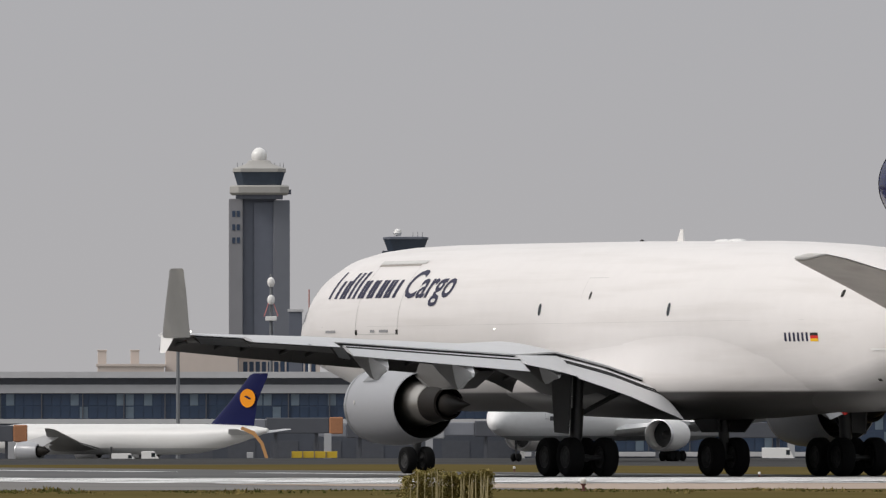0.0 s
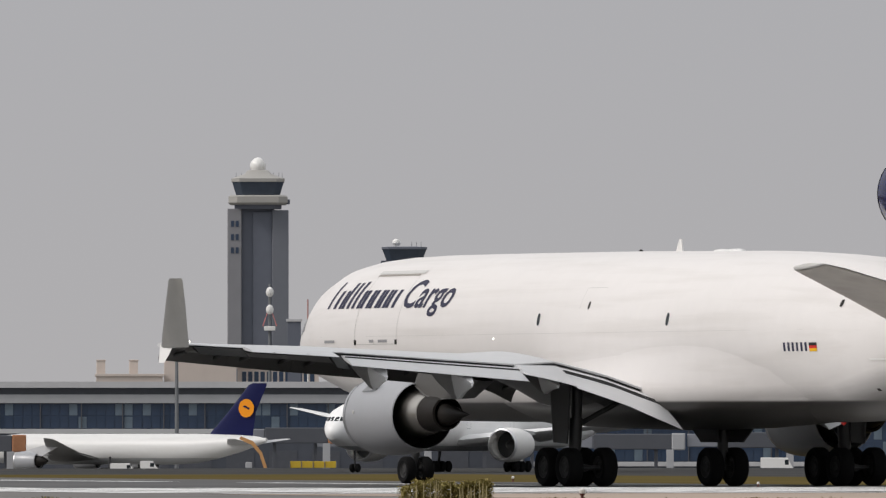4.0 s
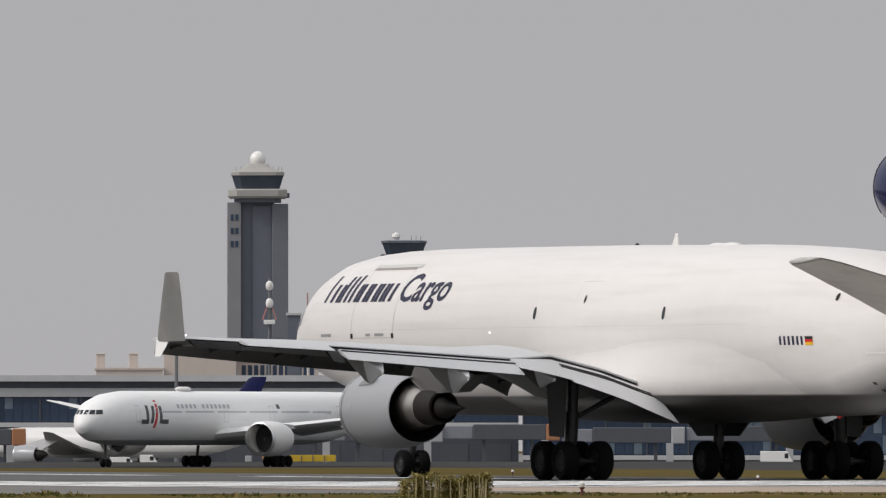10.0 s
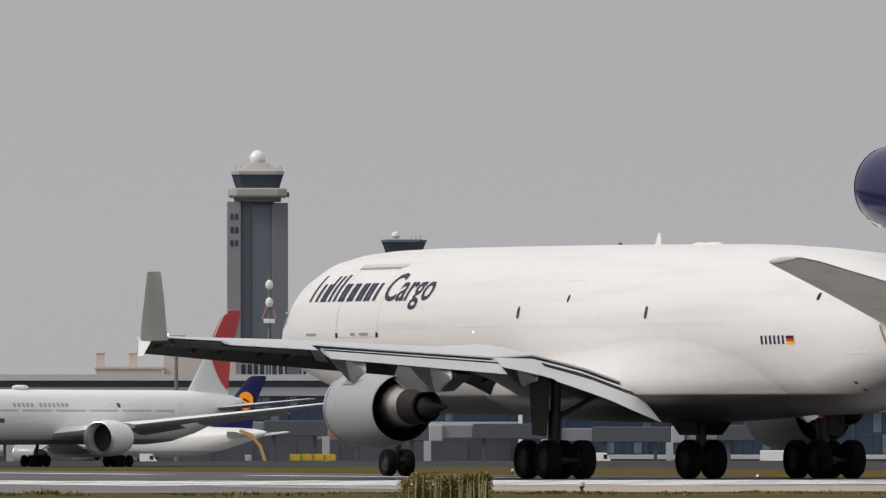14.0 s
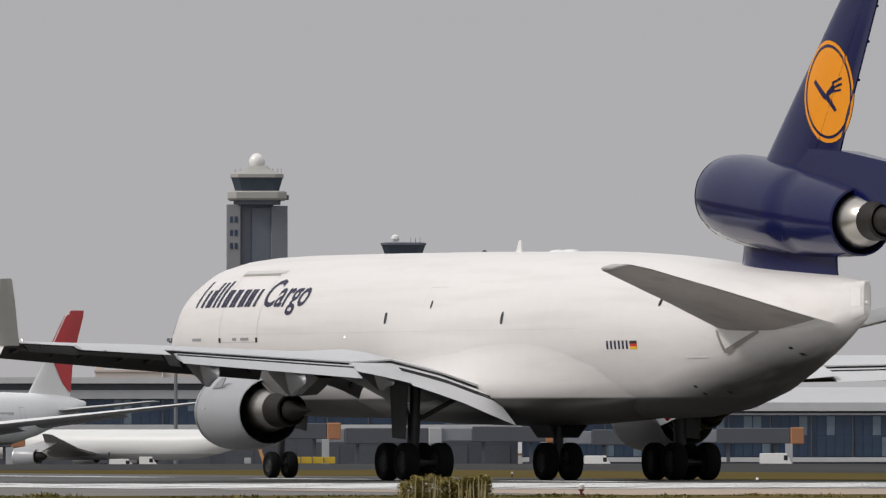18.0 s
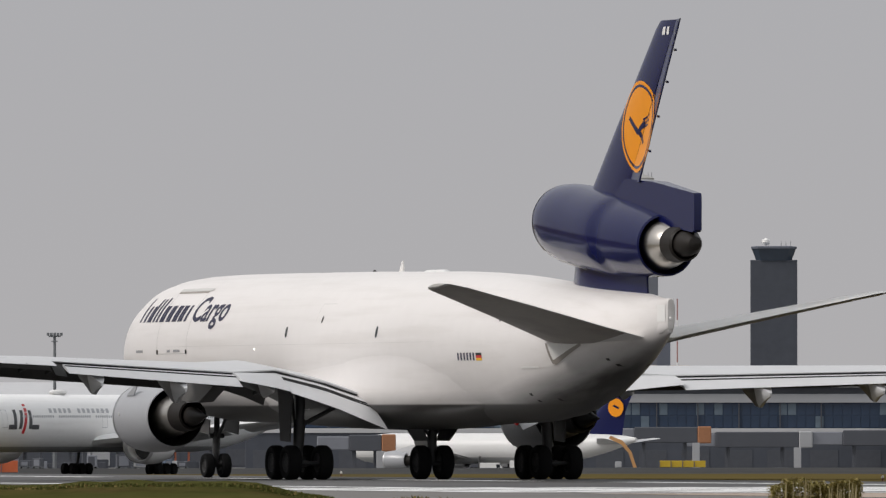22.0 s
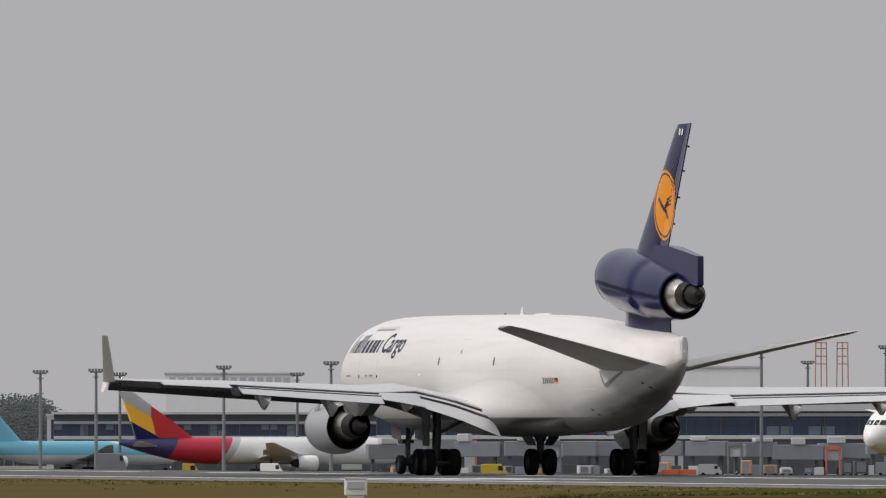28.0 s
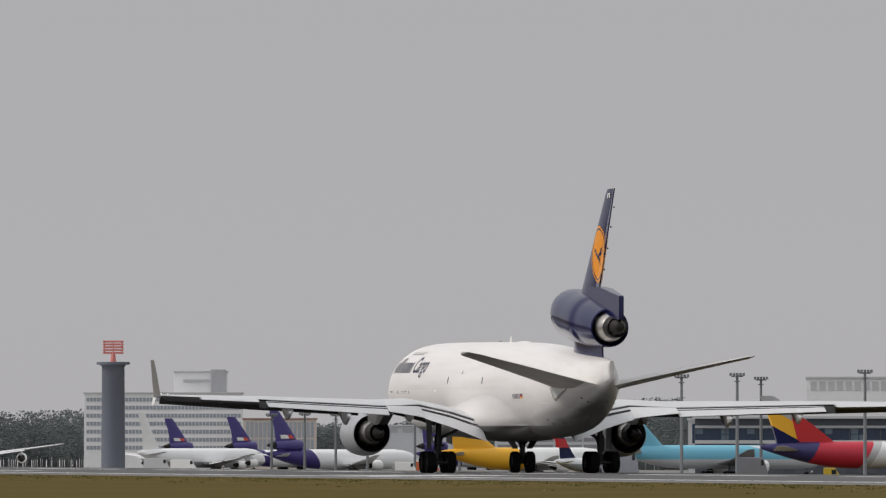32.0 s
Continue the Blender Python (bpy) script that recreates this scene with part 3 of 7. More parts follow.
def jet_engine(root, side):
    y, sag = (8.25, 0.0) if side > 0 else (-8.5, -0.08)
    e = Geo()
    e.revolve([(10.15, 1.12), (10.32, 1.2), (10.3, 1.28), (9.9, 1.36), (8.9, 1.42), (7.8, 1.4), (6.9, 1.3), (6.35, 1.2), (6.33, 1.17)], at=(0, y, 2.5 + sag), n=40)
    cowl = part("engine_cowl", e, nac_grey, root, "light grey rounded fan cowl")
    l = Geo()
    l.revolve([(9.7, 1.08), (10.1, 1.1), (10.36, 1.22), (10.3, 1.3), (10.02, 1.352)], at=(0, y, 2.5 + sag), n=40)
    part("inlet_lip", l, lip_metal, cowl, "polished metal inlet lip")
    c = Geo()
    c.revolve([(8.1, 0.97), (7.4, 0.92), (6.6, 0.86), (5.9, 0.77), (5.45, 0.67), (5.42, 0.6), (6.4, 0.58)], at=(0, y, 2.57 + sag), n=36)
    part("core_cowl", c, steel, cowl, "bare heat-tinted steel core cowl")
    c = Geo()
    c.revolve([(6.0, 0.62), (5.3, 0.655), (4.7, 0.63), (4.25, 0.58), (4.22, 0.5), (5.4, 0.48)], at=(0, y, 2.57 + sag), n=32)
    part("exhaust_nozzle", c, steel_dark, cowl, "dark burnt exhaust nozzle ring")
    c = Geo()
    c.revolve([(5.3, 0.5), (4.4, 0.44), (3.6, 0.27), (2.9, 0.1), (2.45, 0.015)], at=(0, y, 2.53 + sag), n=28, cap0=True, cap1=True)
    part("exhaust_cone", c, steel_dark, cowl, "pointed dark exhaust cone")
    c = Geo()
    c.revolve([(9.3, 0.01), (9.0, 0.2), (8.7, 0.32), (8.6, 1.12)], at=(0, y, 2.5 + sag), n=28)
    part("fan", c, steel_dark, cowl)
    c = Geo()
    c.revolve([(6.34, 1.168), (6.9, 1.13), (8.1, 1.12), (8.15, 0.8)], at=(0, y, 2.5 + sag), n=36)
    part("fan_duct", c, black, cowl)
    p = Geo()
    poly = [(8.9, 3.75), (6.2, 4.2), (4.0, 4.25), (1.0, 3.7), (2.6, 3.1), (4.6, 3.05), (5.6, 3.2), (6.5, 3.6)]
    rings = []
    for o, k in ((-0.24, 0.6), (-0.3, 1.0), (0.3, 1.0), (0.24, 0.6)):
        rings.append([(lerp(4.8, px, 0.97 if k < 1 else 1), y + o, lerp(3.7, pz, 0.94 if k < 1 else 1)) for px, pz in poly])
    p.loft(rings)
    part("pylon", p, pylon_grey, root, "mottled dark grey engine pylon")
    s = Geo()
    s.loft([[(px, y + side * 1.15, pz) for px, pz in ((8.9, 3.35), (8.0, 3.4), (7.6, 3.72), (7.9, 3.74))], [(px, y + side * 1.19, pz) for px, pz in ((8.9, 3.35), (8.0, 3.4), (7.6, 3.72), (7.9, 3.74))]])
    part("strake", s, nac_grey, cowl)
    for side_y in (1, -1):
        s = Geo()
        s.tube((9.15, y + side_y * 1.408, 2.62), (9.15, y + side_y * 1.428, 2.62), 0.07, n=12)
        part("cowl_mark", s, seam, cowl, "small pale maker mark on the cowl")


def wheel(parent, x, y, r, w, name="wheel"):
    """A tyre with its hub, turning on the y axis through its own origin."""
    g = Geo()
    h = w / 2
    g.revolve([(-h * 0.8, r * 0.56), (-h, r * 0.7), (-h * 0.95, r * 0.9), (-h * 0.62, r * 0.99), (0, r), (h * 0.62, r * 0.99), (h * 0.95, r * 0.9), (h, r * 0.7), (h * 0.8, r * 0.56)], axis="y", n=30)
    ob = part(name, g, rubber, parent, "worn black aircraft tyre")
    ob.location = (x, y, r)
    g = Geo()
    g.revolve([(-h * 0.62, 0.02), (-h * 0.66, r * 0.2), (-h * 0.5, r * 0.3), (-h * 0.56, r * 0.5), (-h * 0.82, r * 0.57), (h * 0.82, r * 0.57), (h * 0.56, r * 0.5), (h * 0.5, r * 0.3), (h * 0.66, r * 0.2), (h * 0.62, 0.02)], axis="y", n=20, cap0=True, cap1=True)
    for j in range(8):
        a = 2 * math.pi * j / 8
        for sgn in (-1, 1):
            g.tube((math.cos(a) * r * 0.4, sgn * h * 0.5, math.sin(a) * r * 0.4), (math.cos(a) * r * 0.4, sgn * h * 0.62, math.sin(a) * r * 0.4), r * 0.05, n=6)
    part("rim", g, hub_grey, ob)
    return ob


ROLL = []


def jet_gear(root):
    for side in (1, -1):
        y = 5.3 * side
        g = Geo()
        g.tube((0, y, 0.66), (0, y - side * 0.1, 3.6), 0.16, 0.2, 14)
        g.tube((0, y, 1.3), (0, y - side * 0.05, 2.4), 0.22, 0.24, 14)
        g.tube((-0.95, y, 0.66), (0.95, y, 0.66), 0.13, n=10)
        for x in (-0.95, 0.76):
            g.tube((x, y - 0.8, 0.66), (x, y + 0.8, 0.66), 0.085, n=10)
        g.tube((0, y, 1.5), (2.0, y - side * 0.4, 3.4), 0.08, n=8)
        g.tube((0, y, 2.1), (-0.2, y - side * 1.9, 3.1), 0.09, n=8)
        g.tube((0.25, y, 1.4), (0.45, y, 0.8), 0.05, n=8)
        leg = part("main_gear_leg", g, gear_grey, root, "grey steel main landing gear leg")
        for x in (-0.95, 0.76):
            for o in (-0.66, 0.66):
                ROLL.append((wheel(root, x, y + o, 0.69, 0.54), x, y + o, 0.69))
        d = Geo()
        d.slab([(0.6, 1.55), (-0.5, 1.5), (-0.75, 3.55), (0.85, 3.6)], "y", y + side * 0.5, y + side * 0.56)
        part("gear_door", d, gear_grey, leg, "dark grey gear door hung beside the leg")
    g = Geo()
    g.tube((-0.97, 0, 0.66), (-0.97, 0, 3.0), 0.13, 0.16, 12)
    g.tube((-0.97, 0, 1.2), (-0.97, 0, 1.9), 0.19, n=12)
    g.tube((-0.97, -0.6, 0.66), (-0.97, 0.6, 0.66), 0.09, n=10)
    for sg in (-1, 1):
        g.tube((-0.97, 0, 1.6), (-0.9, sg * 0.75, 2.7), 0.08, n=8)
    leg = part("centre_gear_leg", g, gear_grey, root, "grey centre landing gear leg")
    for o in (-0.48, 0.48):
        ROLL.append((wheel(root, -0.97, o, 0.69, 0.52), -0.97, o, 0.69))
    for sg in (-1, 1):
        d = Geo()
        d.loft([[(x, sg * (yy + o), z) for x, yy, z in ((0.1, 0.95, 2.45), (-2.1, 0.95, 2.45), (-1.7, 0.42, 1.55), (-0.2, 0.42, 1.55))] for o in (0.0, 0.06)])
        part("gear_door", d, gear_grey, leg, "dark slanting belly gear door")
    g = Geo()
    g.tube((24.7, 0, 0.5), (24.5, 0, 3.2), 0.1, 0.13, 12)
    g.tube((24.68, 0, 1.0), (24.6, 0, 1.9), 0.16, n=12)
    g.tube((24.7, -0.45, 0.51), (24.7, 0.45, 0.51), 0.07, n=10)
    g.tube((24.65, 0, 1.5), (23.2, 0, 2.7), 0.07, n=8)
    for sg in (-1, 1):
        g.tube((24.62, sg * 0.1, 1.75), (24.62, sg * 0.32, 1.75), 0.1, n=8)
    leg = part("nose_gear_leg", g, gear_grey, root, "grey twin-wheel nose gear leg")
    for o in (-0.36, 0.36):
        ROLL.append((wheel(root, 24.7, o, 0.51, 0.38), 24.7, o, 0.51))
    for sg in (-1, 1):
        d = Geo()
        d.slab([(25.6, 2.65), (23.6, 2.4), (23.7, 1.8), (25.4, 1.95)], "y", sg * 0.62, sg * 0.66)
        part("gear_door", d, wing_dark, leg)


FIN = [(10.0, -17.4, -24.1, 0.1), (11.35, -18.85, -24.65, 0.1), (13.5, -21.2, -25.83, 0.095), (15.5, -23.42, -27.02, 0.09), (17.2, -25.3, -28.05, 0.085), (17.5, -25.75, -28.2, 0.07)]
HINGE = 0.7


def hinge_x(z):
    """Where the rudder's hinge line runs at a height."""
    return lerp(curve(z, [(f[0], f[1]) for f in FIN]), curve(z, [(f[0], f[2]) for f in FIN]), HINGE)


RUDDER_FOOT = Vector((hinge_x(11.35), 0, 11.35))
RUDDER_AXIS = (Vector((hinge_x(17.5), 0, 17.5)) - RUDDER_FOOT).normalized()


def on_rudder(geo):
    """Moves a mesh from the jet's space to that of the rudder, whose origin is the foot of its hinge line."""
    geo.v = [tuple(Vector(p) - RUDDER_FOOT) for p in geo.v]
    return geo


def fin_y(x, z, out=0.012):
    for a, b in zip(FIN, FIN[1:]):
        if a[0] <= z <= b[0]:
            f = (z - a[0]) / (b[0] - a[0])
            le, te, th = [lerp(p, q, f) for p, q in zip(a[1:], b[1:])]
            c = min(1.0, max(0.0, (le - x) / (le - te)))
            return 5 * th * (0.2969 * math.sqrt(c) - 0.126 * c - 0.3516 * c * c + 0.2843 * c ** 3 - 0.1036 * c ** 4) * (le - te) + out
    return 0.3


def fin_disc(r0, r1, cx, cz, side, out, n=48, rows=3, aft=False):
    """The part of a painted disc or ring that lies on the fin, or aft of the hinge on the rudder."""
    g = Geo()
    rings = []
    for i in range(rows + 1):
        r = lerp(r0, r1, i / rows)
        ring = []
        for j in range(n):
            x, z = cx + r * math.cos(2 * math.pi * j / n), cz + r * math.sin(2 * math.pi * j / n)
            x = min(x, hinge_x(z) - 0.01) if aft else max(x, hinge_x(z) + 0.01)
            ring.append((x, side * fin_y(x, z, out), z))
        rings.append(ring)
    return g.loft(rings, False, False)


def fin_patch(poly, side, out, aft=False):
    g = Geo()
    rows = []
    (a, b, c, d) = poly
    for i in range(7):
        f = i / 6
        row = []
        for e in (0, 0.25, 0.5, 0.75, 1.0):
            x, z = lerp(lerp(a[0], b[0], e), lerp(d[0], c[0], e), f), lerp(lerp(a[1], b[1], e), lerp(d[1], c[1], e), f)
            x = min(x, hinge_x(z) - 0.01) if aft else max(x, hinge_x(z) + 0.01)
            row.append((x, side * fin_y(x, z, out), z))
        rows.append(row)
    return g.loft(rows, False, False, closed=False)


def cargo_jet():
    root = thing("cargo_aircraft", "white three-engined cargo jet with dark blue tail rolling on the runway", "airplane")
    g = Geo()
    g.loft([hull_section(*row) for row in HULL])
    hull = part("fuselage", g, white_hull, root, "glossy white fuselage, grey belly darkened with painted shade")
    # squared tail end
    g = Geo()
    g.loft([[(x, w * math.copysign(abs(math.cos(a)) ** 0.45, math.cos(a)), zc + h * math.copysign(abs(math.sin(a)) ** 0.45, math.sin(a))) for a in [2 * math.pi * j / 32 for j in range(32)]] for x, zc, w, h in ((-24.4, 6.1, 0.5, 0.75), (-25.6, 6.2, 0.42, 0.76), (-26.3, 6.28, 0.3, 0.68), (-26.68, 6.36, 0.17, 0.6), (-26.74, 6.36, 0.12, 0.56))])
    cone = part("tail_cone", g, white_hull, root, "white squared tail end")
    for side in (1, -1):
        g = Geo()
        g.box((-26.66, -0.004, 6.08), (-26.2, 0.012, 6.72))
        g.v = [(x, side * (y + lerp(0.19, 0.335, (x + 26.66) / 0.46)), z) for x, y, z in g.v]
        part("access_panel", g, white_plain, cone, "bright white panel on the tail end")
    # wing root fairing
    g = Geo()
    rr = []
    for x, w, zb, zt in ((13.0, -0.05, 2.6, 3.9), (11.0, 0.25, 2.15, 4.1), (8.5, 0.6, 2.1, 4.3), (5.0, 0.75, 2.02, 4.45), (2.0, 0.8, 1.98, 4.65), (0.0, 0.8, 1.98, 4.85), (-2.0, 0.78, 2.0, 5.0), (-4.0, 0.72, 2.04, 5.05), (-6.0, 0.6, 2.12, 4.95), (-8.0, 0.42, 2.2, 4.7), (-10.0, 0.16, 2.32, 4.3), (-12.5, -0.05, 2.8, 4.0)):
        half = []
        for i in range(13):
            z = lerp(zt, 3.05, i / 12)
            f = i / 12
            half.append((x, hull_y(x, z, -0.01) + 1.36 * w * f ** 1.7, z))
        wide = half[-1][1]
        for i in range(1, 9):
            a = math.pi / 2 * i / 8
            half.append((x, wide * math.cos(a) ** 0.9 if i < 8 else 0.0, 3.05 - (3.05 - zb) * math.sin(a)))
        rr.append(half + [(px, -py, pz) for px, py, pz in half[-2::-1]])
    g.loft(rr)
    part("wing_fairing", g, white_hull, root, "white bulged wing root fairing, grey belly darkened with painted shade")
    rd = Geo()
    rings = []
    for z, le, te, th in FIN[1:]:
        xs = [lerp(le, te, HINGE + (1 - HINGE) * i / 5) for i in range(6)]
        rings.append([(x, max(0.03, fin_y(x, z, 0.0)), z) for x in xs] + [(x, -max(0.03, fin_y(x, z, 0.0)), z) for x in xs[::-1]])
    rudder = part("rudder", on_rudder(rd.loft(rings)), navy, root, "dark blue rudder turning on its hinge")
    rudder.location = RUDDER_FOOT
    for side in (1, -1):
        jet_wing(root, side)
        jet_engine(root, side)
        # tailplane
        sag = 0.024 if side < 0 else 0.0
        t = Geo()
        t.loft([[(px, side * py, pz - sag * y) for px, py, pz in foil(le, y, z, c, 0.078, n=8, twist=-2.7)] for le, y, z, c in ((-17.4, 0.6, 5.1, 8.1), (-18.9, 2.2, 5.56, 6.7), (-21.6, 5.5, 6.46, 4.7), (-23.9, 8.4, 7.22, 2.9), (-24.4, 8.95, 7.35, 2.4), (-25.1, 9.1, 7.4, 1.6))])
        st = part("tailplane", t, stab_grey, root, "grey-brown swept tailplane")
        t = Geo()
        t.loft([[(px, side * py, pz - 0.03 - sag * y) for px, py, pz in foil(le, y, z, c, 0.078, n=8, twist=-2.7)[8:]] for le, y, z, c in ((-18.15, 1.4, 5.33, 7.4), (-18.9, 2.2, 5.56, 6.7), (-21.6, 5.5, 6.46, 4.7), (-23.9, 8.4, 7.22, 2.9), (-24.4, 8.95, 7.35, 2.4))], False, False, closed=False)
        part("lower_skin", t, under_brown, st, "brown-grey tailplane underside, darkened with painted shade")
        t = Geo()
        t.loft([[(px, side * py, pz - sag * y) for px, py, pz in foil(le, y, z, c, 0.05, n=6, twist=-2.7)] for le, y, z, c in ((-22.7, 1.6, 5.6, 2.55), (-24.3, 5.5, 6.57, 1.95), (-25.7, 8.3, 7.29, 1.15))])
        part("elevator", t, stab_grey, st)
        part("root_seal", hull_patch([(-19.15, 5.3), (-19.35, 4.58), (-19.75, 4.55), (-21.5, 5.25)], side, 0.03), white_plain, st, "white wedge-shaped seal plate under the tailplane root")
        part("seal_edge", hull_patch([(-19.35, 4.62), (-21.5, 5.32), (-21.5, 5.2), (-19.5, 4.46)], side, 0.04), under_brown, st, "dark lower edge of the seal plate")
        part("seal_edge", hull_patch([(-19.1, 5.3), (-19.22, 5.3), (-19.5, 4.5), (-19.33, 4.5)], side, 0.045), under_brown, st)
        # hull marks
        for x, z, hh, w in ((7.9, 5.93, 0.2, 0.1), (-2.6, 5.85, 0.21, 0.1)):
            part("door_window", hull_oval(x, z, w * 1.15, hh * 1.1, side), glass_dark, hull, "small dark door window")
        for x, z, hh, w in ((4.0, 6.4, 0.14, 0.06), (-15.15, 6.3, 0.13, 0.09)):
            part("vent_port", hull_oval(x, z, w * 1.2, hh, side), steel_dark, hull)
        for x0, x1, z0, z1 in ((23.62, 23.58, 5.1, 7.6), (19.92, 19.88, 5.1, 7.6), (23.6, 19.9, 5.12, 5.15), (4.7, 3.2, 7.02, 7.04), (4.71, 4.69, 6.3, 7.03), (27.0, 13.0, 5.42, 5.43), (13.0, 0.0, 5.42, 5.43), (0.0, -13.0, 5.42, 5.43)):
            part("seam", hull_patch([(x0, z0), (x1, z0), (x1, z1), (x0, z1)], side, 0.005), seam, hull)
        part("cargo_door_hinge", hull_patch([(23.8, 7.72), (19.7, 7.72), (19.7, 7.84), (23.8, 7.84)], side, 0.03), seam, hull, "raised hinge over the cargo door")
        # painted shadow line along the raised hinge's lower edge
        part("hinge_shadow", hull_patch([(23.75, 7.64), (20.0, 7.64), (20.0, 7.7), (23.75, 7.7)], side, 0.012), under_brown, hull, "dark line below the hinge, its shadow in the colour")
        for x in (23.55, 19.95):
            part("latch", hull_patch([(x + 0.1, 5.12), (x - 0.1, 5.12), (x - 0.1, 5.3), (x + 0.1, 5.3)], side), steel_dark, hull)
        for x0, x1 in ((26.2, 25.2), (22.0, 21.6), (21.2, 20.4)):
            part("small_marking", hull_patch([(x0 + 0.3, 5.2), (x1 + 0.3, 5.2), (x1 + 0.3, 5.3), (x0 + 0.3, 5.3)], side, 0.01), soft_mark, hull)
        # title: plain slanted bars, then the plain word
        x = 26.9 if side > 0 else 14.95
        for kind, wd in (("tall", 0.75), ("low", 0.85), ("thin", 0.5), ("thin", 0.5), ("high", 0.85), ("low", 0.85), ("low", 0.85), ("low", 0.75), ("low", 0.85)):
            sl, w0 = 0.3, wd - 0.1
            bars = [(x, 7.42 if kind == "thin" else 7.13 if kind == "low" else 7.46)]
            if kind in ("low", "high"):
                bars.append((x - w0 + 0.24, 7.13))
            for xb, zb in bars:
                part("title_bar", hull_patch([(xb, 6.47), (xb - 0.25, 6.47), (xb - 0.25 - (zb - 6.47) * sl, zb), (xb - (zb - 6.47) * sl, zb)], side, 0.012), title_blue, hull)
            x -= wd * 0.942
        ends = (20.0, 15.85) if side > 0 else (21.1, 25.25)
        part("title_word", hull_word("Cargo", *ends, 6.47, 1.0, 0.3, side), title_blue, hull, "dark blue slanted lettering")
        # registration bars and flag
        for i in range(6):
            xr = -11.62 - i * 0.3
            part("registration_bar", hull_patch([(xr, 4.68), (xr - 0.14, 4.68), (xr - 0.14, 4.98), (xr, 4.98)], side, 0.01), title_blue, hull)
        for i, mt in enumerate((flag_gold, flag_red, flag_black)):
            part("flag_stripe", hull_patch([(-13.42, 4.67 + i * 0.1), (-13.92, 4.67 + i * 0.1), (-13.92, 4.77 + i * 0.1), (-13.42, 4.77 + i * 0.1)], side, 0.01), mt, hull)
        part("service_panel", hull_patch([(-17.0, 4.35), (-18.3, 4.35), (-18.3, 4.42), (-17.0, 4.42)], side, 0.03), white_plain, hull)
        for xx, zz in ((-16.6, 3.3), (-16.7, 3.05), (-18.0, 3.1), (-22.7, 4.62), (-22.9, 4.4)):
            part("drain_hole", hull_patch([(xx + 0.09, zz), (xx - 0.09, zz), (xx - 0.09, zz + 0.09), (xx + 0.09, zz + 0.09)], side, 0.012), steel_dark, hull)
        # cockpit windows
        for x0, x1, z0, z1 in ((31.1, 30.75, 5.45, 5.95), (30.7, 30.25, 5.55, 6.1), (30.2, 29.7, 5.65, 6.2)):
            part("cockpit_window", hull_patch([(x0, z0), (x1, z0), (x1 - 0.1, z1), (x0 - 0.25, z1)], side, 0.012), glass_dark, hull)
        # roundel on the fin: plain disc, ring and slanted strokes
        part("tail_disc", fin_disc(0.01, 1.77, -24.02, 13.5, side, 0.016, rows=6), orange, root, "orange disc on the tail")
        part("tail_ring", fin_disc(1.53, 1.63, -24.02, 13.5, side, 0.024, rows=1), navy, root)
        part("tail_disc", on_rudder(fin_disc(0.01, 1.77, -24.02, 13.5, side, 0.016, rows=6, aft=True)), orange, rudder)
        part("tail_ring", on_rudder(fin_disc(1.53, 1.63, -24.02, 13.5, side, 0.024, rows=1, aft=True)), navy, rudder)
        for poly in ([(-22.82, 13.88), (-22.96, 14.03), (-23.92, 13.36), (-23.73, 13.16)], [(-23.68, 13.31), (-23.97, 13.45), (-24.74, 12.73), (-24.55, 12.66)], [(-23.73, 13.16), (-23.97, 13.50), (-24.55, 13.84), (-24.60, 13.55)], [(-24.40, 13.79), (-24.40, 13.88), (-25.22, 14.08), (-25.22, 13.98)], [(-24.40, 13.60), (-24.40, 13.69), (-25.22, 13.84), (-25.22, 13.74)], [(-24.40, 13.43), (-24.40, 13.52), (-25.12, 13.60), (-25.12, 13.51)]):
            poly = [(lerp(-24.0, px, 0.84), lerp(13.5, pz, 0.84)) for px, pz in poly]
            if max(px for px, pz in poly) > hinge_x(13.5):
                part("disc_stroke", fin_patch(poly, side, 0.03), navy, root)
            if min(px for px, pz in poly) < hinge_x(13.5):
                part("disc_stroke", on_rudder(fin_patch(poly, side, 0.03, aft=True)), navy, rudder)
        part("tail_code_bar", fin_patch([(-26.2, 16.95), (-26.45, 16.95), (-26.55, 17.25), (-26.3, 17.25)], side, 0.02), white_plain, root)
        part("tail_code_bar", fin_patch([(-26.6, 16.95), (-26.8, 16.95), (-26.9, 17.25), (-26.7, 17.25)], side, 0.02), white_plain, root)
    # fin and rudder
    g = Geo()
    g.loft([foil(le, 0, z, (le - te), th, n=12, upright=True, cut=HINGE) for z, le, te, th in FIN])
    fin = part("fin", g, navy, root, "tall dark blue fin")
    for z in (12.6, 13.9, 15.2, 16.4):
        g = Geo()
        x = curve(z, [(11.35, -24.75), (17.4, -28.3)])
        g.tube((x + 0.8, -0.16, z), (x + 0.4, -0.15, z - 0.04), 0.06, 0.05, 6)
        part("rudder_hinge", on_rudder(g), navy, rudder)
    g = Geo()
    poly = [(-23.0, 11.55), (-25.6, 11.4), (-29.45, 10.9), (-29.52, 10.8), (-29.52, 9.5), (-29.35, 9.42), (-26.5, 9.75), (-24.0, 9.9), (-22.4, 10.2), (-22.0, 11.0)]
    g.loft([[(x, o * lerp(1.0, 0.35, min(1, max(0, (-23 - x) / 6.7))), z) for x, z in poly] for o in (-0.42, -0.36, 0.36, 0.42)])
    part("lower_rudder", g, navy, root, "blunt dark blue lower rudder")
    # tail engine
    def tail_axis(x):
        return curve(-x, [(15.6, 10.04), (26.3, 8.98)])
    g = Geo()
    rr = []
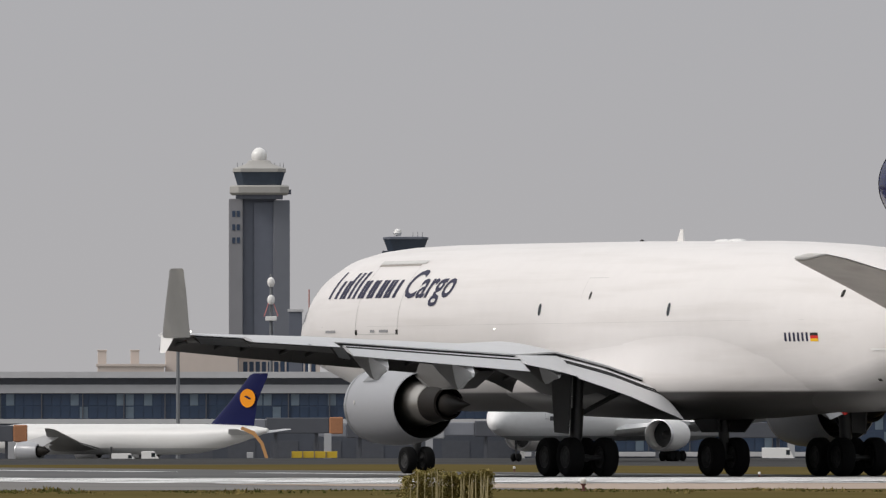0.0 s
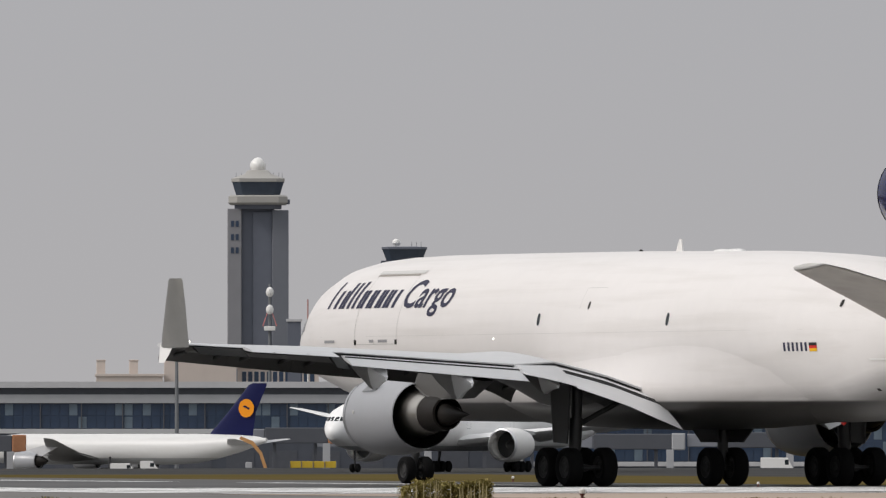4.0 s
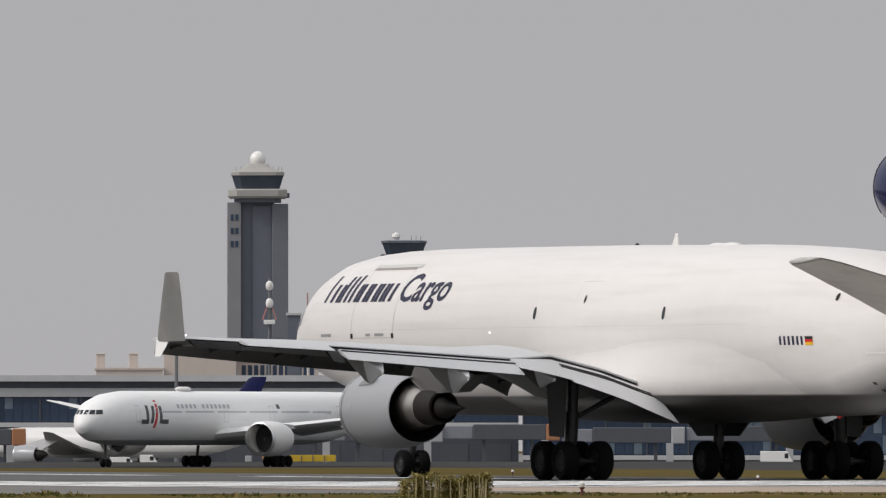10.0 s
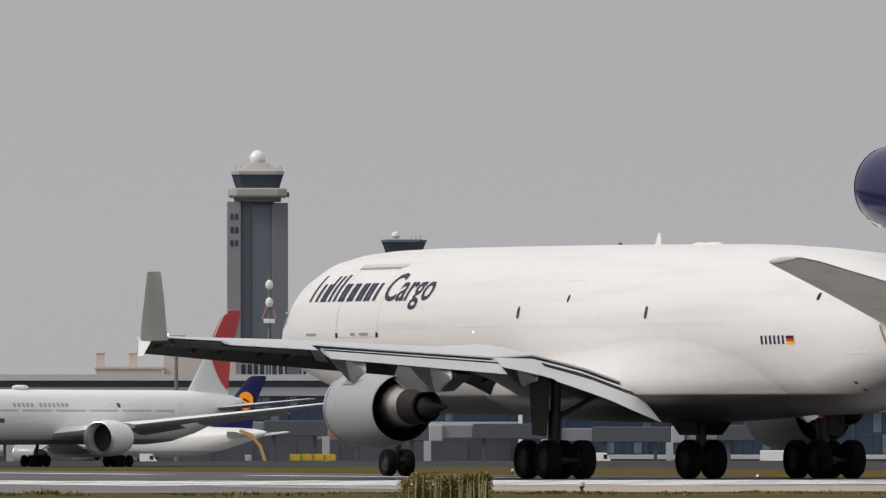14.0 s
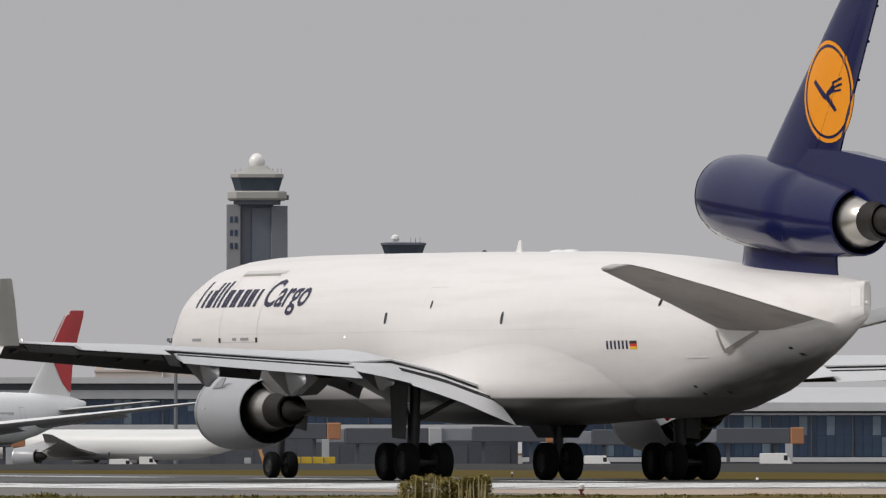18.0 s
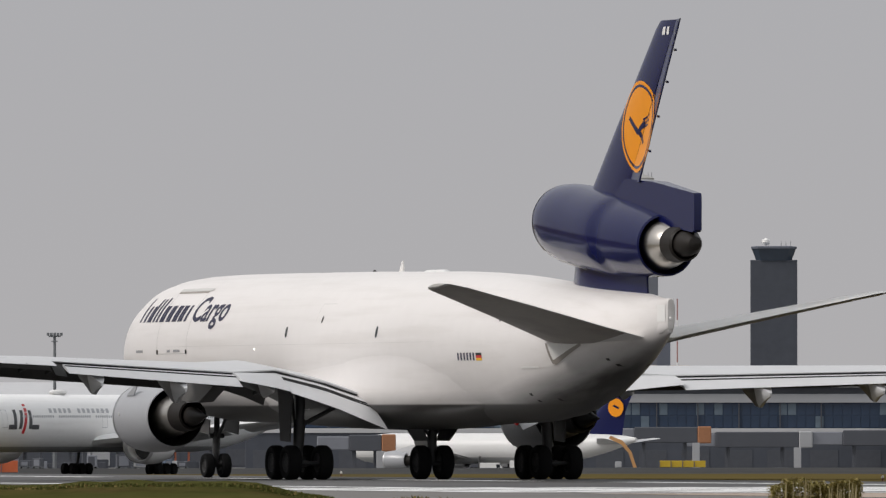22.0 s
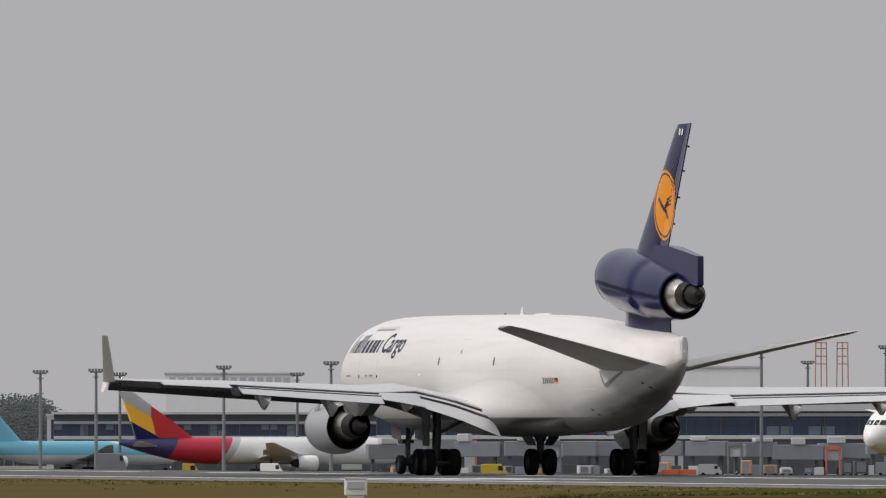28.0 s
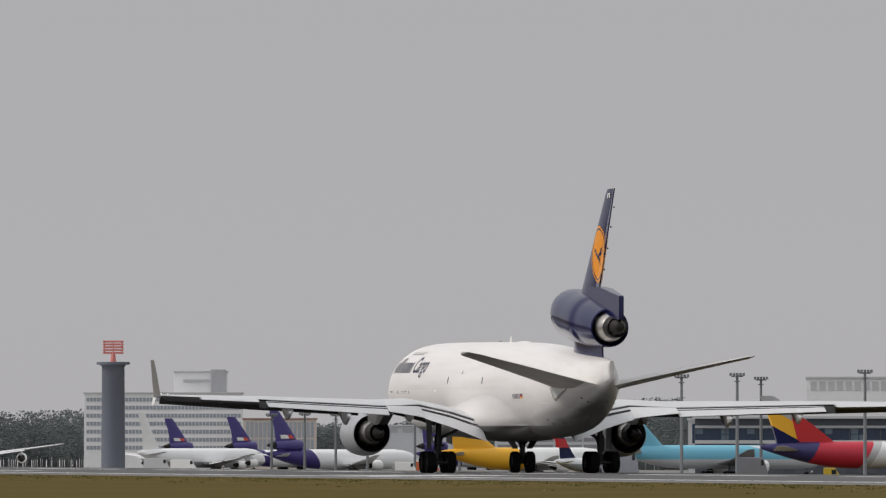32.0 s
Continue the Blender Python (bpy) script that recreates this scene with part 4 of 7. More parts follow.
    for x, r in ((-15.8, 1.22), (-15.65, 1.3), (-15.67, 1.37), (-16.0, 1.48), (-16.8, 1.565), (-17.7, 1.6), (-18.6, 1.6), (-19.4, 1.59), (-20.4, 1.605), (-21.5, 1.585), (-22.3, 1.535), (-22.34, 1.515), (-23.2, 1.48), (-24.2, 1.41), (-25.2, 1.31), (-26.25, 1.19), (-26.3, 1.12), (-24.8, 1.08)):
        rr.append([(x, r * math.cos(2 * math.pi * j / 40), tail_axis(x) + r * math.sin(2 * math.pi * j / 40)) for j in range(40)])
    g.loft(rr, False, False)
    nac = part("tail_engine_cowl", g, navy, root, "glossy dark blue tail engine cowl")
    g = Geo()
    rr = []
    for x, r in ((-17.45, 1.14), (-15.95, 1.2), (-15.6, 1.3), (-15.65, 1.38), (-15.75, 1.42)):
        rr.append([(x, r * math.cos(2 * math.pi * j / 40), tail_axis(x) + r * math.sin(2 * math.pi * j / 40)) for j in range(40)])
    g.loft(rr, False, False)
    part("inlet_lip", g, lip_metal, nac, "bright metal inlet lip")
    for prof, mt, nm, lb in (([(-24.9, 1.0), (-26.0, 0.97), (-26.6, 0.88), (-27.3, 0.69), (-27.35, 0.64), (-26.4, 0.62)], steel, "core_cowl", "bare steel tail exhaust cowl"), ([(-26.9, 0.66), (-27.5, 0.7), (-28.2, 0.66), (-28.3, 0.58), (-27.1, 0.54)], steel_dark, "exhaust_nozzle", "dark burnt exhaust ring")):
        g = Geo()
        g.revolve(prof, at=(0, 0, 9.0), n=32)
        part(nm, g, mt, nac, lb)
    g = Geo()
    g.revolve([(-27.1, 0.52), (-28.3, 0.5), (-28.9, 0.42), (-29.25, 0.26), (-29.37, 0.03)], at=(0, 0, 9.0), n=24, cap0=True, cap1=True)
    part("exhaust_cone", g, steel_dark, nac)
    g = Geo()
    g.revolve([(-24.85, 1.09), (-24.9, 0.98)], at=(0, 0, 9.02), n=32)
    part("fan_duct", g, black, nac)
    g = Geo()
    g.loft([[(px, py, z) for px, py, _ in foil(le, 0, 0, c, th, n=10, upright=True, cut=0.97)] for z, le, c, th in ((6.6, -16.5, 8.3, 0.11), (7.4, -16.8, 7.8, 0.11), (8.6, -17.2, 7.3, 0.13), (9.2, -17.3, 7.2, 0.16))])
    part("tail_pylon", g, navy, root, "dark blue pylon under the tail engine")
    g = Geo()
    g.tube((-26.55, 0.0, 6.2), (-26.82, 0.0, 6.2), 0.09, 0.05, 10)
    part("tail_light", g, white_plain, root)
    g = Geo()
    rr = []
    for x, r in ((-15.85, 1.46), (-16.8, 1.572), (-18.2, 1.612), (-19.2, 1.612)):
        h2 = curve(-x, [(15.85, 0.95), (19.2, 0.35)])
        rr.append([(x, r * math.cos(-math.pi / 2 + h2 * (i / 8 * 2 - 1)), tail_axis(x) + r * math.sin(-math.pi / 2 + h2 * (i / 8 * 2 - 1))) for i in range(9)])
    g.loft(rr, False, False, closed=False)
    part("cowl_underside", g, white_plain, nac, "white underside of the inlet")
    # aerials and lamps on the hull
    g = Geo()
    g.loft([[(2.75, -0.03, 8.25), (2.75, 0.03, 8.25), (2.2, 0.03, 8.25), (2.2, -0.03, 8.25)], [(2.45, -0.02, 8.74), (2.45, 0.02, 8.74), (2.28, 0.02, 8.74), (2.28, -0.02, 8.74)]])
    part("blade_aerial", g, white_plain, root)
    for x0, x1 in ((-0.6, -1.4), (-1.6, -2.5)):
        g = Geo()
        g.loft([ring_x(x0, 8.25, 0.05, 0.02, 12), ring_x(lerp(x0, x1, 0.3), 8.26, 0.3, 0.09, 12), ring_x(lerp(x0, x1, 0.7), 8.26, 0.3, 0.09, 12), ring_x(x1, 8.25, 0.05, 0.02, 12)])
        part("aerial_dome", g, white_plain, root)
    g = Geo()
    g.revolve([(0, 0.1), (0.08, 0.09), (0.14, 0.03)], at=(5.6, 0, 8.28), axis="z", n=10, cap1=True)
    part("beacon", g, steel_dark, root)
    g = Geo()
    g.revolve([(0, 0.12), (-0.1, 0.1), (-0.17, 0.03)], at=(-10.4, 0, 2.32), axis="z", n=12, cap0=True, cap1=True)
    part("beacon", g, flag_red, root, "red beacon lens under the belly")
    for side in (1, -1):
        g = Geo()
        g.tube((11.56, side * 2.95, 5.26), (11.56, side * 3.035, 5.26), 0.022, n=10)
        part("wing_lamp", g, lamp_glow, root, "small lit lamp on the hull side")
    jet_gear(root)
    return root, rudder


jet, jet_rudder = cargo_jet()


# ---- other airliners ----
fin_red = paint("red_tail_paint", (0.55, 0.02, 0.025), 0.35, grain=0.04)
sky_blue = paint("light_blue_tail_paint", (0.16, 0.47, 0.62), 0.4, grain=0.04)
purple = paint("purple_tail_paint", (0.06, 0.045, 0.2), 0.4, grain=0.05)
yellow = paint("yellow_tail_paint", (0.82, 0.42, 0.02), 0.4, grain=0.05)
tail_grey = paint("pale_grey_tail_paint", (0.42, 0.42, 0.43), 0.4)
logo_dark = paint("dark_grey_marking", (0.06, 0.06, 0.065), 0.4)
soft_grey = paint("mid_grey_marking", (0.45, 0.46, 0.48), 0.5)
wing_pale = paint("pale_grey_wing_paint", (0.74, 0.74, 0.74), 0.4, grain=0.05, scale=1.0, big=0.2)
white_blue = hull_paint("light_blue_over_white_hull", (0.16, 0.47, 0.62), (0.6, 0.62, 0.64), 4.3, dirt_amount=0.1)
white_far = hull_paint("white_hull_grey_belly", (0.88, 0.88, 0.875), (0.36, 0.37, 0.38), 3.1, dirt_amount=0.12)
white_parked = hull_paint("dull_white_hull_grey_belly", (0.7, 0.7, 0.69), (0.42, 0.43, 0.44), 3.1, dirt_amount=0.15)
yellow_hull = hull_paint("yellow_rear_white_front_hull", (0.84, 0.84, 0.83), (0.78, 0.78, 0.78), 1.6, dirt_amount=0.1, tail=[(-1.5, 0.3, (0.82, 0.42, 0.02))])
emblem_blue = paint("emblem_blue_paint", (0.03, 0.07, 0.3), 0.5, grain=0.05)
purple_hull = hull_paint("white_hull_purple_rear", (0.84, 0.84, 0.84), (0.78, 0.78, 0.78), 2.6, dirt_amount=0.1, tail=[(-9.0, 0.6, (0.045, 0.03, 0.16))])
striped_hull = hull_paint("white_hull_striped_rear", (0.74, 0.74, 0.74), (0.5, 0.5, 0.52), 2.6, dirt_amount=0.1, tail=[(-11.0, -0.6, (0.45, 0.45, 0.46)), (-13.0, -0.6, (0.5, 0.025, 0.05)), (-26.0, -0.6, (0.04, 0.035, 0.13))])


def airliner(name, label, L, R, H, span, engines, hull_mat, fin_mat, eng_mat, m=None, group="", tri=False, windows=0, tail_mat=None, fk=1.0, lift=2.35, fore=0.0, root_x=0.155, sweep=0.66, blunt=0.0, fan=1.95, fan4=1.35, tip=None, engine_up=0.0, wing_mat=None):
    """A jet airliner on its wheels: x forward from the main gear, y left. engines: span positions on the wing."""
    root = thing(name, label, "airplane", m, group)
    zc, xn, xt = R + lift, L * 0.5 - blunt, -L * 0.5
    k = L / 73.9
    g = Geo()
    rings = [(xn, -0.3, 0.02), (xn - 0.04 * R, -0.295, 0.15), (xn - 0.13 * R, -0.28, 0.29), (xn - 0.32 * R, -0.2, 0.42), (xn - 0.62 * R, -0.14, 0.6), (xn - 1.0 * R, -0.09, 0.77), (xn - 1.8 * R, -0.04, 0.93), (xn - 3.0 * R, 0, 1.0), (xt + 7.0 * R, 0, 1.0), (xt + 5.4 * R, 0.05, 0.95), (xt + 3.8 * R, 0.18, 0.8), (xt + 2.2 * R, 0.35, 0.58), (xt + 0.9 * R, 0.5, 0.34), (xt, 0.58, 0.12)]
    g.loft([ring_x(x, zc + o * R, f * R, f * R, 32) for x, o, f in rings])
    hull = part("fuselage", g, hull_mat, root)
    for side in (1, -1):
        half = span / 2
        xle = root_x * L
        g = Geo()
        secs = []
        for f in (0.0, 0.3, 0.65, 0.96, 1.0):
            y = lerp(R * 0.6, half, f)
            c = curve(f, [(0.0, 0.185 * L), (0.3, 0.115 * L), (0.65, 0.072 * L), (0.96, 0.034 * L), (1.0, 0.016 * L)])
            secs.append([(px, side * py, pz) for px, py, pz in foil(xle - (y - R * 0.6) * sweep, y, zc - 0.62 * R + f * half * 0.125, c, 0.115 - 0.03 * f, n=8)])
        g.loft(secs)
        w = part("wing", g, wing_mat or wing_pale, root)
        for y0, y1 in ((0.12, 0.3), (0.36, 0.66)):
            g = Geo()
            rr = []
            for f in (y0, y1):
                y = lerp(R * 0.6, half, f)
                c = curve(f, [(0.0, 0.185 * L), (0.3, 0.115 * L), (0.65, 0.072 * L), (1.0, 0.02 * L)])
                x = xle - (y - R * 0.6) * sweep - c
                z = zc - 0.62 * R + f * half * 0.125
                rr.append([(px, side * py, pz) for px, py, pz in foil(x + 0.25 * c * 0.4, y, z - 0.12, 0.16 * c + 0.5, 0.12, n=6, twist=12)])
            g.loft(rr)
            part("flap", g, wing_mat or wing_pale, w)
        for ye in engines:
            f = (ye - R * 0.6) / (half - R * 0.6)
            x = xle - (ye - R * 0.6) * sweep + fore
            z = zc - 0.62 * R + f * half * 0.125
            r = fan * k if len(engines) == 1 else fan4
            ze = max(r + 0.75, z - r * (1.1 if len(engines) == 1 else 1.6)) + engine_up
            g = Geo()
            g.revolve([(x + 3.9 * r / 1.9 - 0.5, r * 0.8), (x + 3.9 * r / 1.9, r * 0.86), (x + 3.9 * r / 1.9 - 0.1, r * 0.93), (x + 2.6, r * 1.0), (x + 0.8, r * 0.97), (x - 0.9, r * 0.8), (x - 0.95, r * 0.74), (x + 0.6, r * 0.72)], at=(0, side * ye, ze), n=28)
            e = part("engine_cowl", g, eng_mat, root)
            g = Geo()
            g.revolve([(x + 3.9 * r / 1.9 - 0.5, r * 0.79), (x + 3.9 * r / 1.9 + 0.03, r * 0.86), (x + 3.9 * r / 1.9 - 0.08, r * 0.945), (x + 3.9 * r / 1.9 - 0.28, r * 0.955)], at=(0, side * ye, ze), n=28)
            part("inlet_lip", g, lip_metal, e, "bright metal inlet lip")
            g = Geo()
            g.revolve([(x + 2.9 * r / 1.9, 0.02), (x + 2.2 * r / 1.9, r * 0.25), (x + 2.1 * r / 1.9, r * 0.8)], at=(0, side * ye, ze), n=24)
            part("fan", g, black, e, "dark fan face")
            g = Geo()
            g.revolve([(x + 0.4, r * 0.6), (x - 1.2, r * 0.52), (x - 2.0, r * 0.34), (x - 2.9, 0.03)], at=(0, side * ye, ze), n=20, cap1=True)
            part("exhaust", g, steel_dark, e)
            g = Geo()
            g.slab([(x + 2.6, ze + r * 0.95), (x + 0.3 - fore, z + 0.15), (x - 3.0 - fore, z), (x - 2.0, ze + 0.5 * r), (x, ze + 0.5 * r)], "y", side * ye - 0.22, side * ye + 0.22)
            part("pylon", g, wing_grey, root)
        g = Geo()
        g.loft([[(px, side * py, pz) for px, py, pz in foil(x, y, z, c, 0.09, n=6)] for x, y, z, c in ((xt + 10.2 * k, 0.5, zc + 0.32 * R, 7.0 * k), (xt + 8.6 * k, 2.4 * k, zc + 0.36 * R, 6.0 * k), (xt + 3.1 * k, 10.4 * k, zc + 0.36 * R + 0.95 * k, 2.4 * k), (xt + 2.6 * k, 10.7 * k, zc + 0.36 * R + 1.0 * k, 1.5 * k))])
        part("tailplane", g, wing_grey, root)
        nose = [(xn - x, o, f) for x, o, f in rings[:8]]

        def nose_x(y, z):
            """How far behind the tip the nose reaches out to y and z."""
            d = 0.0
            while d < 3 * R and (R * curve(d, [(q, f) for q, o, f in nose])) ** 2 < y * y + (z - zc - R * curve(d, [(q, o) for q, o, f in nose])) ** 2:
                d += 0.02 * R
            return xn - d + 0.05

        for j in range(3):
            g = Geo()
            g.loft([[(nose_x(y * R, z), side * (y * R + (0.02 if j else 0.0)), z) for y in (lerp(y0, y1, e / 3) for e in range(4))] for y0, y1, z in ((0.02 + 0.2 * j, 0.19 + 0.2 * j, zc + 0.14 * R), (0.02 + 0.19 * j, 0.18 + 0.19 * j, zc + 0.22 * R), (0.02 + 0.18 * j, 0.17 + 0.18 * j, zc + 0.3 * R))], False, False, closed=False)
            part("cockpit_window", g, glass_dark, hull)
        # gear
        g = Geo()
        g.tube((0, side * 1.75 * R, 0.6), (0, side * 1.6 * R, zc - 0.5 * R), 0.16, 0.22, 8)
        leg = part("main_gear_leg", g, gear_grey, root)
        for x in ((-1.45, 0.0, 1.45) if L > 70 else (-0.9, 0.9)):
            for o in (-0.6, 0.6):
                g = Geo()
                g.revolve([(-0.24, 0.3), (-0.24, 0.55), (-0.15, 0.66), (0.15, 0.66), (0.24, 0.55), (0.24, 0.3)], at=(x, side * 1.75 * R + o, 0.66), axis="y", n=18, cap0=True, cap1=True)
                part("wheel", g, rubber, root)
    g = Geo()
    xg = xn - 0.08 * L
    g.tube((xg, 0, 0.5), (xg + 0.1, 0, zc - 0.9 * R), 0.11, 0.14, 8)
    leg = part("nose_gear_leg", g, gear_grey, root)
    for o in (-0.35, 0.35):
        g = Geo()
        g.revolve([(-0.18, 0.25), (-0.18, 0.45), (0.0, 0.53), (0.18, 0.45), (0.18, 0.25)], at=(xg, o, 0.53), axis="y", n=16, cap0=True, cap1=True)
        part("wheel", g, rubber, root)
    # fin
    zb, ft = zc + 0.55 * R, tip or fk
    g = Geo()
    prof = [(zb - 0.6, xt + 15.5 * k * fk, 12.0 * k * fk), (zb + 0.8, xt + 12.7 * k * fk, 9.7 * k * fk), (lerp(zb, H, 0.5), xt + 8.2 * k * fk, 5.9 * k * fk), (H - 0.4, xt + 3.9 * k * ft, 3.9 * k * ft), (H, xt + 3.0 * k * ft, 3.0 * k * ft)]
    if tri:
        prof = [(zb + 0.4, xt + 16.0, 12.0), (zb + 3.0, xt + 12.4, 9.0), (lerp(zb, H, 0.6), xt + 8.8, 6.0), (H - 0.3, xt + 4.8, 3.9), (H, xt + 4.1, 3.0)]
    g.loft([foil(x, 0, z, c, 0.09, n=8, upright=True) for z, x, c in prof])
    part("fin", g, fin_mat, root)
    if tri:
        g = Geo()
        g.revolve([(xt + 12.8, 1.3), (xt + 13.0, 1.42), (xt + 12.6, 1.6), (xt + 9.5, 1.7), (xt + 5.5, 1.45), (xt + 2.9, 1.15), (xt + 3.2, 1.0)], at=(0, 0, zc + R + 1.25), n=24)
        part("tail_engine_cowl", g, tail_mat or fin_mat, root)
        g = Geo()
        g.revolve([(xt + 3.2, 0.95), (xt + 1.4, 0.7), (xt - 0.2, 0.05)], at=(0, 0, zc + R + 1.2), n=18, cap1=True)
        part("exhaust", g, steel_dark, root)
        g = Geo()
        g.slab([(xt + 12, zc + 0.5 * R), (xt + 11.5, zc + R), (xt + 11.3, zc + R + 0.6), (xt + 4.5, zc + R + 0.4), (xt + 4.3, zc + 0.6 * R)], "y", -0.4, 0.4)
        part("tail_pylon", g, tail_mat or fin_mat, root)
    if windows:
        first = None
        for side in (1, -1):
            zw = zc + 0.22 * R
            yw = R * math.sqrt(1 - 0.22 ** 2) + 0.006
            for i in range(windows):
                x = lerp(xn - 3.6 * R, xt + 6.6 * R, i / (windows - 1))
                if i % 17 in (0, 16):
                    continue
                if first is None:
                    g = Geo()
                    g.box((-0.12, -0.03, -0.17), (0.12, 0.01, 0.17), 0.02)
                    first = part("cabin_window", g, soft_grey, hull, smooth=0)
                    first.location = (x, side * yw, zw)
                else:
                    o = new("cabin_window", first.data)
                    o.parent, o.location = hull, (x, side * yw, zw)
            for x in (xn - 2.6 * R, xn - 9.0 * R, xt + 11 * R, xt + 5.9 * R):
                g = Geo()
                for z0, z1, dx0, dx1 in ((zw - 1.15, zw - 1.1, -0.5, 0.5), (zw + 0.7, zw + 0.75, -0.5, 0.5), (zw - 1.1, zw + 0.7, -0.5, -0.46), (zw - 1.1, zw + 0.7, 0.46, 0.5)):
                    yy = lambda z: R * math.sqrt(max(0.05, 1 - ((z - zc) / R) ** 2)) + 0.008
                    zs = [lerp(z0, z1, i / 4) for i in range(5)]
                    g.loft([[(x + dx0, side * yy(z), z), (x + dx1, side * yy(z), z)] for z in zs], False, False, closed=False)
                part("door_outline", g, soft_grey, hull)
    return root


def side_bar(root, R, zc, x0, x1, z0, z1, mat, lean=0.0, name="marking_bar"):
    """A painted bar on both flanks of a round hull."""
    for side in (1, -1):
        g = Geo()
        zs = [lerp(z0, z1, i / 5) for i in range(6)]
        yy = lambda z: side * (R * math.sqrt(max(0.02, 1 - ((z - zc) / R) ** 2)) + 0.015)
        g.loft([[(x0 + lean * i / 5, yy(z), z), (x1 + lean * i / 5, yy(z), z)] for i, z in enumerate(zs)], False, False, closed=False)
        part(name, g, mat, root)


def fin_plate(root, poly, half, mat, name="tail_panel", label=""):
    """A flat painted panel on both faces of a fin."""
    g = Geo()
    g.slab(poly, "y", -half, half)
    return part(name, g, mat, root, label)


def tail_at(az, dist, turn, L):
    """The pose of a parked jet of length L whose fin top stands at an azimuth."""
    t = Vector((dist * math.sin(radians(az)), dist * math.cos(radians(az)), 0))
    p = t + Vector((math.cos(radians(turn)), math.sin(radians(turn)), 0)) * (L * 0.5 - 0.3)
    return pose(p.x, p.y, land(p.x, p.y), 0, 0, turn)


# the taxiing twin-jet behind the runway
twin = airliner("taxiing_airliner", "white twin-engined airliner with a red tail taxiing behind the runway", 73.9, 3.1, 18.0, 64.8, [9.7], white_far, white_plain, white_plain, windows=96, lift=2.5, fore=3.1, engine_up=0.45, root_x=0.132, sweep=0.69, blunt=1.3, fan=2.05)
TZ = 5.6
side_bar(twin, 3.1, TZ, 25.9, 25.3, 5.0, 7.05, logo_dark, -0.1)
side_bar(twin, 3.1, TZ, 24.2, 23.65, 4.5, 7.65, fin_red, -0.9)
side_bar(twin, 3.1, TZ, 24.9, 24.3, 5.0, 7.0, logo_dark, -0.5)
side_bar(twin, 3.1, TZ, 22.9, 22.3, 5.0, 7.0, logo_dark, -0.1)
side_bar(twin, 3.1, TZ, 26.9, 25.25, 4.95, 5.45, logo_dark)
side_bar(twin, 3.1, TZ, 22.3, 20.9, 4.95, 5.45, logo_dark)
for i in range(13):
    if i != 5:
        side_bar(twin, 3.1, TZ, 18.6 - i * 0.95, 18.05 - i * 0.95, 6.72, 7.2, soft_grey, -0.1)
side_bar(twin, 3.1, TZ, -4.2, -4.9, 6.7, 7.2, logo_dark)

# red disc segment, laid on both faces of the tail
TWIN_FIN = [(8.33, -24.25, 9.7), (12.76, -28.75, 5.9), (17.6, -33.05, 3.9), (18.0, -33.95, 3.0)]
for side in (1, -1):
    rows = []
    for i in range(13):
        z = lerp(8.8, 17.96, i / 12)
        le, ch = curve(z, [(a, b) for a, b, c in TWIN_FIN]), curve(z, [(a, c) for a, b, c in TWIN_FIN])
        x0 = curve(z, [(8.8, -33.6), (9.4, -32.4), (10.2, -31.4), (12.0, -29.9), (13.8, -29.5), (15.4, -30.1), (16.8, -31.1), (18.45, -33.0)])
        row = []
        for e in range(6):
            x = lerp(min(x0, le - 0.02 * ch), le - ch, e / 5)
            c = (le - x) / ch
            row.append((x, side * (5 * 0.09 * ch * (0.2969 * math.sqrt(c) - 0.126 * c - 0.3516 * c * c + 0.2843 * c ** 3 - 0.1036 * c ** 4) + 0.055), z))
        rows.append(row)
    part("tail_segment", Geo().loft(rows, False, False, closed=False), fin_red, twin, "red disc segment on the tail")
g = Geo()
g.loft([ring_x(x, 8.92, w, h, 14) for x, w, h in ((14.0, 0.05, 0.02), (13.2, 0.6, 0.3), (11.6, 0.6, 0.3), (10.6, 0.05, 0.02))])
part("aerial_dome", g, white_plain, twin)

# parked airliners on the far apron
# wing_mat darkens some parked wings: their shaded underside put into the colour
long_jet = airliner("parked_airliner", "white four-engined airliner with a dark blue tail parked at the gate", 63.7, 2.85, 16.9, 60.3, [9.4, 19.2], white_parked, navy, nac_grey, tail_at(-2.0, 2345, 148.0, 63.7), group="parked airliners", fk=1.2, root_x=0.25, fore=2.5, fan4=1.8, lift=1.9, wing_mat=fairing_grey)
g = Geo()
for sgn in (1, -1):
    g.revolve([(sgn * 0.40, 0.02), (sgn * 0.41, 1.7)], at=(-27.6, 0, 12.3), axis="y", n=28)
part("tail_disc", g, orange, long_jet, "orange disc on the tail")
fin_plate(long_jet, [(-26.8, 12.6), (-28.2, 12.0), (-28.4, 12.3), (-27.3, 12.8)], 0.43, navy, "disc_stroke")

striped = airliner("parked_airliner", "white airliner with a striped grey, yellow, blue and red tail", 70.0, 3.1, 19.0, 61.0, [9.7], striped_hull, tail_grey, white_plain, tail_at(-9.70, 2920, 28.0, 70.0), group="parked airliners", fk=1.5, tip=1.05)
fin_plate(striped, [(-34.0, 16.7), (-27.4, 13.2), (-26.3, 9.0), (-32.2, 12.1)], 0.5, yellow)
fin_plate(striped, [(-32.2, 12.1), (-26.3, 9.0), (-24.0, 7.2), (-30.8, 7.2)], 0.52, navy)
fin_plate(striped, [(-27.4, 15.6), (-27.4, 13.2), (-26.3, 9.0), (-23.6, 7.0), (-16.0, 7.4), (-22.8, 12.6)], 0.54, fin_red)

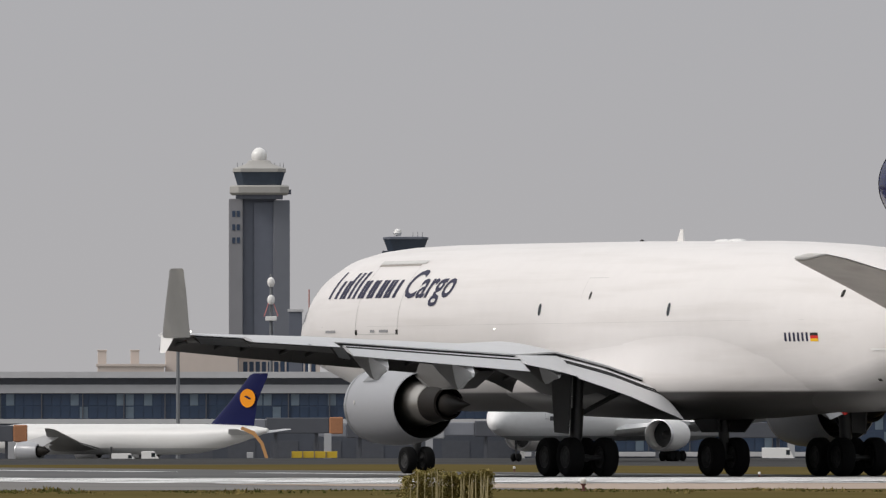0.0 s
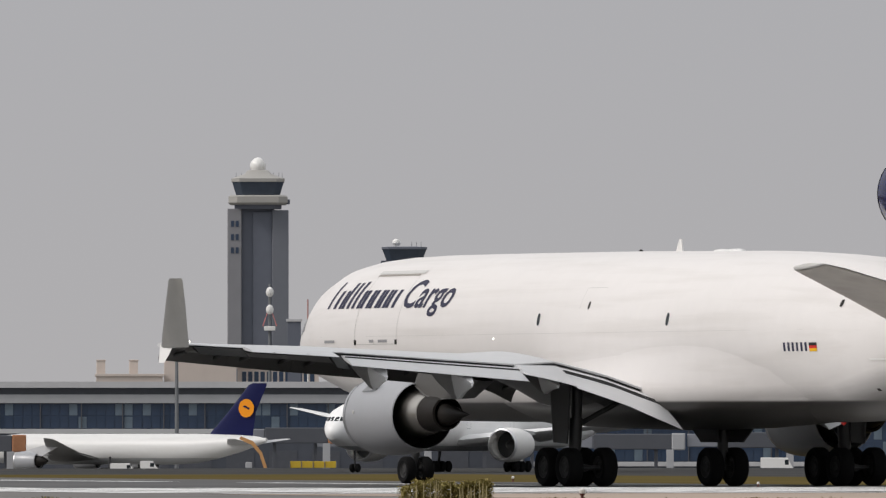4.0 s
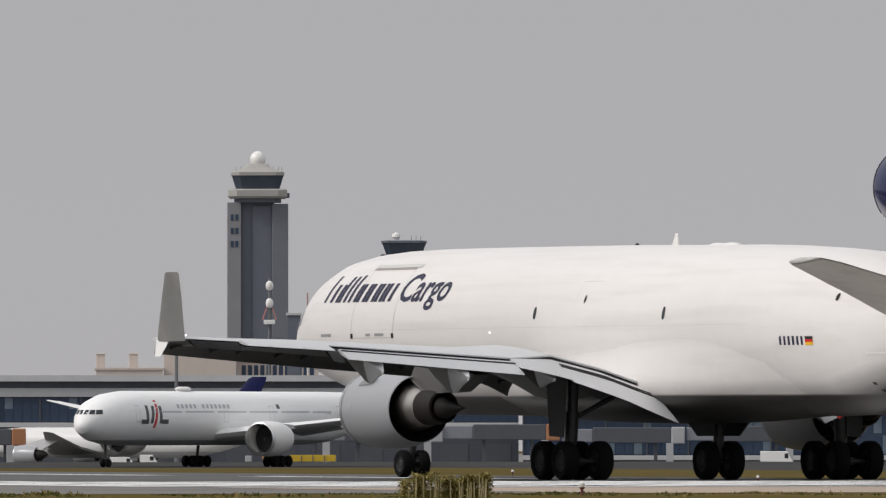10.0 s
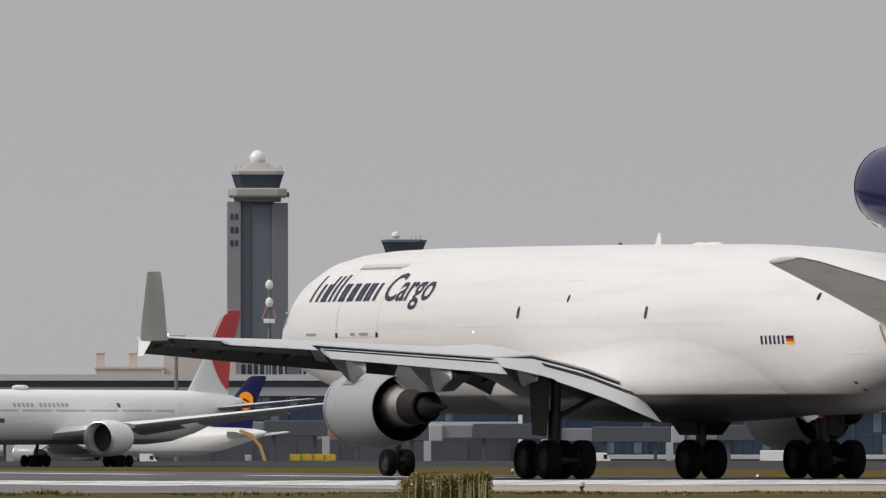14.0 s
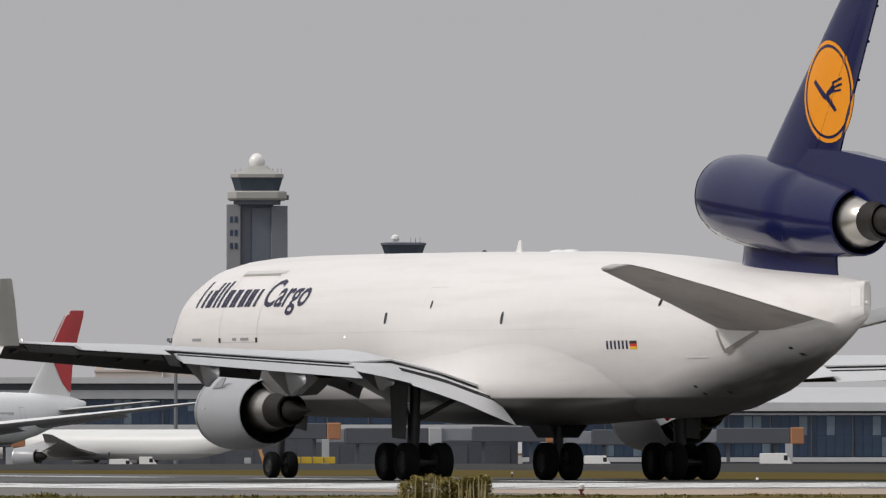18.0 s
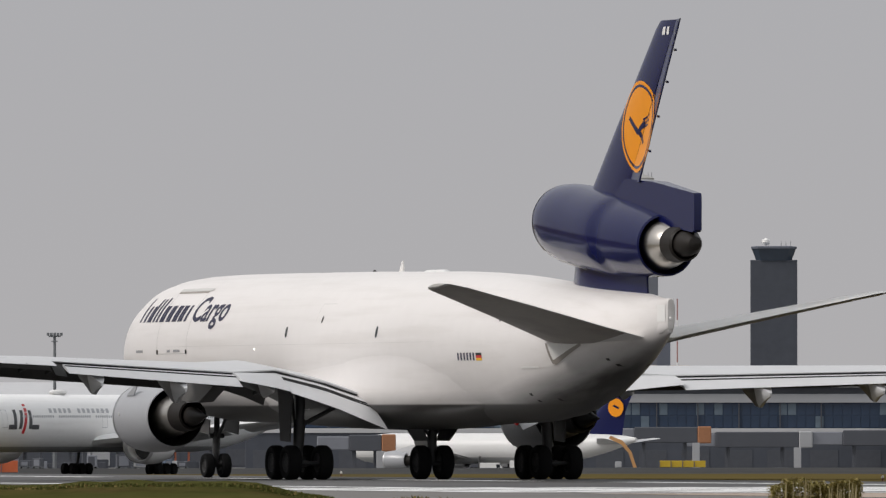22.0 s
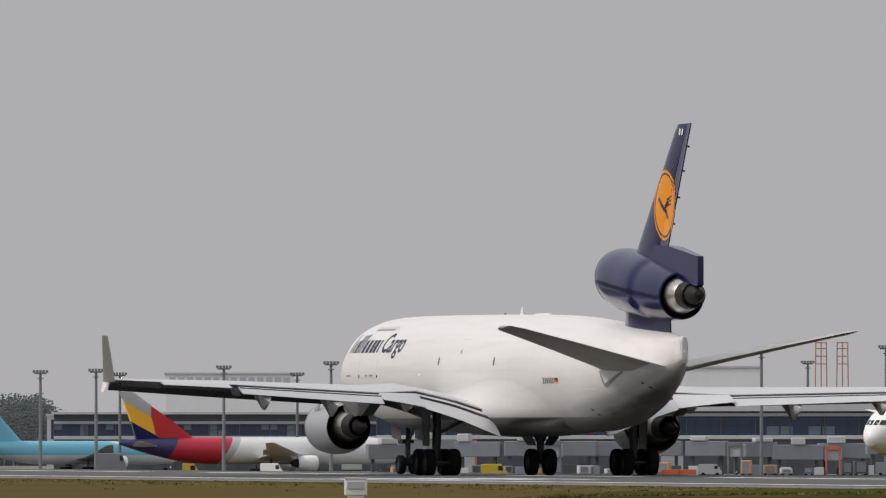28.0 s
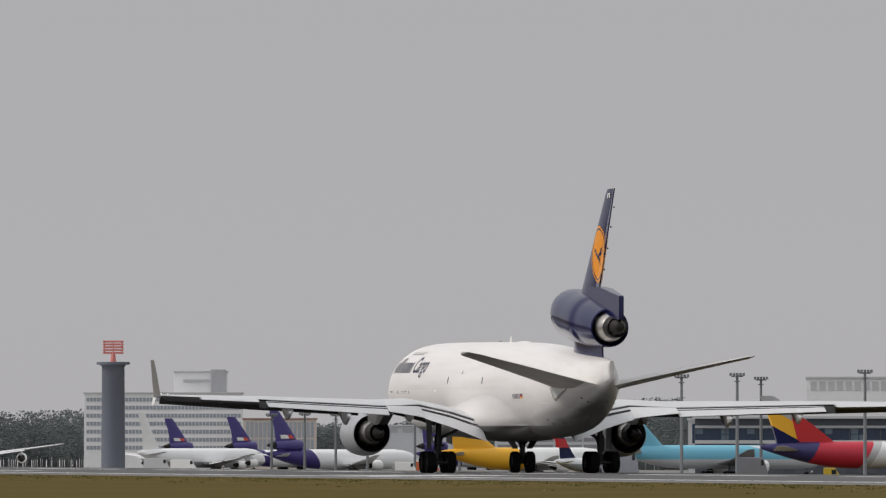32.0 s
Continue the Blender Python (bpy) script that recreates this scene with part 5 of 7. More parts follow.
blue_jet = airliner("parked_airliner", "light blue and white airliner with a light blue tail", 64.0, 3.0, 18.8, 61.0, [9.6], white_blue, sky_blue, white_plain, tail_at(-10.365, 3230, 43.0, 64.0), group="parked airliners", fk=1.42, lift=1.9, wing_mat=fairing_grey)
for side in (1, -1):
    part("tail_disc", Geo().loft([[(-26.9 + r * math.cos(a), side * 0.47, 13.2 + r * math.sin(a)) for a in [math.tau * j / 32 for j in range(32)]] for r in (0.02, 2.45)], False, False), white_plain, blue_jet, "white swirl disc on the tail")
    for top, mt in ((1, fin_red), (-1, emblem_blue)):
        rows = []
        for j in range(17):
            x = lerp(-2.25, 2.25, j / 16)
            edge = math.sqrt(max(0.0, 2.4 ** 2 - x * x))
            inner = min(edge - 0.02, 0.3 - top * 0.75 * math.sin(math.pi * x / 2.4))
            rows.append([(-26.9 + x, side * 0.5, 13.2 + top * inner), (-26.9 + x, side * 0.5, 13.2 + top * edge)])
        part("disc_half", Geo().loft(rows, False, False, closed=False), mt, blue_jet, "curved half of the tail disc")

airliner("parked_cargo_airliner", "cargo jet with yellow tail and white front on the far apron", 56.0, 3.05, 17.1, 45.0, [8.0], yellow_hull, yellow, white_plain, tail_at(-11.14, 3400, 46.0, 56.0), group="parked airliners", fk=1.95, lift=1.3)
small_jet = airliner("parked_airliner", "small white airliner with dark blue and red tail", 36.0, 1.9, 11.8, 34.0, [5.5], white_far, navy, white_plain, tail_at(-10.625, 3250, 66.0, 36.0), group="parked airliners", lift=0.9, fk=1.5, fan=1.7, wing_mat=fairing_grey)
fin_plate(small_jet, [(-14.0, 9.6), (-17.6, 9.6), (-16.8, 7.3), (-12.4, 7.3)], 0.42, fin_red)
cargo_tri = None
orange_red_paint = paint("orange_red_tail_paint", (0.6, 0.08, 0.06), 0.5, grain=0.05)
for az, dist, turn in ((-11.92, 3780, 51.0), (-12.11, 4400, 48.0), (-11.25, 4400, 50.0), (-12.39, 4600, 50.0)):
    m = tail_at(az, dist, turn, 58.0)
    if cargo_tri is None:
        cargo_tri = airliner("parked_cargo_airliner", "white three-engined cargo jet with purple tail", 58.0, 3.0, 18.4, 51.0, [8.3], purple_hull, purple, white_plain, m, group="parked cargo jets", tri=True, tail_mat=purple, lift=1.0)
        fin_plate(cargo_tri, [(-21.6, 11.3), (-24.2, 11.3), (-23.8, 10.2), (-20.8, 10.2)], 0.5, white_plain)
        fin_plate(cargo_tri, [(-19.9, 11.3), (-21.6, 11.3), (-20.8, 10.2), (-18.9, 10.2)], 0.52, orange_red_paint)
    else:
        copy_thing(cargo_tri, m)
airliner("parked_cargo_airliner", "white four-engined cargo jet with white tail", 68.0, 3.1, 19.0, 60.0, [11.5, 20.5], white_far, white_plain, white_plain, tail_at(-12.5, 4050, 66.0, 68.0), group="parked cargo jets", lift=1.2)
p = bearing(-13.38, 3300)
airliner("parked_cargo_airliner", "white four-engined cargo jet seen from behind", 68.0, 3.1, 19.0, 64.0, [11.5, 20.5], white_far, white_plain, white_plain, pose(p.x, p.y, p.z, 0, 0, 100.0), group="parked cargo jets")


# ---- buildings ----
roof_white = paint("pale_metal_roof", (0.5, 0.5, 0.51), 0.5, grain=0.08, scale=0.4, big=0.05)
band_grey = paint("light_grey_cladding", (0.38, 0.385, 0.4), 0.6, grain=0.08, scale=0.5, big=0.06)
band_dark = paint("dark_louvre_band", (0.07, 0.075, 0.09), 0.6, grain=0.15, scale=1.0)
glazing = paint("blue_black_glazing", (0.03, 0.05, 0.09), 0.12, grain=0.2, scale=0.3, big=0.08)
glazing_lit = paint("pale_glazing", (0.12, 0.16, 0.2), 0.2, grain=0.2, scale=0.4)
tower_pale = paint("pale_tower_concrete", (0.23, 0.23, 0.245), 0.8, grain=0.08, scale=0.3, big=0.05)
tower_mid = paint("blue_grey_tower_concrete", (0.15, 0.16, 0.185), 0.8, grain=0.08, scale=0.3, big=0.05)
tower_light = paint("light_beige_tower_concrete", (0.36, 0.35, 0.33), 0.8, grain=0.08, scale=0.3, big=0.05)
cab_glass = paint("smoky_cab_glass", (0.045, 0.06, 0.085), 0.15, grain=0.15, scale=0.3)
tower_blue = paint("blue_grey_tower_panels", (0.12, 0.132, 0.165), 0.7, grain=0.08, scale=0.4, big=0.06)
beige = paint("beige_render", (0.58, 0.51, 0.46), 0.85, grain=0.08, scale=0.3, big=0.05)
brown_roof = paint("red_brown_wall", (0.3, 0.19, 0.155), 0.85, grain=0.1, scale=0.3)
hotel_white = paint("white_concrete_facade", (0.78, 0.78, 0.78), 0.8, grain=0.06, scale=0.3, big=0.04)
mast_grey = paint("galvanised_mast", (0.17, 0.18, 0.19), 0.6, 0.2, grain=0.1)
# both reds are paled: haze over the far antennas is mixed in
signal_red = paint("red_and_white_paint", (0.62, 0.2, 0.18), 0.6, grain=0.08)
dull_red = paint("hazed_red_antenna_paint", (0.4, 0.2, 0.18), 0.7, grain=0.1)
orange_red = paint("orange_barrier_paint", (0.62, 0.14, 0.05), 0.6, grain=0.1)
vehicle_yellow = paint("yellow_vehicle_paint", (0.62, 0.42, 0.03), 0.5, grain=0.1)
hangar_pale = paint("pale_hangar_cladding", (0.52, 0.53, 0.55), 0.7, grain=0.1, scale=0.2, big=0.08)
bridge_grey = paint("grey_bridge_cladding", (0.075, 0.08, 0.095), 0.6, grain=0.1, scale=0.5, big=0.1)
dark_wall = paint("blue_grey_cladding", (0.06, 0.067, 0.085), 0.7, grain=0.2, scale=0.4, big=0.08)


def block(root, name, x0, x1, y0, y1, z0, z1, mat, ch=0.05, label=""):
    g = Geo()
    g.box((x0, y0, z0), (x1, y1, z1), ch)
    return part(name, g, mat, root, label, smooth=0)


def panes(root, x0, x1, z0, z1, n, mat, y=-0.06, gap=0.12, rows=1, odd=None, fill=0.9):
    """A row of single panes on a facade's front."""
    w, hh = (x1 - x0) / n, (z1 - z0) / rows
    g = Geo()
    g.box((-w / 2 * (1 - gap), -0.06, -hh / 2 * fill), (w / 2 * (1 - gap), 0.0, hh / 2 * fill), 0.02)
    first = part("pane", g, mat, root, smooth=0)
    second = first.data.copy()
    if odd:
        second.materials[0] = odd
    for r in range(rows):
        for i in range(n):
            ob = first if (r, i) == (0, 0) else new("pane", second if odd and random.random() < 0.16 else first.data)
            ob.parent, ob.location = root, (x0 + w * (i + 0.5), y, z0 + hh * (r + 0.5))
    return first


def terminal(az0, az1, dist, base, levels, label, n=60, roof_over=1.2, depth=45.0, curved=False, turn=0.0):
    """Levels: heights over the ground of glazing foot, glazing head, grey band head, dark band head, roof top."""
    az = (az0 + az1) / 2
    half = dist * radians(az1 - az0) / 2
    root = thing("terminal_building", label, "building", facing(az, dist, turn))
    g0, g1, b1, d1, r1 = levels
    block(root, "lower_wall", -half, half, 0.0, depth, -0.5, g0, dark_wall)
    panes(root, -half, half, 0.3, max(1.1, min(4.6, g0 - 1.6)), max(8, int(half / 4)), band_dark, y=-0.02, gap=0.35, odd=band_grey)
    block(root, "sill_band", -half, half, -0.25, 0.0, g0 - 0.9, g0, roof_white)
    block(root, "glazed_wall", -half, half, 0.3, depth, g0, g1, glazing)
    panes(root, -half, half, g0, g1, n, glazing, y=0.28, rows=2, odd=glazing_lit)
    block(root, "cladding_band", -half, half, -0.4, depth, g1, b1, band_grey)
    block(root, "louvre_band", -half, half, 0.1, depth, b1, d1, band_dark)
    for i in range(int(half * 2 / 8)):
        block(root, "mullion", -half + i * 8 - 0.12, -half + i * 8 + 0.12, -0.05, 0.2, g0, g1, band_dark, 0.02)
    g = Geo()
    steps = 10 if curved else 1
    ring = []
    for i in range(steps + 1):
        f = i / steps
        ring.append((lerp(-roof_over, depth, f), d1 + (r1 - d1) * (0.35 + 0.65 * (math.sin(math.pi * 0.5 * min(1, f * 1.6)) if curved else 1))))
    prof = ring + [(depth, d1), (-roof_over, d1)]
    g.loft([[(-half - 0.6, y, z) for y, z in prof], [(half + 0.6, y, z) for y, z in prof]])
    part("roof", g, roof_white, root, "pale flat metal roof")
    return root


terminal(-3.75, -0.86, 2480, -5.6, (8.6, 13.6, 15.3, 16.6, 17.8), "long terminal with blue-black glazing and pale roof", n=70)
terminal(-0.84, 0.98, 2470, -5.6, (2.2, 10.4, 10.8, 11.2, 15.9), "terminal pier with dark glazing under a deep pale roof", n=44, curved=True)
terminal(-8.55, -3.55, 2960, -6.0, (9.0, 13.4, 14.2, 14.6, 20.0), "terminal with dark glazing under a curved pale roof", n=80, curved=True)
terminal(-10.0, -8.45, 3300, -6.3, (9.2, 12.3, 13.0, 14.8, 15.4), "far terminal wing with dark glazing", n=40)

window_blue = paint("pale_blue_window_glass", (0.32, 0.35, 0.39), 0.25, grain=0.1)

# upper storeys and plant rooms behind the far terminals
def plain_house(az0, az1, dist, z1, label, mat, depth=25.0, name="terminal_annex", rows=0, cols=0, z0=0.0, cap=roof_white, pane_mat=None, gap=0.3, fill=0.9):
    az, half = (az0 + az1) / 2, dist * radians(az1 - az0) / 2
    root = thing(name, label, "building", facing(az, dist))
    block(root, "wall", -half, half, 0, depth, -0.5, z1 - 0.6, mat)
    block(root, "parapet", -half - 0.3, half + 0.3, -0.3, depth + 0.3, z1 - 0.6, z1, cap)
    if rows:
        panes(root, -half + 0.8, half - 0.8, z0 or z1 * 0.15, z1 - 1.2, cols, pane_mat or glazing, y=-0.04, gap=gap, rows=rows, fill=fill)
    return root


# two far roof houses: whitened walls carry the haze in their colour
plain_house(-9.5, -8.92, 3420, 26.4, "pale grey upper storey with a flat roof", hotel_white, rows=1, cols=14, z0=22.6, pane_mat=roof_white)
plain_house(-7.35, -6.82, 3120, 26.2, "pale roof house with a flat top", hotel_white)
plain_house(-10.03, -9.88, 3500, 15.4, "small pale block beside the trees", roof_white, rows=2, cols=4)
plain_house(-2.76, -2.46, 2900, 21.6, "low beige building with two chimneys", beige, cap=beige)
plain_house(-2.455, -2.13, 2910, 26.0, "taller beige building block", beige, cap=beige)
plain_house(-2.125, -1.76, 2930, 23.6, "beige-grey building with a dark row of windows", beige, rows=1, cols=12, z0=19.6, cap=beige)
for a in (-2.739, -2.592):
    t = thing("chimney", "square beige rooftop chimney", "chimney", facing(a, 2904, up=21.55), group="chimneys")
    block(t, "shaft", -1.0, 1.0, 0, 2.0, 0, 3.0, beige, 0.1)
    block(t, "cap", -1.15, 1.15, -0.15, 2.15, 3.0, 3.3, beige, 0.1)

# control tower
tw = thing("control_tower", "tall grey control tower with a white radome on top", "tower", facing(-2.033, 3800))
G0 = -land(*bearing(-2.033, 3800).xy)
def tz(z):
    return z + G0
def octa(w, z, cut=0.3, y0=0.0):
    c = w * cut
    return [(-w + c, y0 - w, z), (w - c, y0 - w, z), (w, y0 - w + c, z), (w, y0 + w - c, z), (w - c, y0 + w, z), (-w + c, y0 + w, z), (-w, y0 + w - c, z), (-w, y0 - w + c, z)]
block(tw, "shaft_wall", -9.1, -4.9, -4.0, 6.0, -1, tz(69.0), tower_pale, 0.2, "pale lift shaft wall with paired windows")
block(tw, "shaft_core", -4.9, 4.9, -2.0, 6.0, -1, tz(69.6), tower_blue, 0.1)
block(tw, "shaft_wall", 4.2, 9.1, -3.6, 6.0, -1, tz(68.6), tower_mid, 0.2, "blue-grey shaft wall")
block(tw, "recess", -1.6, 4.2, -2.6, -2.0, -1, tz(68.0), tower_blue, 0.1, "dark recessed strip")
for z in (64.5, 60.5, 56.6):
    for x in (-7.6, -6.2):
        block(tw, "window", x - 0.45, x + 0.45, -4.15, -3.95, tz(z) - 0.9, tz(z) + 0.9, glazing, 0.03)
g = Geo()
g.loft([octa(8.6, tz(z), y0=2.0) if o is None else octa(o, tz(z), y0=2.0) for z, o in ((70.2, 8.2), (70.8, 8.8), (72.6, 8.8), (73.0, 8.2))])
part("gallery_ring", g, tower_light, tw, "pale gallery ring")
g = Geo()
g.loft([octa(w, tz(z), y0=2.0) for z, w in ((69.0, 7.0), (70.3, 7.0))])
part("neck", g, tower_blue, tw)
g = Geo()
g.loft([octa(w, tz(z), y0=2.0) for z, w in ((73.0, 6.5), (77.0, 7.7))])
part("cab_glazing", g, cab_glass, tw, "outward leaning cab glass")
g = Geo()
g.loft([octa(w, tz(z), y0=2.0) for z, w in ((77.0, 7.9), (78.0, 7.9), (78.3, 7.0), (79.4, 4.0), (80.4, 3.2), (80.6, 2.6))])
part("cab_roof", g, tower_light, tw)
g = Geo()
g.revolve([(-2.0, 1.1), (-1.6, 1.9), (-0.8, 2.3), (0.2, 2.4), (1.1, 2.1), (1.8, 1.5), (2.3, 0.7), (2.42, 0.02)], at=(0, 2.0, tz(82.0)), axis="z", n=20)
part("radome", g, white_plain, tw, "white radome ball")
for x in (-6.5, -5.0, 4.6, 6.2, 7.2):
    g = Geo()
    g.tube((x, 0, tz(78.0)), (x, 0, tz(79.8)), 0.1, 0.06, 6)
    part("aerial", g, mast_grey, tw)
for z, x in ((72.0, 9.3), (68.6, 8.4)):
    block(tw, "balcony_plant", x - 1.2, x + 0.2, -2, 2, tz(z) - 1.6, tz(z) - 0.2, tower_blue, 0.1)

tw2 = thing("ramp_tower", "second grey tower with a wide dark cab and small radome", "tower", facing(-1.375, 3800))
G0 = -land(*bearing(-1.375, 3800).xy)
block(tw2, "shaft", -7.0, 7.0, 0, 12, -1, tz(53.6), dark_wall, 0.2)
g = Geo()
g.loft([octa(w, tz(z), y0=5.0) for z, w in ((53.4, 5.3), (54.6, 5.7), (57.0, 6.6))])
part("cab_glazing", g, cab_glass, tw2, "dark flared cab glass")
g = Geo()
g.loft([octa(w, tz(z), y0=5.0) for z, w in ((57.0, 6.8), (57.6, 6.8), (57.8, 5.0))])
part("cab_roof", g, tower_blue, tw2)
g = Geo()
g.revolve([(-0.9, 0.8), (0.0, 1.3), (0.8, 1.1), (1.3, 0.05)], at=(-2.4, 4, tz(58.9)), axis="z", n=14)
part("radome", g, white_plain, tw2, "small white radome")
for x in (2.2, 3.6, 5.0):
    g = Geo()
    g.tube((x, 3, tz(57.6)), (x, 3, tz(59.2)), 0.1, 0.06, 6)
    part("aerial", g, mast_grey, tw2)

# radome mast and red-white lattice masts before the tower
rm = thing("radome_mast", "slim mast carrying two white radomes on a platform", "mast", facing(-1.98, 2900))
G0 = -land(*bearing(-1.98, 2900).xy)
g = Geo()
g.tube((0, 0, -0.5), (0, 0, tz(36.0)), 0.5, 0.3, 8)
part("pole", g, mast_grey, rm)
for z in (34.2, 30.2):
    g = Geo()
    g.revolve([(-1.1, 0.35), (-0.7, 0.75), (0, 0.9), (0.7, 0.7), (1.1, 0.2)], at=(0, -0.8, tz(z)), axis="z", n=14, cap1=True)
    part("radome", g, white_plain, rm, "white egg-shaped radome")
block(rm, "platform", -1.3, 1.3, -1.1, 1.1, tz(25.4), tz(26.4), white_plain, 0.1)
for x in (-1.6, 1.6):
    g = Geo()
    g.tube((x, -1, tz(26.4)), (0, 0, tz(31.0)), 0.1, 0.08, 6)
    part("brace", g, signal_red, rm)
plain_house(-1.9, -1.84, 2895, 34.0, "narrow dark lift house beside the tower", tower_blue, depth=6, name="lift_house")
lm = thing("lattice_mast", "thin red and white banded mast", "mast", facing(-1.809, 2890))
for i in range(8):
    g = Geo()
    g.tube((0, 0, i * 4.8 - (0.5 if i == 0 else 0)), (0, 0, i * 4.8 + 4.8), 0.16, n=6)
    part("mast_section", g, dull_red if i % 2 else white_plain, lm)

# big radome and red antenna frames over the middle terminal
dm = thing("radome", "large white radome ball on a roof", "radome", facing(-5.57, 3300))
G0 = -land(*bearing(-5.57, 3300).xy)
g = Geo()
g.revolve([(-3.6, 1.4), (-2.9, 2.4), (-1.6, 3.4), (0.0, 3.8), (1.6, 3.4), (2.9, 2.4), (3.6, 1.0), (3.8, 0.02)], at=(0, 0, tz(22.4)), axis="z", n=24)
part("ball", g, white_plain, dm)
block(dm, "base", -3.0, 3.0, -3, 3, -0.5, tz(19.2), band_grey, 0.2)
for a in (-6.552, -6.456):
    fr = thing("antenna_frame", "red and white lattice antenna frame", "antenna", facing(a, 3300), group="antenna frames")
    G0 = -land(*bearing(a, 3300).xy)
    for x in (-1.7, 0.0, 1.7):
        g = Geo()
        g.tube((x, 0, -0.5), (x * 0.8, 0, tz(27.2)), 0.16, n=6)
        part("upright", g, dull_red, fr)
    for z in (21.5, 23.5, 25.5, 27.0):
        g = Geo()
        g.tube((-1.4, 0, tz(z)), (1.4, 0, tz(z)), 0.14, n=6)
        part("cross_bar", g, dull_red, fr)

# surface radar tower
rt = thing("radar_tower", "dark blue-grey round tower with a red radar antenna", "tower", facing(-12.614, 3600))
G0 = -land(*bearing(-12.614, 3600).xy)
g = Geo()
g.revolve([(-1, 3.4), (tz(23.6), 3.2), (tz(24.2), 3.6)], axis="z", n=20, cap0=True, cap1=True)
part("shaft", g, tower_blue, rt)
g = Geo()
g.revolve([(tz(24.2), 3.8), (tz(24.3), 4.7), (tz(25.0), 4.7), (tz(25.05), 3.8)], axis="z", n=20, cap0=True, cap1=True)
part("platform", g, tower_blue, rt)
g = Geo()
g.tube((0, 0, tz(25.0)), (0, 0, tz(27.6)), 0.9, 0.5, 10)
part("antenna_pedestal", g, signal_red, rt)
for z in (27.6, 28.4, 29.2, 30.0, 30.8):
    block(rt, "antenna_slat", -2.9, 2.9, -0.3, 0.3, tz(z) - 0.28, tz(z) + 0.28, signal_red, 0.05)
for x in (-2.5, 0, 2.5):
    block(rt, "antenna_rib", x - 0.15, x + 0.15, 0.2, 0.6, tz(27.3), tz(31.0), signal_red, 0.04)

# hotel, brown house, hangars
ht = plain_house(-12.745, -12.03, 4700, 28.3, "long white hotel block with rows of windows", hotel_white, name="hotel", rows=7, cols=44, z0=6.4, pane_mat=window_blue, gap=0.14, fill=0.48)
ht2 = plain_house(-12.34, -12.1, 4715, 36.3, "white hotel top storey with a name board", hotel_white, name="hotel_penthouse")
block(ht2, "name_bar", -6.5, 3.5, -0.6, -0.2, 32.2, 33.1, soft_grey, 0.05)
block(ht2, "lift_house", 3.6, 9.2, -1.5, 3, 28.0, 36.9, band_grey, 0.2)
plain_house(-12.03, -11.7, 4660, 18.7, "red-brown roofed building behind the cargo jets", beige, name="office_building", rows=2, cols=16, z0=5.0, cap=brown_roof, pane_mat=window_blue)
plain_house(-11.56, -10.94, 4650, 16.2, "long pale cargo hangar", hangar_pale, name="hangar", rows=1, cols=8, z0=13.2, pane_mat=band_grey)
plain_house(-10.9, -9.98, 4620, 15.6, "low pale cargo shed with long open bays", hangar_pale, name="hangar", rows=3, cols=7, z0=7.0, pane_mat=tower_pale, gap=0.06, fill=0.55)

# floodlight masts
def lamp_mast(az, dist, top):
    r = thing("floodlight_mast", "tall grey apron floodlight mast with a lamp crown", "lamp", facing(az, dist), group="floodlight masts")
    zt = top - bearing(az, dist).z
    g = Geo()
    g.tube((0, 0, -0.5), (0, 0, zt - 0.4), 0.42, 0.28, 8)
    part("pole", g, mast_grey, r)
    g = Geo()
    g.box((-1.3, -0.5, zt - 1.2), (1.3, 0.5, zt - 0.9), 0.05)
    g.box((-0.7, -0.6, zt - 2.2), (0.7, 0.6, zt - 2.0), 0.05)
    part("lamp_ring", g, mast_grey, r)
    for x in (-1.4, -0.7, 0.0, 0.7, 1.4):
        block(r, "lamp_head", x - 0.29, x + 0.29, -0.6, 0.3, zt - 0.95, zt - 0.3, mast_grey, 0.06)
    return r


for az, dist, top in ((-2.398, 2400, 19.4), (-3.32, 2600, 20.6), (-4.607, 2700, 23.5), (-4.927, 2700, 21.5), (-6.26, 2700, 22.2), (-6.115, 2900, 20.6), (-5.427, 2700, 23.3), (-5.677, 2700, 22.9), (-5.586, 3200, 22.8), (-6.82, 2700, 21.4), (-6.612, 3100, 21.4), (-7.357, 2700, 20.6), (-10.06, 2750, 17.2), (-9.81, 2750, 17.5), (-9.703, 3000, 18.0), (-9.236, 2750, 18.2), (-8.906, 3000, 18.0), (-8.754, 2700, 18.8), (-11.753, 3600, 11.1), (-11.614, 3600, 10.9), (-11.471, 3600, 11.2), (-11.258, 3600, 11.2), (-11.058, 3600, 11.2), (-11.902, 3600, 10.8)):
    lamp_mast(az, dist, top)

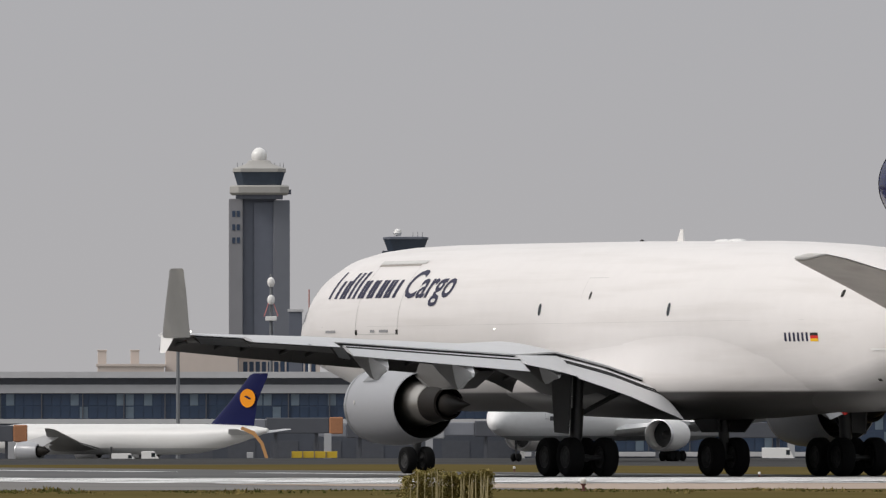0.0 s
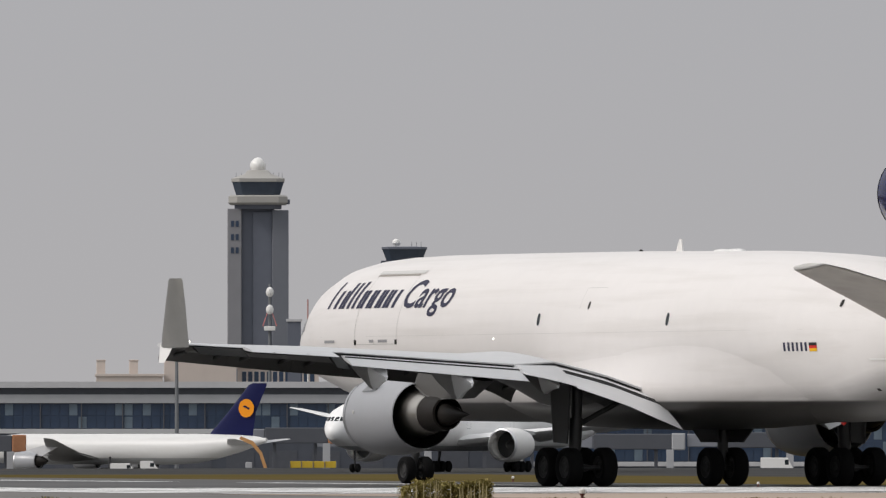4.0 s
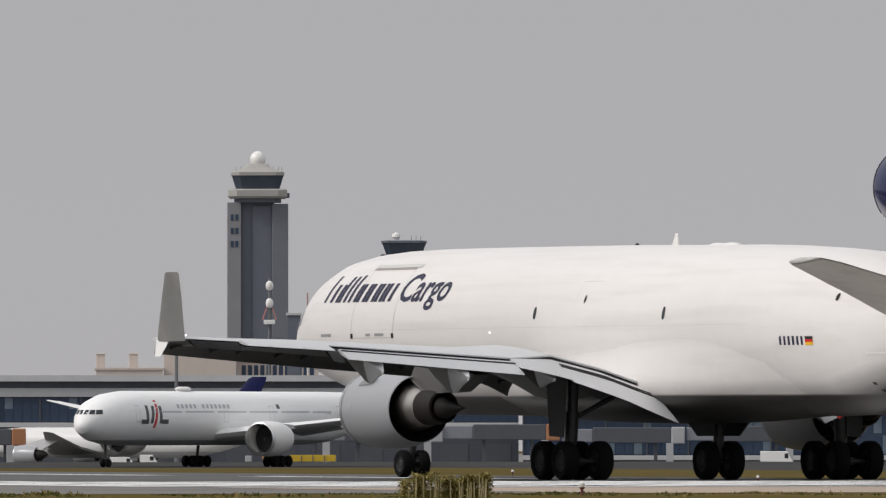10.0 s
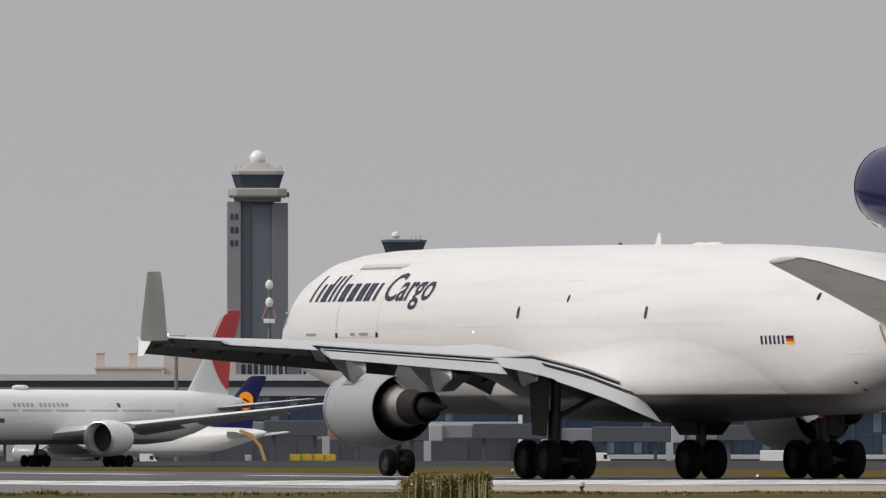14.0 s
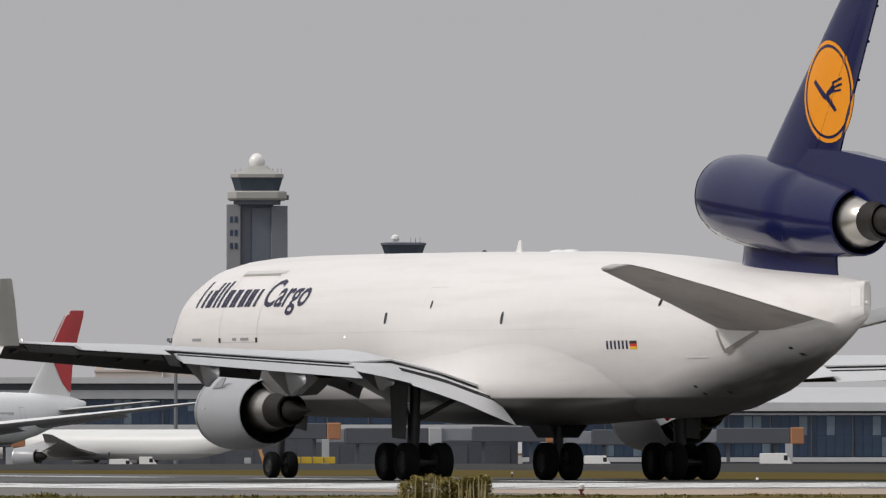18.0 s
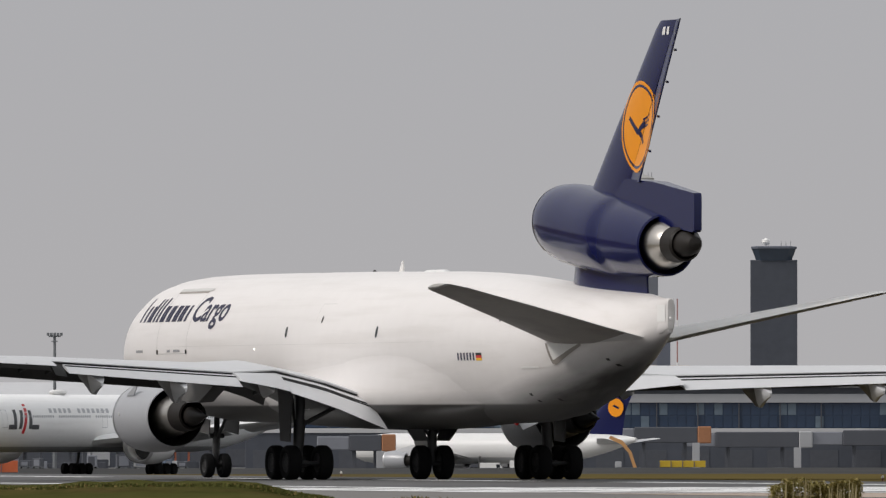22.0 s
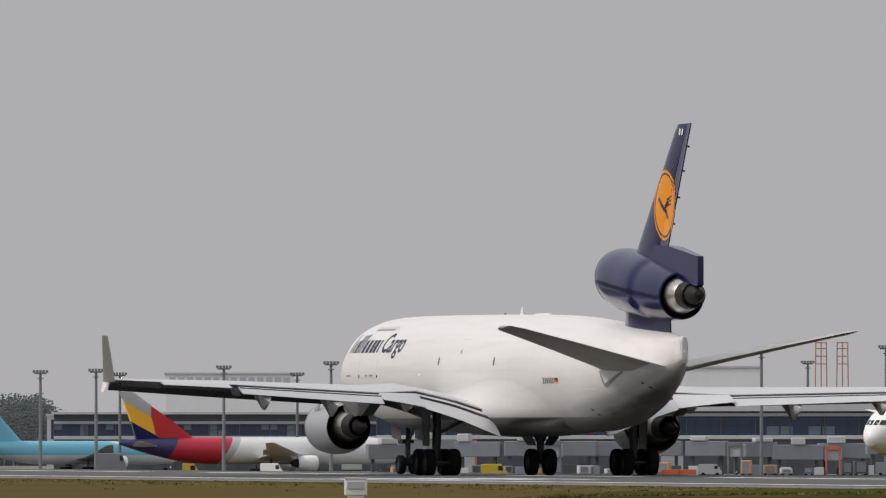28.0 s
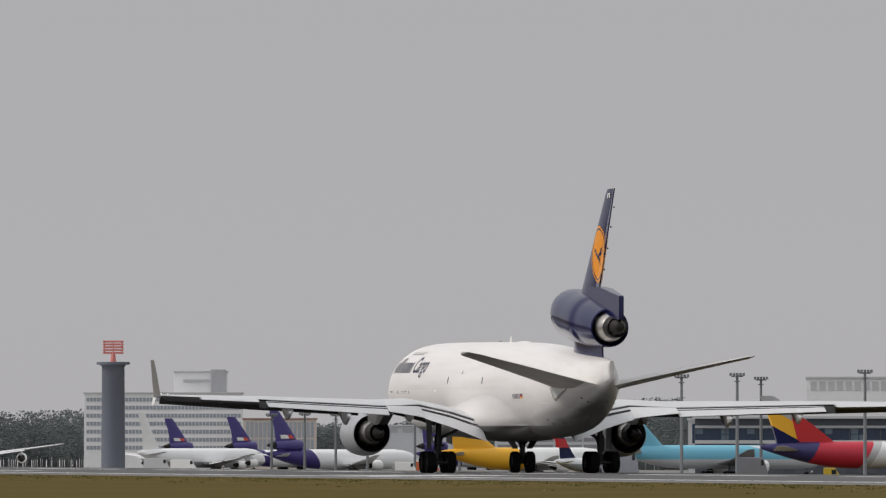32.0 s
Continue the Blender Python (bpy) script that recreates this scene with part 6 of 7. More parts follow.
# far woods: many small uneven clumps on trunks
# leaf green paled to blue-grey: the haze of distance is in the colour
leaf_mat = paint("hazed_far_foliage", (0.125, 0.145, 0.145), 1.0, grain=0.1, scale=0.5, big=0.1)
def woods(spans, seed):
    rnd = random.Random(seed)
    g = Geo()
    for a0, a1, d0, h0, h1, n in spans:
        for i in range(n):
            az, dist = lerp(a0, a1, (i + rnd.random()) / n), d0 + rnd.uniform(-60, 60)
            p = bearing(az, dist)
            ht = lerp(h0, h1, (i + 0.5) / n) * rnd.uniform(0.72, 1.05)
            g.tube((p.x, p.y, p.z - 0.5), (p.x, p.y, p.z + ht * 0.5), 0.3, 0.15, 5)
            for c in range(210):
                f = rnd.random()
                w = ht * 0.34 * math.sin(math.pi * (0.12 + 0.83 * f)) ** 0.8
                cx, cy, cz = p.x + rnd.gauss(0, 0.5) * w, p.y + rnd.gauss(0, 0.5) * w, p.z + ht * (0.2 + 0.78 * f)
                r = rnd.uniform(0.18, 0.5)
                base = len(g.v)
                for dx, dy, dz in ((1, 0, 0), (-1, 0, 0), (0, 1, 0), (0, -1, 0), (0, 0, 1), (0, 0, -1)):
                    k = r * rnd.uniform(0.6, 1.3)
                    g.v.append((cx + dx * k, cy + dy * k, cz + dz * k * 0.8))
                for a, b, c2 in ((0, 2, 4), (2, 1, 4), (1, 3, 4), (3, 0, 4), (2, 0, 5), (1, 2, 5), (3, 1, 5), (0, 3, 5)):
                    g.f.append((base + a, base + b, base + c2))
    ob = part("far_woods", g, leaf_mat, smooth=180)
    return tagged(ob, "far wood along the airfield edge, haze in its colour", "woods", kind="stuff")


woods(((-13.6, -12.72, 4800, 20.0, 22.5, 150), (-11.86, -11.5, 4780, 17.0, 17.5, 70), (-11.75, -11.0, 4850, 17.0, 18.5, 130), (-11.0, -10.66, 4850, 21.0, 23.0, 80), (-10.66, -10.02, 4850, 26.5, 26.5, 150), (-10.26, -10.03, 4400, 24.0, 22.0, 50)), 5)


# ---- apron clutter ----
bridge_pale = paint("pale_blue_grey_cladding", (0.21, 0.22, 0.25), 0.6, grain=0.12, scale=0.5, big=0.1)
cab_brown = paint("orange_brown_cab_paint", (0.36, 0.16, 0.075), 0.6, grain=0.15)


def jet_bridge(az, dist, ln, hgt, orange_end=True, turn=0.0):
    r = thing("jet_bridge", "grey boarding bridge on legs with an orange-brown cab" if orange_end else "grey boarding bridge on legs", "boarding bridge", facing(az, dist, turn), group="boarding bridges")
    block(r, "tunnel", -ln / 2, ln / 2, -1.6, 1.6, hgt - 1.6, hgt + 1.4, bridge_grey, 0.15)
    block(r, "tunnel", -ln / 2 - 6, -ln / 2, -1.3, 1.3, hgt - 1.4, hgt + 1.1, bridge_pale, 0.15)
    block(r, "cab", ln / 2, ln / 2 + 2.6, -1.8, 1.8, hgt - 1.7, hgt + 1.5, cab_brown if orange_end else band_grey, 0.2)
    for x in (-ln * 0.35, ln * 0.3):
        block(r, "leg", x - 0.35, x + 0.35, -0.6, 0.6, -0.4, hgt - 1.6, bridge_grey, 0.05)
    block(r, "bogie", ln * 0.3 - 1.2, ln * 0.3 + 1.2, -1.2, 1.2, 0, 1.1, band_dark, 0.1)
    block(r, "stair", ln / 2 - 1.0, ln / 2 + 0.4, -2.6, -1.7, 0, hgt - 1.6, band_grey, 0.05)
    return r


for az, dist, ln, hgt, oe in ((-1.86, 2420, 12, 7.4, True), (-3.21, 2360, 6, 5.9, True), (-1.45, 2440, 16, 6.5, False), (-0.9, 2440, 14, 6.8, True), (-0.35, 2440, 15, 6.2, False), (0.2, 2440, 14, 6.5, True)):
    jet_bridge(az, dist, ln, hgt, oe)


# crowded stands before the curved-roof terminal
stand_orange = paint("orange_stand_frame", (0.5, 0.15, 0.08), 0.6, grain=0.1)
rnd = random.Random(41)
for i in range(23):
    az, dist, ln, hgt = -8.5 + 0.205 * i, 2850 + rnd.uniform(-12, 25), rnd.uniform(8.5, 12.5), rnd.uniform(5.0, 6.4)
    r = thing("jet_bridge", "pale blue-grey boarding bridge with a white rotunda and equipment below", "boarding bridge", facing(az, dist, rnd.uniform(-12, 12)), group="boarding bridges")
    block(r, "tunnel", -ln / 2, ln / 2, -1.6, 1.6, hgt - 1.7, hgt + 1.7, bridge_pale, 0.15)
    x = rnd.uniform(-ln / 2, ln / 2 - 4.5)
    block(r, "rotunda", x, x + rnd.uniform(2.5, 4.5), -1.9, 1.9, hgt + 1.7, hgt + rnd.uniform(2.6, 3.6), roof_white, 0.2)
    for s0 in (-1, 1):
        block(r, "leg", s0 * ln * 0.36 - 0.35, s0 * ln * 0.36 + 0.35, -0.6, 0.6, -0.3, hgt - 1.7, bridge_grey, 0.05)
    block(r, "bogie", -1.6, 1.6, -1.2, 1.2, 0, rnd.uniform(1.2, 2.6), band_dark, 0.1)
    if i % 2:
        for s0, z0, z1, w in ((-1.5, 0.4, hgt + 1.2, 0.22), (1.5, 0.4, hgt + 1.2, 0.22), (0.0, hgt + 1.0, hgt + 1.4, 1.7)):
            block(r, "cab_frame", ln / 2 + 2.0 + s0 - w, ln / 2 + 2.0 + s0 + w, -1.9, -1.5, z0 - 0.5, z1, stand_orange if i % 4 == 1 else mast_grey, 0.05, "orange frame of the cab" if i % 4 == 1 else "")
        block(r, "cab", ln / 2, ln / 2 + 4.0, -1.5, 1.5, hgt - 1.9, hgt + 1.0, band_grey, 0.2)
    for j in range(2):
        x = rnd.uniform(-ln / 2, ln / 2)
        block(r, "ground_power_unit", x - 1.1, x + 1.1, -3.2, -1.9, -0.05, rnd.uniform(1.4, 2.4), rnd.choice((roof_white, bridge_pale, band_dark)), 0.1)


# rows of loading equipment and containers between the bridges
box_white = paint("scuffed_white_container", (0.5, 0.5, 0.5), 0.6, grain=0.15, scale=1.0, big=0.3, stain=(0.2, 0.2, 0.2), stain_amount=0.5)
box_blue = paint("faded_blue_container", (0.1, 0.14, 0.2), 0.6, grain=0.15, scale=1.0, big=0.3)
box_tan = paint("ochre_loader_paint", (0.5, 0.3, 0.1), 0.6, grain=0.15, scale=1.0)
rnd = random.Random(77)
for i in range(44):
    mat, tone = rnd.choice(((box_white, "scuffed white"), (box_white, "scuffed white"), (band_dark, "dark grey"), (band_dark, "dark grey"), (box_blue, "faded blue"), (bridge_pale, "pale grey"), (box_tan, "ochre yellow")))
    w, h, d = rnd.uniform(1.4, 3.4), rnd.uniform(1.5, 3.4), rnd.uniform(1.5, 2.4)
    r = thing("cargo_container", tone + " cargo container on a low dolly", "container", facing(-8.5 + i * 0.107 + rnd.uniform(-0.04, 0.04), rnd.uniform(2770, 2825), rnd.uniform(-20, 20)), group="cargo containers")
    block(r, "body", -w / 2, w / 2, -d / 2, d / 2, 0.55, h, mat, 0.12)
    block(r, "door", -w * 0.36, w * 0.3, -d / 2 - 0.05, -d / 2 + 0.02, 0.75, h - 0.3, bridge_pale if mat is not bridge_pale else band_dark, 0.02)
    block(r, "dolly", -w / 2 - 0.2, w / 2 + 0.2, -d / 2, d / 2, 0.3, 0.55, mast_grey, 0.04)
    for x in (-w * 0.36, w * 0.36):
        g = Geo()
        g.revolve([(-d / 2, 0.1), (-d / 2, 0.26), (d / 2, 0.26), (d / 2, 0.1)], at=(x, 0, 0.26), axis="y", n=10, cap0=True, cap1=True)
        part("wheel", g, rubber, r)


def van(az, dist, ln, hgt, mat, label, turn=0.0, name="service_van"):
    r = thing(name, label, "vehicle", facing(az, dist, turn), group="apron vehicles")
    g = Geo()
    prof = [(-ln / 2, 0.45), (ln / 2, 0.45), (ln / 2, 1.1), (ln / 2 - 0.5, hgt * 0.62), (ln / 2 - 1.1, hgt), (-ln / 2 + 0.1, hgt), (-ln / 2, hgt - 0.15)]
    g.loft([[(x, y, z if abs(y) < 0.95 else lerp(0.9, z, 0.97)) for x, z in prof] for y in (-1.0, -0.9, 0.9, 1.0)])
    part("body", g, mat, r)
    block(r, "windscreen", ln / 2 - 1.6, ln / 2 - 0.9, -1.03, -0.98, hgt * 0.6, hgt * 0.88, glass_dark, 0.02)
    for x in (-ln * 0.3, ln * 0.3):
        for y in (-0.9, 0.9):
            g = Geo()
            g.revolve([(-0.13, 0.2), (-0.13, 0.42), (0.13, 0.42), (0.13, 0.2)], at=(x, y, 0.42), axis="y", n=12, cap0=True, cap1=True)
            part("wheel", g, rubber, r)
    return r


for az, dist, ln, hgt, mt, lb in ((-2.64, 2300, 4.6, 2.2, white_plain, "white service van under the parked airliner"), (-2.52, 2310, 3.4, 2.6, white_plain, "white high-sided service van"), (-9.38, 1880, 2.8, 2.4, vehicle_yellow, "yellow baggage tractor on the grass edge"), (-8.018, 1950, 4.2, 2.5, vehicle_yellow, "yellow tug on the taxiway edge"), (-9.02, 2500, 4.6, 2.8, white_plain, "white catering van by the striped tail"), (-6.25, 2700, 5.5, 3.0, bridge_pale, "pale grey catering truck on the apron"), (-7.05, 2720, 5.0, 2.6, band_grey, "light grey service van on the apron"), (-5.0, 2700, 5.5, 3.0, band_grey, "grey service truck on the apron"), (-11.3, 3560, 6.0, 3.4, white_plain, "white cargo truck by the purple tails"), (-11.2, 3300, 6.0, 3.3, orange_red, "orange cargo loader by the purple tails"), (-12.42, 3480, 7.0, 3.6, roof_white, "pale covered cargo dolly train"), (-12.3, 3490, 7.0, 3.2, white_plain, "white covered cargo dolly train"), (-0.5, 2300, 5.0, 2.8, white_plain, "white service van on the apron"), (0.3, 2310, 6.0, 3.2, white_plain, "white catering truck on the apron"), (-9.74, 2950, 7.0, 4.6, bridge_pale, "grey cargo truck on the apron"), (-10.335, 2900, 8.5, 6.2, bridge_pale, "grey scissor-lift truck on the apron")):
    van(az, dist, ln, hgt, mt, lb)

for az, dist, w, hh, mt, lb, nm in ((-4.885, 1450, 5.8, 1.45, orange_red, "orange-red slatted barrier at the taxiway edge", "barrier"), (-7.19, 1650, 4.4, 0.8, orange_red, "low orange-red taxiway edge barrier", "barrier"), (-7.25, 1660, 2.0, 0.6, orange_red, "low orange-red taxiway edge barrier", "barrier"), (-1.785, 1700, 6.2, 1.0, vehicle_yellow, "long yellow taxiway sign board", "sign_board")):
    r = thing(nm, lb, "barrier" if nm == "barrier" else "sign", facing(az, dist), group=nm + "s")
    n = max(2, int(w / 1.5))
    for i in range(n):
        block(r, "panel", -w / 2 + w * i / n + 0.04, -w / 2 + w * (i + 1) / n - 0.04, -0.2, 0.2, 0.12, hh, mt, 0.03)
    for i in range(n + 1):
        block(r, "post", -w / 2 + w * i / n - 0.05, -w / 2 + w * i / n + 0.05, -0.3, 0.3, -0.1, hh * 0.9, mast_grey, 0.02)


# belt loader with its orange boom raised to the parked tail
belt_orange = paint("orange_boom_paint", (0.55, 0.29, 0.11), 0.5, grain=0.1)
bl = thing("belt_loader", "apron belt loader with a raised orange boom", "vehicle", facing(-2.03, 2325), group="apron vehicles")
g = Geo()
g.slab([(-3.6, 6.6), (-3.2, 7.1), (-1.0, 6.2), (0.6, 4.2), (1.6, 1.2), (1.0, 1.1), (0.1, 3.9), (-1.3, 5.5)], "y", -0.6, 0.6)
part("boom", g, belt_orange, bl, "bent orange boom")
block(bl, "chassis", -2.4, 2.4, -1.0, 1.0, 0.5, 1.3, band_dark, 0.1)
block(bl, "cab", -2.4, -1.2, -0.9, 0.9, 1.3, 2.4, band_grey, 0.1)
for x in (-1.6, 1.6):
    for y in (-0.9, 0.9):
        g = Geo()
        g.revolve([(-0.15, 0.2), (-0.15, 0.45), (0.15, 0.45), (0.15, 0.2)], at=(x, y, 0.45), axis="y", n=12, cap0=True, cap1=True)
        part("wheel", g, rubber, bl)


# ---- the near grass: dry bush, marker sign, runway lamps, tufts ----
bank_mat = ground_paint("rough_green_turf", (0.06, 0.06, 0.019), (0.1, 0.075, 0.03), scale=0.3, fine=2.0)
straw = paint("dry_straw_grass", (0.2, 0.155, 0.06), 0.95, grain=0.3, scale=4.0, big=1.0, gloss=0.05)
green = paint("green_grass_blades", (0.085, 0.088, 0.026), 0.95, grain=0.3, scale=4.0, big=1.0, gloss=0.05)
sign_white = paint("weathered_white_sign_paint", (0.78, 0.77, 0.74), 0.6, grain=0.1, scale=3.0)


def blades(g, cx, cy, z, n, spread, height, rnd, lean=0.35, width=0.02, low=0.55):
    """Tapered grass blades, each a bent strip of two quads."""
    for _ in range(n):
        a, d = rnd.uniform(0, 2 * math.pi), spread * math.sqrt(rnd.random())
        x, y = cx + d * math.cos(a), cy + d * math.sin(a)
        h = height * rnd.uniform(low, 1.0) * (1 - 0.35 * (d / spread) ** 2)
        b, l = rnd.uniform(0, 2 * math.pi), lean * h * rnd.random()
        w = width * rnd.uniform(0.6, 1.4)
        px, py = -math.sin(b) * w, math.cos(b) * w
        base = len(g.v)
        for f, k in ((0.0, 1.0), (0.55, 0.8), (1.0, 0.1)):
            ox, oy = l * f * f * math.cos(b), l * f * f * math.sin(b)
            g.v.append((x + ox + px * k, y + oy + py * k, z + h * f))
            g.v.append((x + ox - px * k, y + oy - py * k, z + h * f))
        g.f.append((base, base + 1, base + 3, base + 2))
        g.f.append((base + 2, base + 3, base + 5, base + 4))


# a lumpy clump of dry, leafy growth beside the runway
p = bearing(-1.19, 200)
bush = thing("dry_grass_clump", "broad clump of dry yellow-green growth by the runway", "bush", pose(p.x, p.y, p.z, 0, 0, 1.19))
rnd = random.Random(11)
pale_straw = paint("bleached_straw", (0.45, 0.38, 0.21), 0.95, grain=0.3, scale=4.0, big=1.0, gloss=0.05)
olive = paint("olive_leaf", (0.25, 0.215, 0.075), 0.9, grain=0.3, scale=9.0, big=3.0, gloss=0.1)
ochre = paint("ochre_dry_leaf", (0.36, 0.29, 0.12), 0.9, grain=0.3, scale=9.0, big=3.0, gloss=0.1)
LUMPS = [(rnd.uniform(-0.7, 0.7), rnd.uniform(-0.25, 0.2), rnd.uniform(0.02, 0.06)) for _ in range(130)]


def clump_top(x):
    return 1.1 * (1 - 0.08 * abs(x / 0.75) ** 8) + 0.035 * math.sin(7 * x + 3.4) + 0.025 * math.sin(23 * x)


for name, mat, n in (("olive_foliage", olive, 15000), ("ochre_foliage", ochre, 7000)):
    g = Geo()
    for i in range(n):
        lx, ly, lr = rnd.choice(LUMPS)
        x = lx + rnd.gauss(0, lr)
        y = ly + rnd.gauss(0, lr * 0.7) - 0.05
        if abs(x) > 0.76:
            continue
        z = clump_top(lx) * (1 - rnd.random() ** 1.7) * rnd.uniform(0.93, 1.0)
        a, e, r = rnd.uniform(0, 6.28), rnd.uniform(-0.9, 0.9), rnd.uniform(0.012, 0.03)
        dx, dy, dz = math.cos(a) * math.cos(e) * r, math.sin(a) * math.cos(e) * r, math.sin(e) * r
        px, py = -math.sin(a) * r * 0.5, math.cos(a) * r * 0.5
        base = len(g.v)
        g.v += [(x - dx, y - dy, z - dz), (x + px, y + py, z + 0.3 * r), (x + dx, y + dy, z + dz), (x - px, y - py, z + 0.3 * r)]
        g.f.append((base, base + 1, base + 2, base + 3))
    part(name, g, mat, bush, smooth=0)
g = Geo()
for i in range(30):
    x = rnd.choice((-0.5, -0.17, -0.08, 0.03, 0.22, 0.31, 0.44, 0.52, 0.6)) + rnd.gauss(0, 0.05)
    y, w, lean = rnd.uniform(-0.42, -0.34), rnd.uniform(0.004, 0.009), rnd.gauss(0, 0.03)
    zt = clump_top(x) * rnd.uniform(0.86, 1.02)
    g.loft([[(x + lean * f - w * k, y, zt * f - 0.02), (x + lean * f, y - 0.006, zt * f - 0.02), (x + lean * f + w * k, y, zt * f - 0.02)] for f, k in ((0.0, 1.0), (0.6, 1.0), (0.93, 0.8), (1.0, 0.3))], False, False)
part("straw_growth", g, pale_straw, bush, "pale dry stalks", smooth=0)
g = Geo()
g.loft([[(0.62 * f * math.cos(a), 0.16 * f * math.sin(a), z) for a in [2 * math.pi * j / 20 for j in range(20)]] for z, f in ((-0.02, 1.0), (0.5, 1.0), (0.75, 0.95), (0.86, 0.8))])
part("thatch", g, olive, bush, "dense growth inside the clump", smooth=0)

# white marker box
p = bearing(-8.643, 300)
ms = thing("marker_sign", "small white box sign with a grey face in the grass", "sign", facing(-8.643, 300))
block(ms, "stand", -0.2, 0.2, -0.12, 0.12, -0.1, 0.55, sign_white, 0.02)
block(ms, "cabinet", -0.27, 0.27, -0.16, 0.16, 0.52, 0.92, sign_white, 0.03)
block(ms, "face", -0.2, 0.2, -0.19, -0.155, 0.68, 0.86, soft_grey, 0.01)
block(ms, "lid", -0.29, 0.29, -0.18, 0.18, 0.92, 0.945, sign_white, 0.01)

# runway edge lamps
lamp_red = paint("dull_red_lamp_stem", (0.12, 0.03, 0.025), 0.6, grain=0.1)
lamp_thing = None
for s0, u0, k in [(-90.0, -41.8, 1.0), (-11.0, -1.7, 0.55)] + [(-20 + 60 * i, 10.5, 0.6) for i in range(14)]:
    q = run(s0, u0)
    m = pose(q.x, q.y, land(q.x, q.y) + 0.01) @ Matrix.Diagonal((k, k, k, 1))
    if lamp_thing is None:
        lamp_thing = thing("runway_edge_lamp", "small raised runway lamp with a white globe on a dark stem", "lamp", m, group="runway edge lamps")
        g = Geo()
        g.revolve([(0, 0.08), (0.02, 0.08), (0.03, 0.04), (0.14, 0.04), (0.16, 0.07), (0.2, 0.08)], axis="z", n=12, cap0=True, cap1=True)
        part("base", g, lamp_red, lamp_thing, "dark red stem")
        g = Geo()
        g.revolve([(0.2, 0.07), (0.25, 0.09), (0.31, 0.085), (0.35, 0.05), (0.36, 0.01)], axis="z", n=12, cap0=True, cap1=True)
        part("globe", g, sign_white, lamp_thing, "white globe")
    else:
        copy_thing(lamp_thing, m)

# uneven grass before the threshold and along the shoulder
rnd = random.Random(23)
for name, mat, n, label in (("grass_green", green, 2600, "green grass tufts before the runway"), ("grass_dry", straw, 2200, "dry grass tufts before the runway")):
    g = Geo()
    for i in range(n):
        if i % 3:
            q = run(-83.0 - abs(rnd.gauss(0, 7.0)), rnd.uniform(-90, 12))
            if noise.noise((q.x * 0.35, q.y * 0.12, 3.0)) < -0.08 or rnd.random() < 0.25:
                continue
            hh = rnd.uniform(0.05, 0.14) * (0.5 + 0.9 * abs(noise.noise((q.x * 0.6, q.y * 0.2, 7.0))) * 2)
        else:
            q = run(rnd.uniform(-20, 420), -39.0 - abs(rnd.gauss(0, 9.0)))
            hh = rnd.uniform(0.04, 0.1)
        blades(g, q.x, q.y, -0.01, 7, 0.35, hh, rnd, 0.8, 0.035)
    tagged(part(name, g, mat, smooth=0), label, "grass", kind="stuff")


# a low bank of rough grass between the stand and the runway: bearing, height of its crest
BANK = [(-8.2, 0.3), (-7.6, 0.5), (-6.4, 0.6), (-5.4, 0.54), (-4.65, 0.54), (-4.5, 0.62), (-3.85, 0.64), (-3.7, 0.6), (-3.55, 0.36), (-3.42, 0.28), (-3.3, 0.05)]
rnd = random.Random(37)
g = Geo()
rows = []
for i in range(161):
    az = lerp(-8.2, -3.3, i / 160)
    crest = curve(az, BANK) * (1 + 0.1 * noise.noise((az * 6.0, 0, 5.0)))
    rows.append([bearing(az, d, crest * k - 0.02) for d, k in ((318, 0.0), (323, 0.45), (327, 0.85), (330, 1.0), (334, 0.85), (339, 0.45), (346, 0.0))])
g.loft(rows, False, False, closed=False)
bank = tagged(part("grass_bank", g, bank_mat, smooth=60.0), "low bank of rough green and brown grass", "ground", kind="structure")
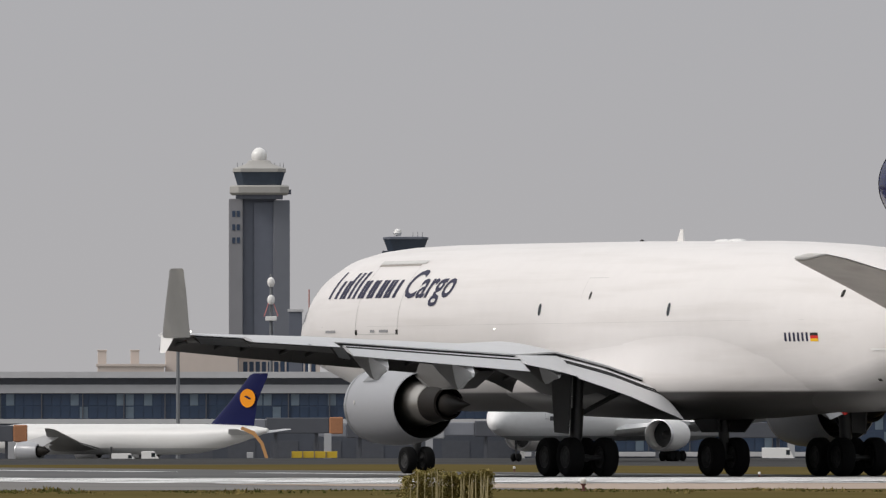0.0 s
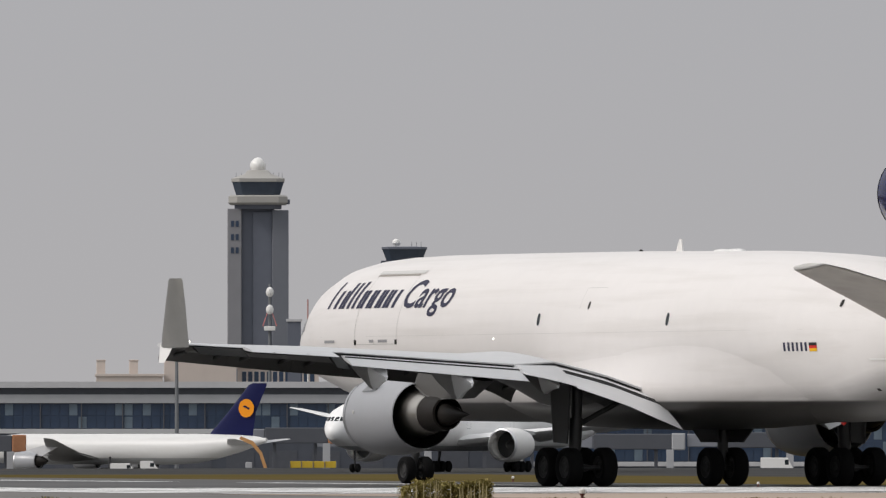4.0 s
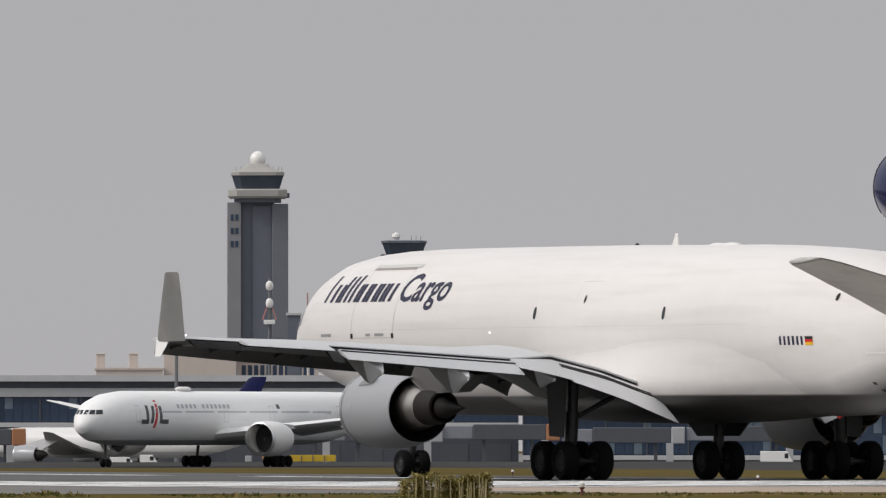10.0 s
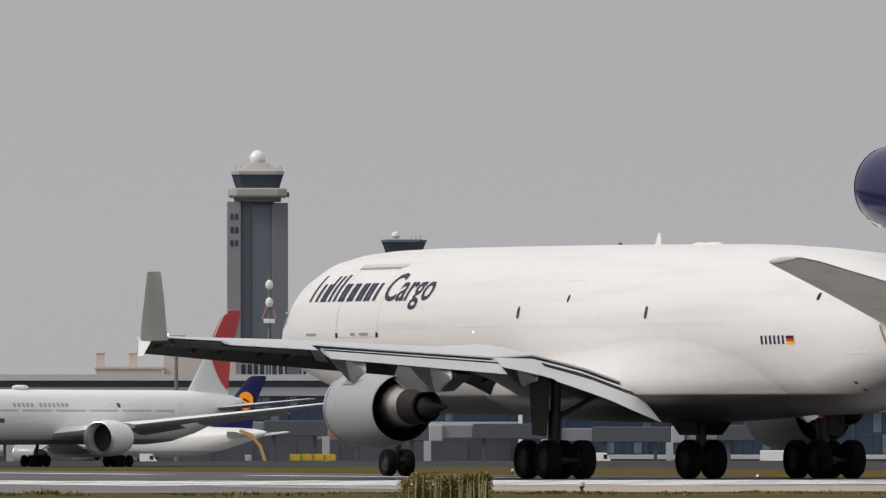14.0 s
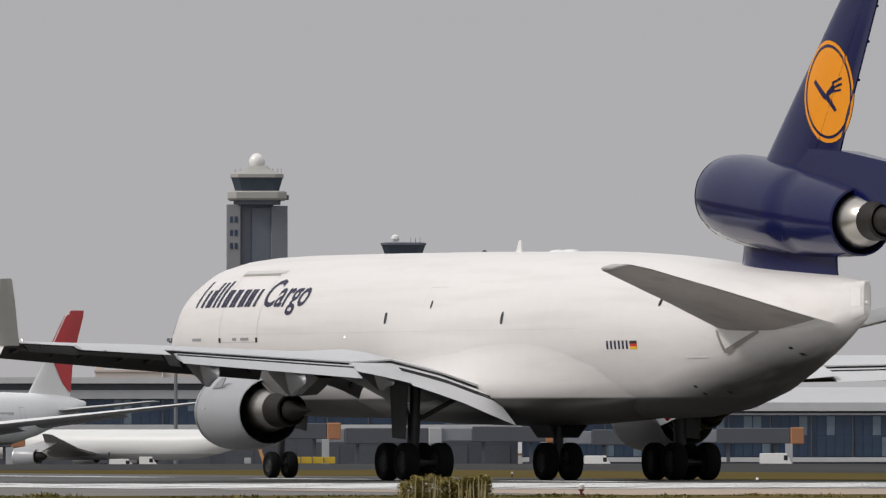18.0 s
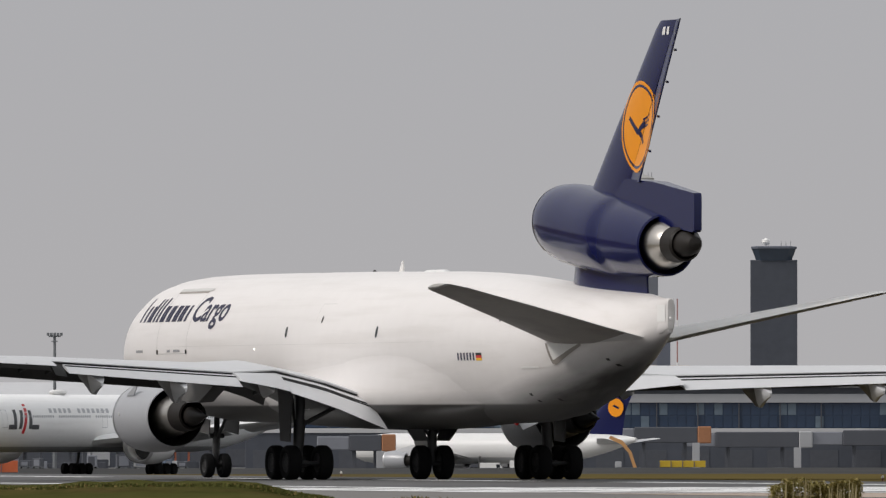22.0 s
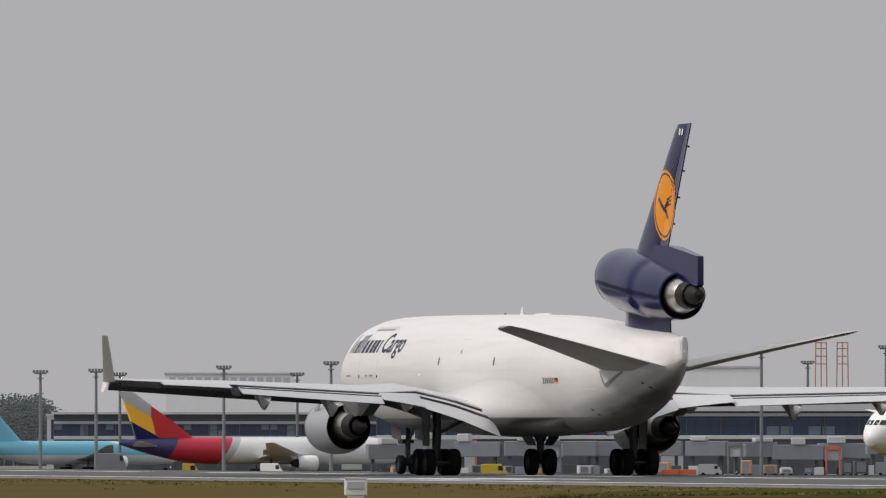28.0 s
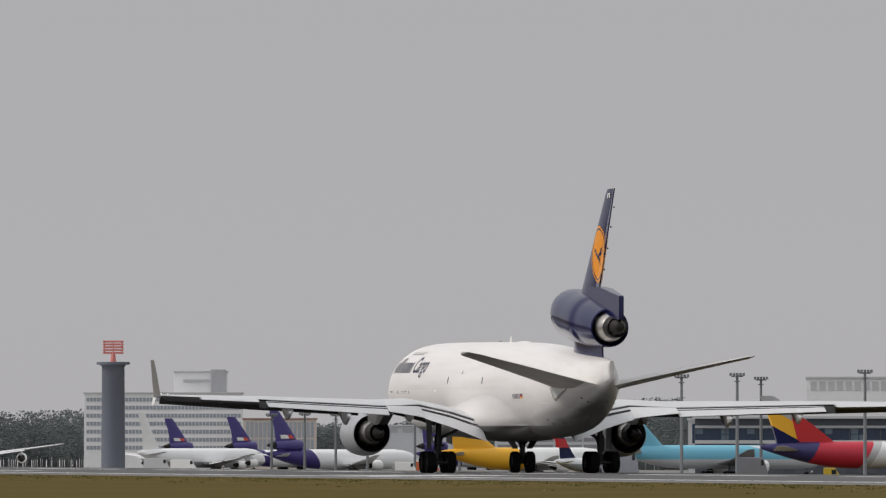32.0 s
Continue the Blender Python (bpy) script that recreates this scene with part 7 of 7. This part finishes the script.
for name, mat, n, label in (("bank_grass", green, 5200, "green grass on the low bank"), ("bank_straw", straw, 900, "dry grass on the low bank")):
    g = Geo()
    for i in range(n):
        az = rnd.uniform(-8.1, -3.35)
        lush = 1.0 if az > -4.65 else 0.45
        if name == "bank_grass" and rnd.random() > lush:
            continue
        q = bearing(az, rnd.uniform(324, 331), 0.0)
        blades(g, q.x, q.y, curve(az, BANK) * 0.8 - 0.02, 5, 0.3, rnd.uniform(0.05, 0.12) * lerp(0.7, 1.0, lush) * min(1.0, curve(az, BANK) / 0.4), rnd, 0.7, 0.03)
    tagged(part(name, g, mat, smooth=0), label, "grass", kind="stuff")


# ---- what moves ----
TWIN = [(0.0, -87.0), (5.5, -33.5), (7, -19.0), (9, 0.0), (11, 18.4), (13, 36.4), (14.5, 49.9), (16.5, 68.0), (19, 89.2), (20, 97.8), (22, 114.8), (23, 123.5), (25, 140.6), (32, 199.0)]


RUDDER = [(0.0, 0), (17.5, 0), (18.0, 1), (19.0, 0), (19.5, 5), (20.0, 2), (20.5, 1), (21.0, 8), (21.5, 16), (22.0, 18), (22.5, 1), (23.0, 0), (23.5, 7), (24.0, 18), (24.5, 14), (25.0, 10), (25.5, 6), (27.5, 8), (28.5, 10), (30.0, 12), (31.0, 13), (32.0, 12)]


def rolled():
    """Metres that the cargo jet has rolled, row by row."""
    out, d = [(JET[0][0], 0.0)], 0.0
    for a, b in zip(JET, JET[1:]):
        d += max(0.0, (b[1] - a[1]) * math.cos(radians(b[3])) + (b[2] - a[2]) * math.sin(radians(b[3])))
        out.append((b[0], d))
    return out


def motions():
    walk(jet, [(t, pose(x, y, 0, 0, 0, turn)) for t, x, y, turn in JET])
    way = Vector((math.cos(radians(242.09)), math.sin(radians(242.09)), 0))
    start = Vector((-50.25, 1478.9, -2.66))
    walk(twin, [(t, pose(*(start + way * s), 0, 0, 242.09)) for t, s in TWIN])
    walk(jet_rudder, [(t, Matrix.Translation(RUDDER_FOOT) @ Matrix.Rotation(-radians(a), 4, RUDDER_AXIS)) for t, a in RUDDER])
    # the wheels roll with the jet; past 80 degrees a step they cannot be told to turn faster
    track = rolled()
    times = [0.0, 8.0] + [8.0 + i / 30 * 3 for i in range(1, 61)] + [14.0 + i / 30 for i in range(1, 541)]
    for ob, x, y, r in ROLL:
        rows, angle, last = [], 0.0, 0.0
        for t in times:
            d = curve(t, track)
            angle += min(80.0, math.degrees((d - last) / r))
            last = d
            rows.append((t, Matrix.Translation((x, y, r)) @ Matrix.Rotation(radians(angle), 4, "Y")))
        walk(ob, rows)


motions()
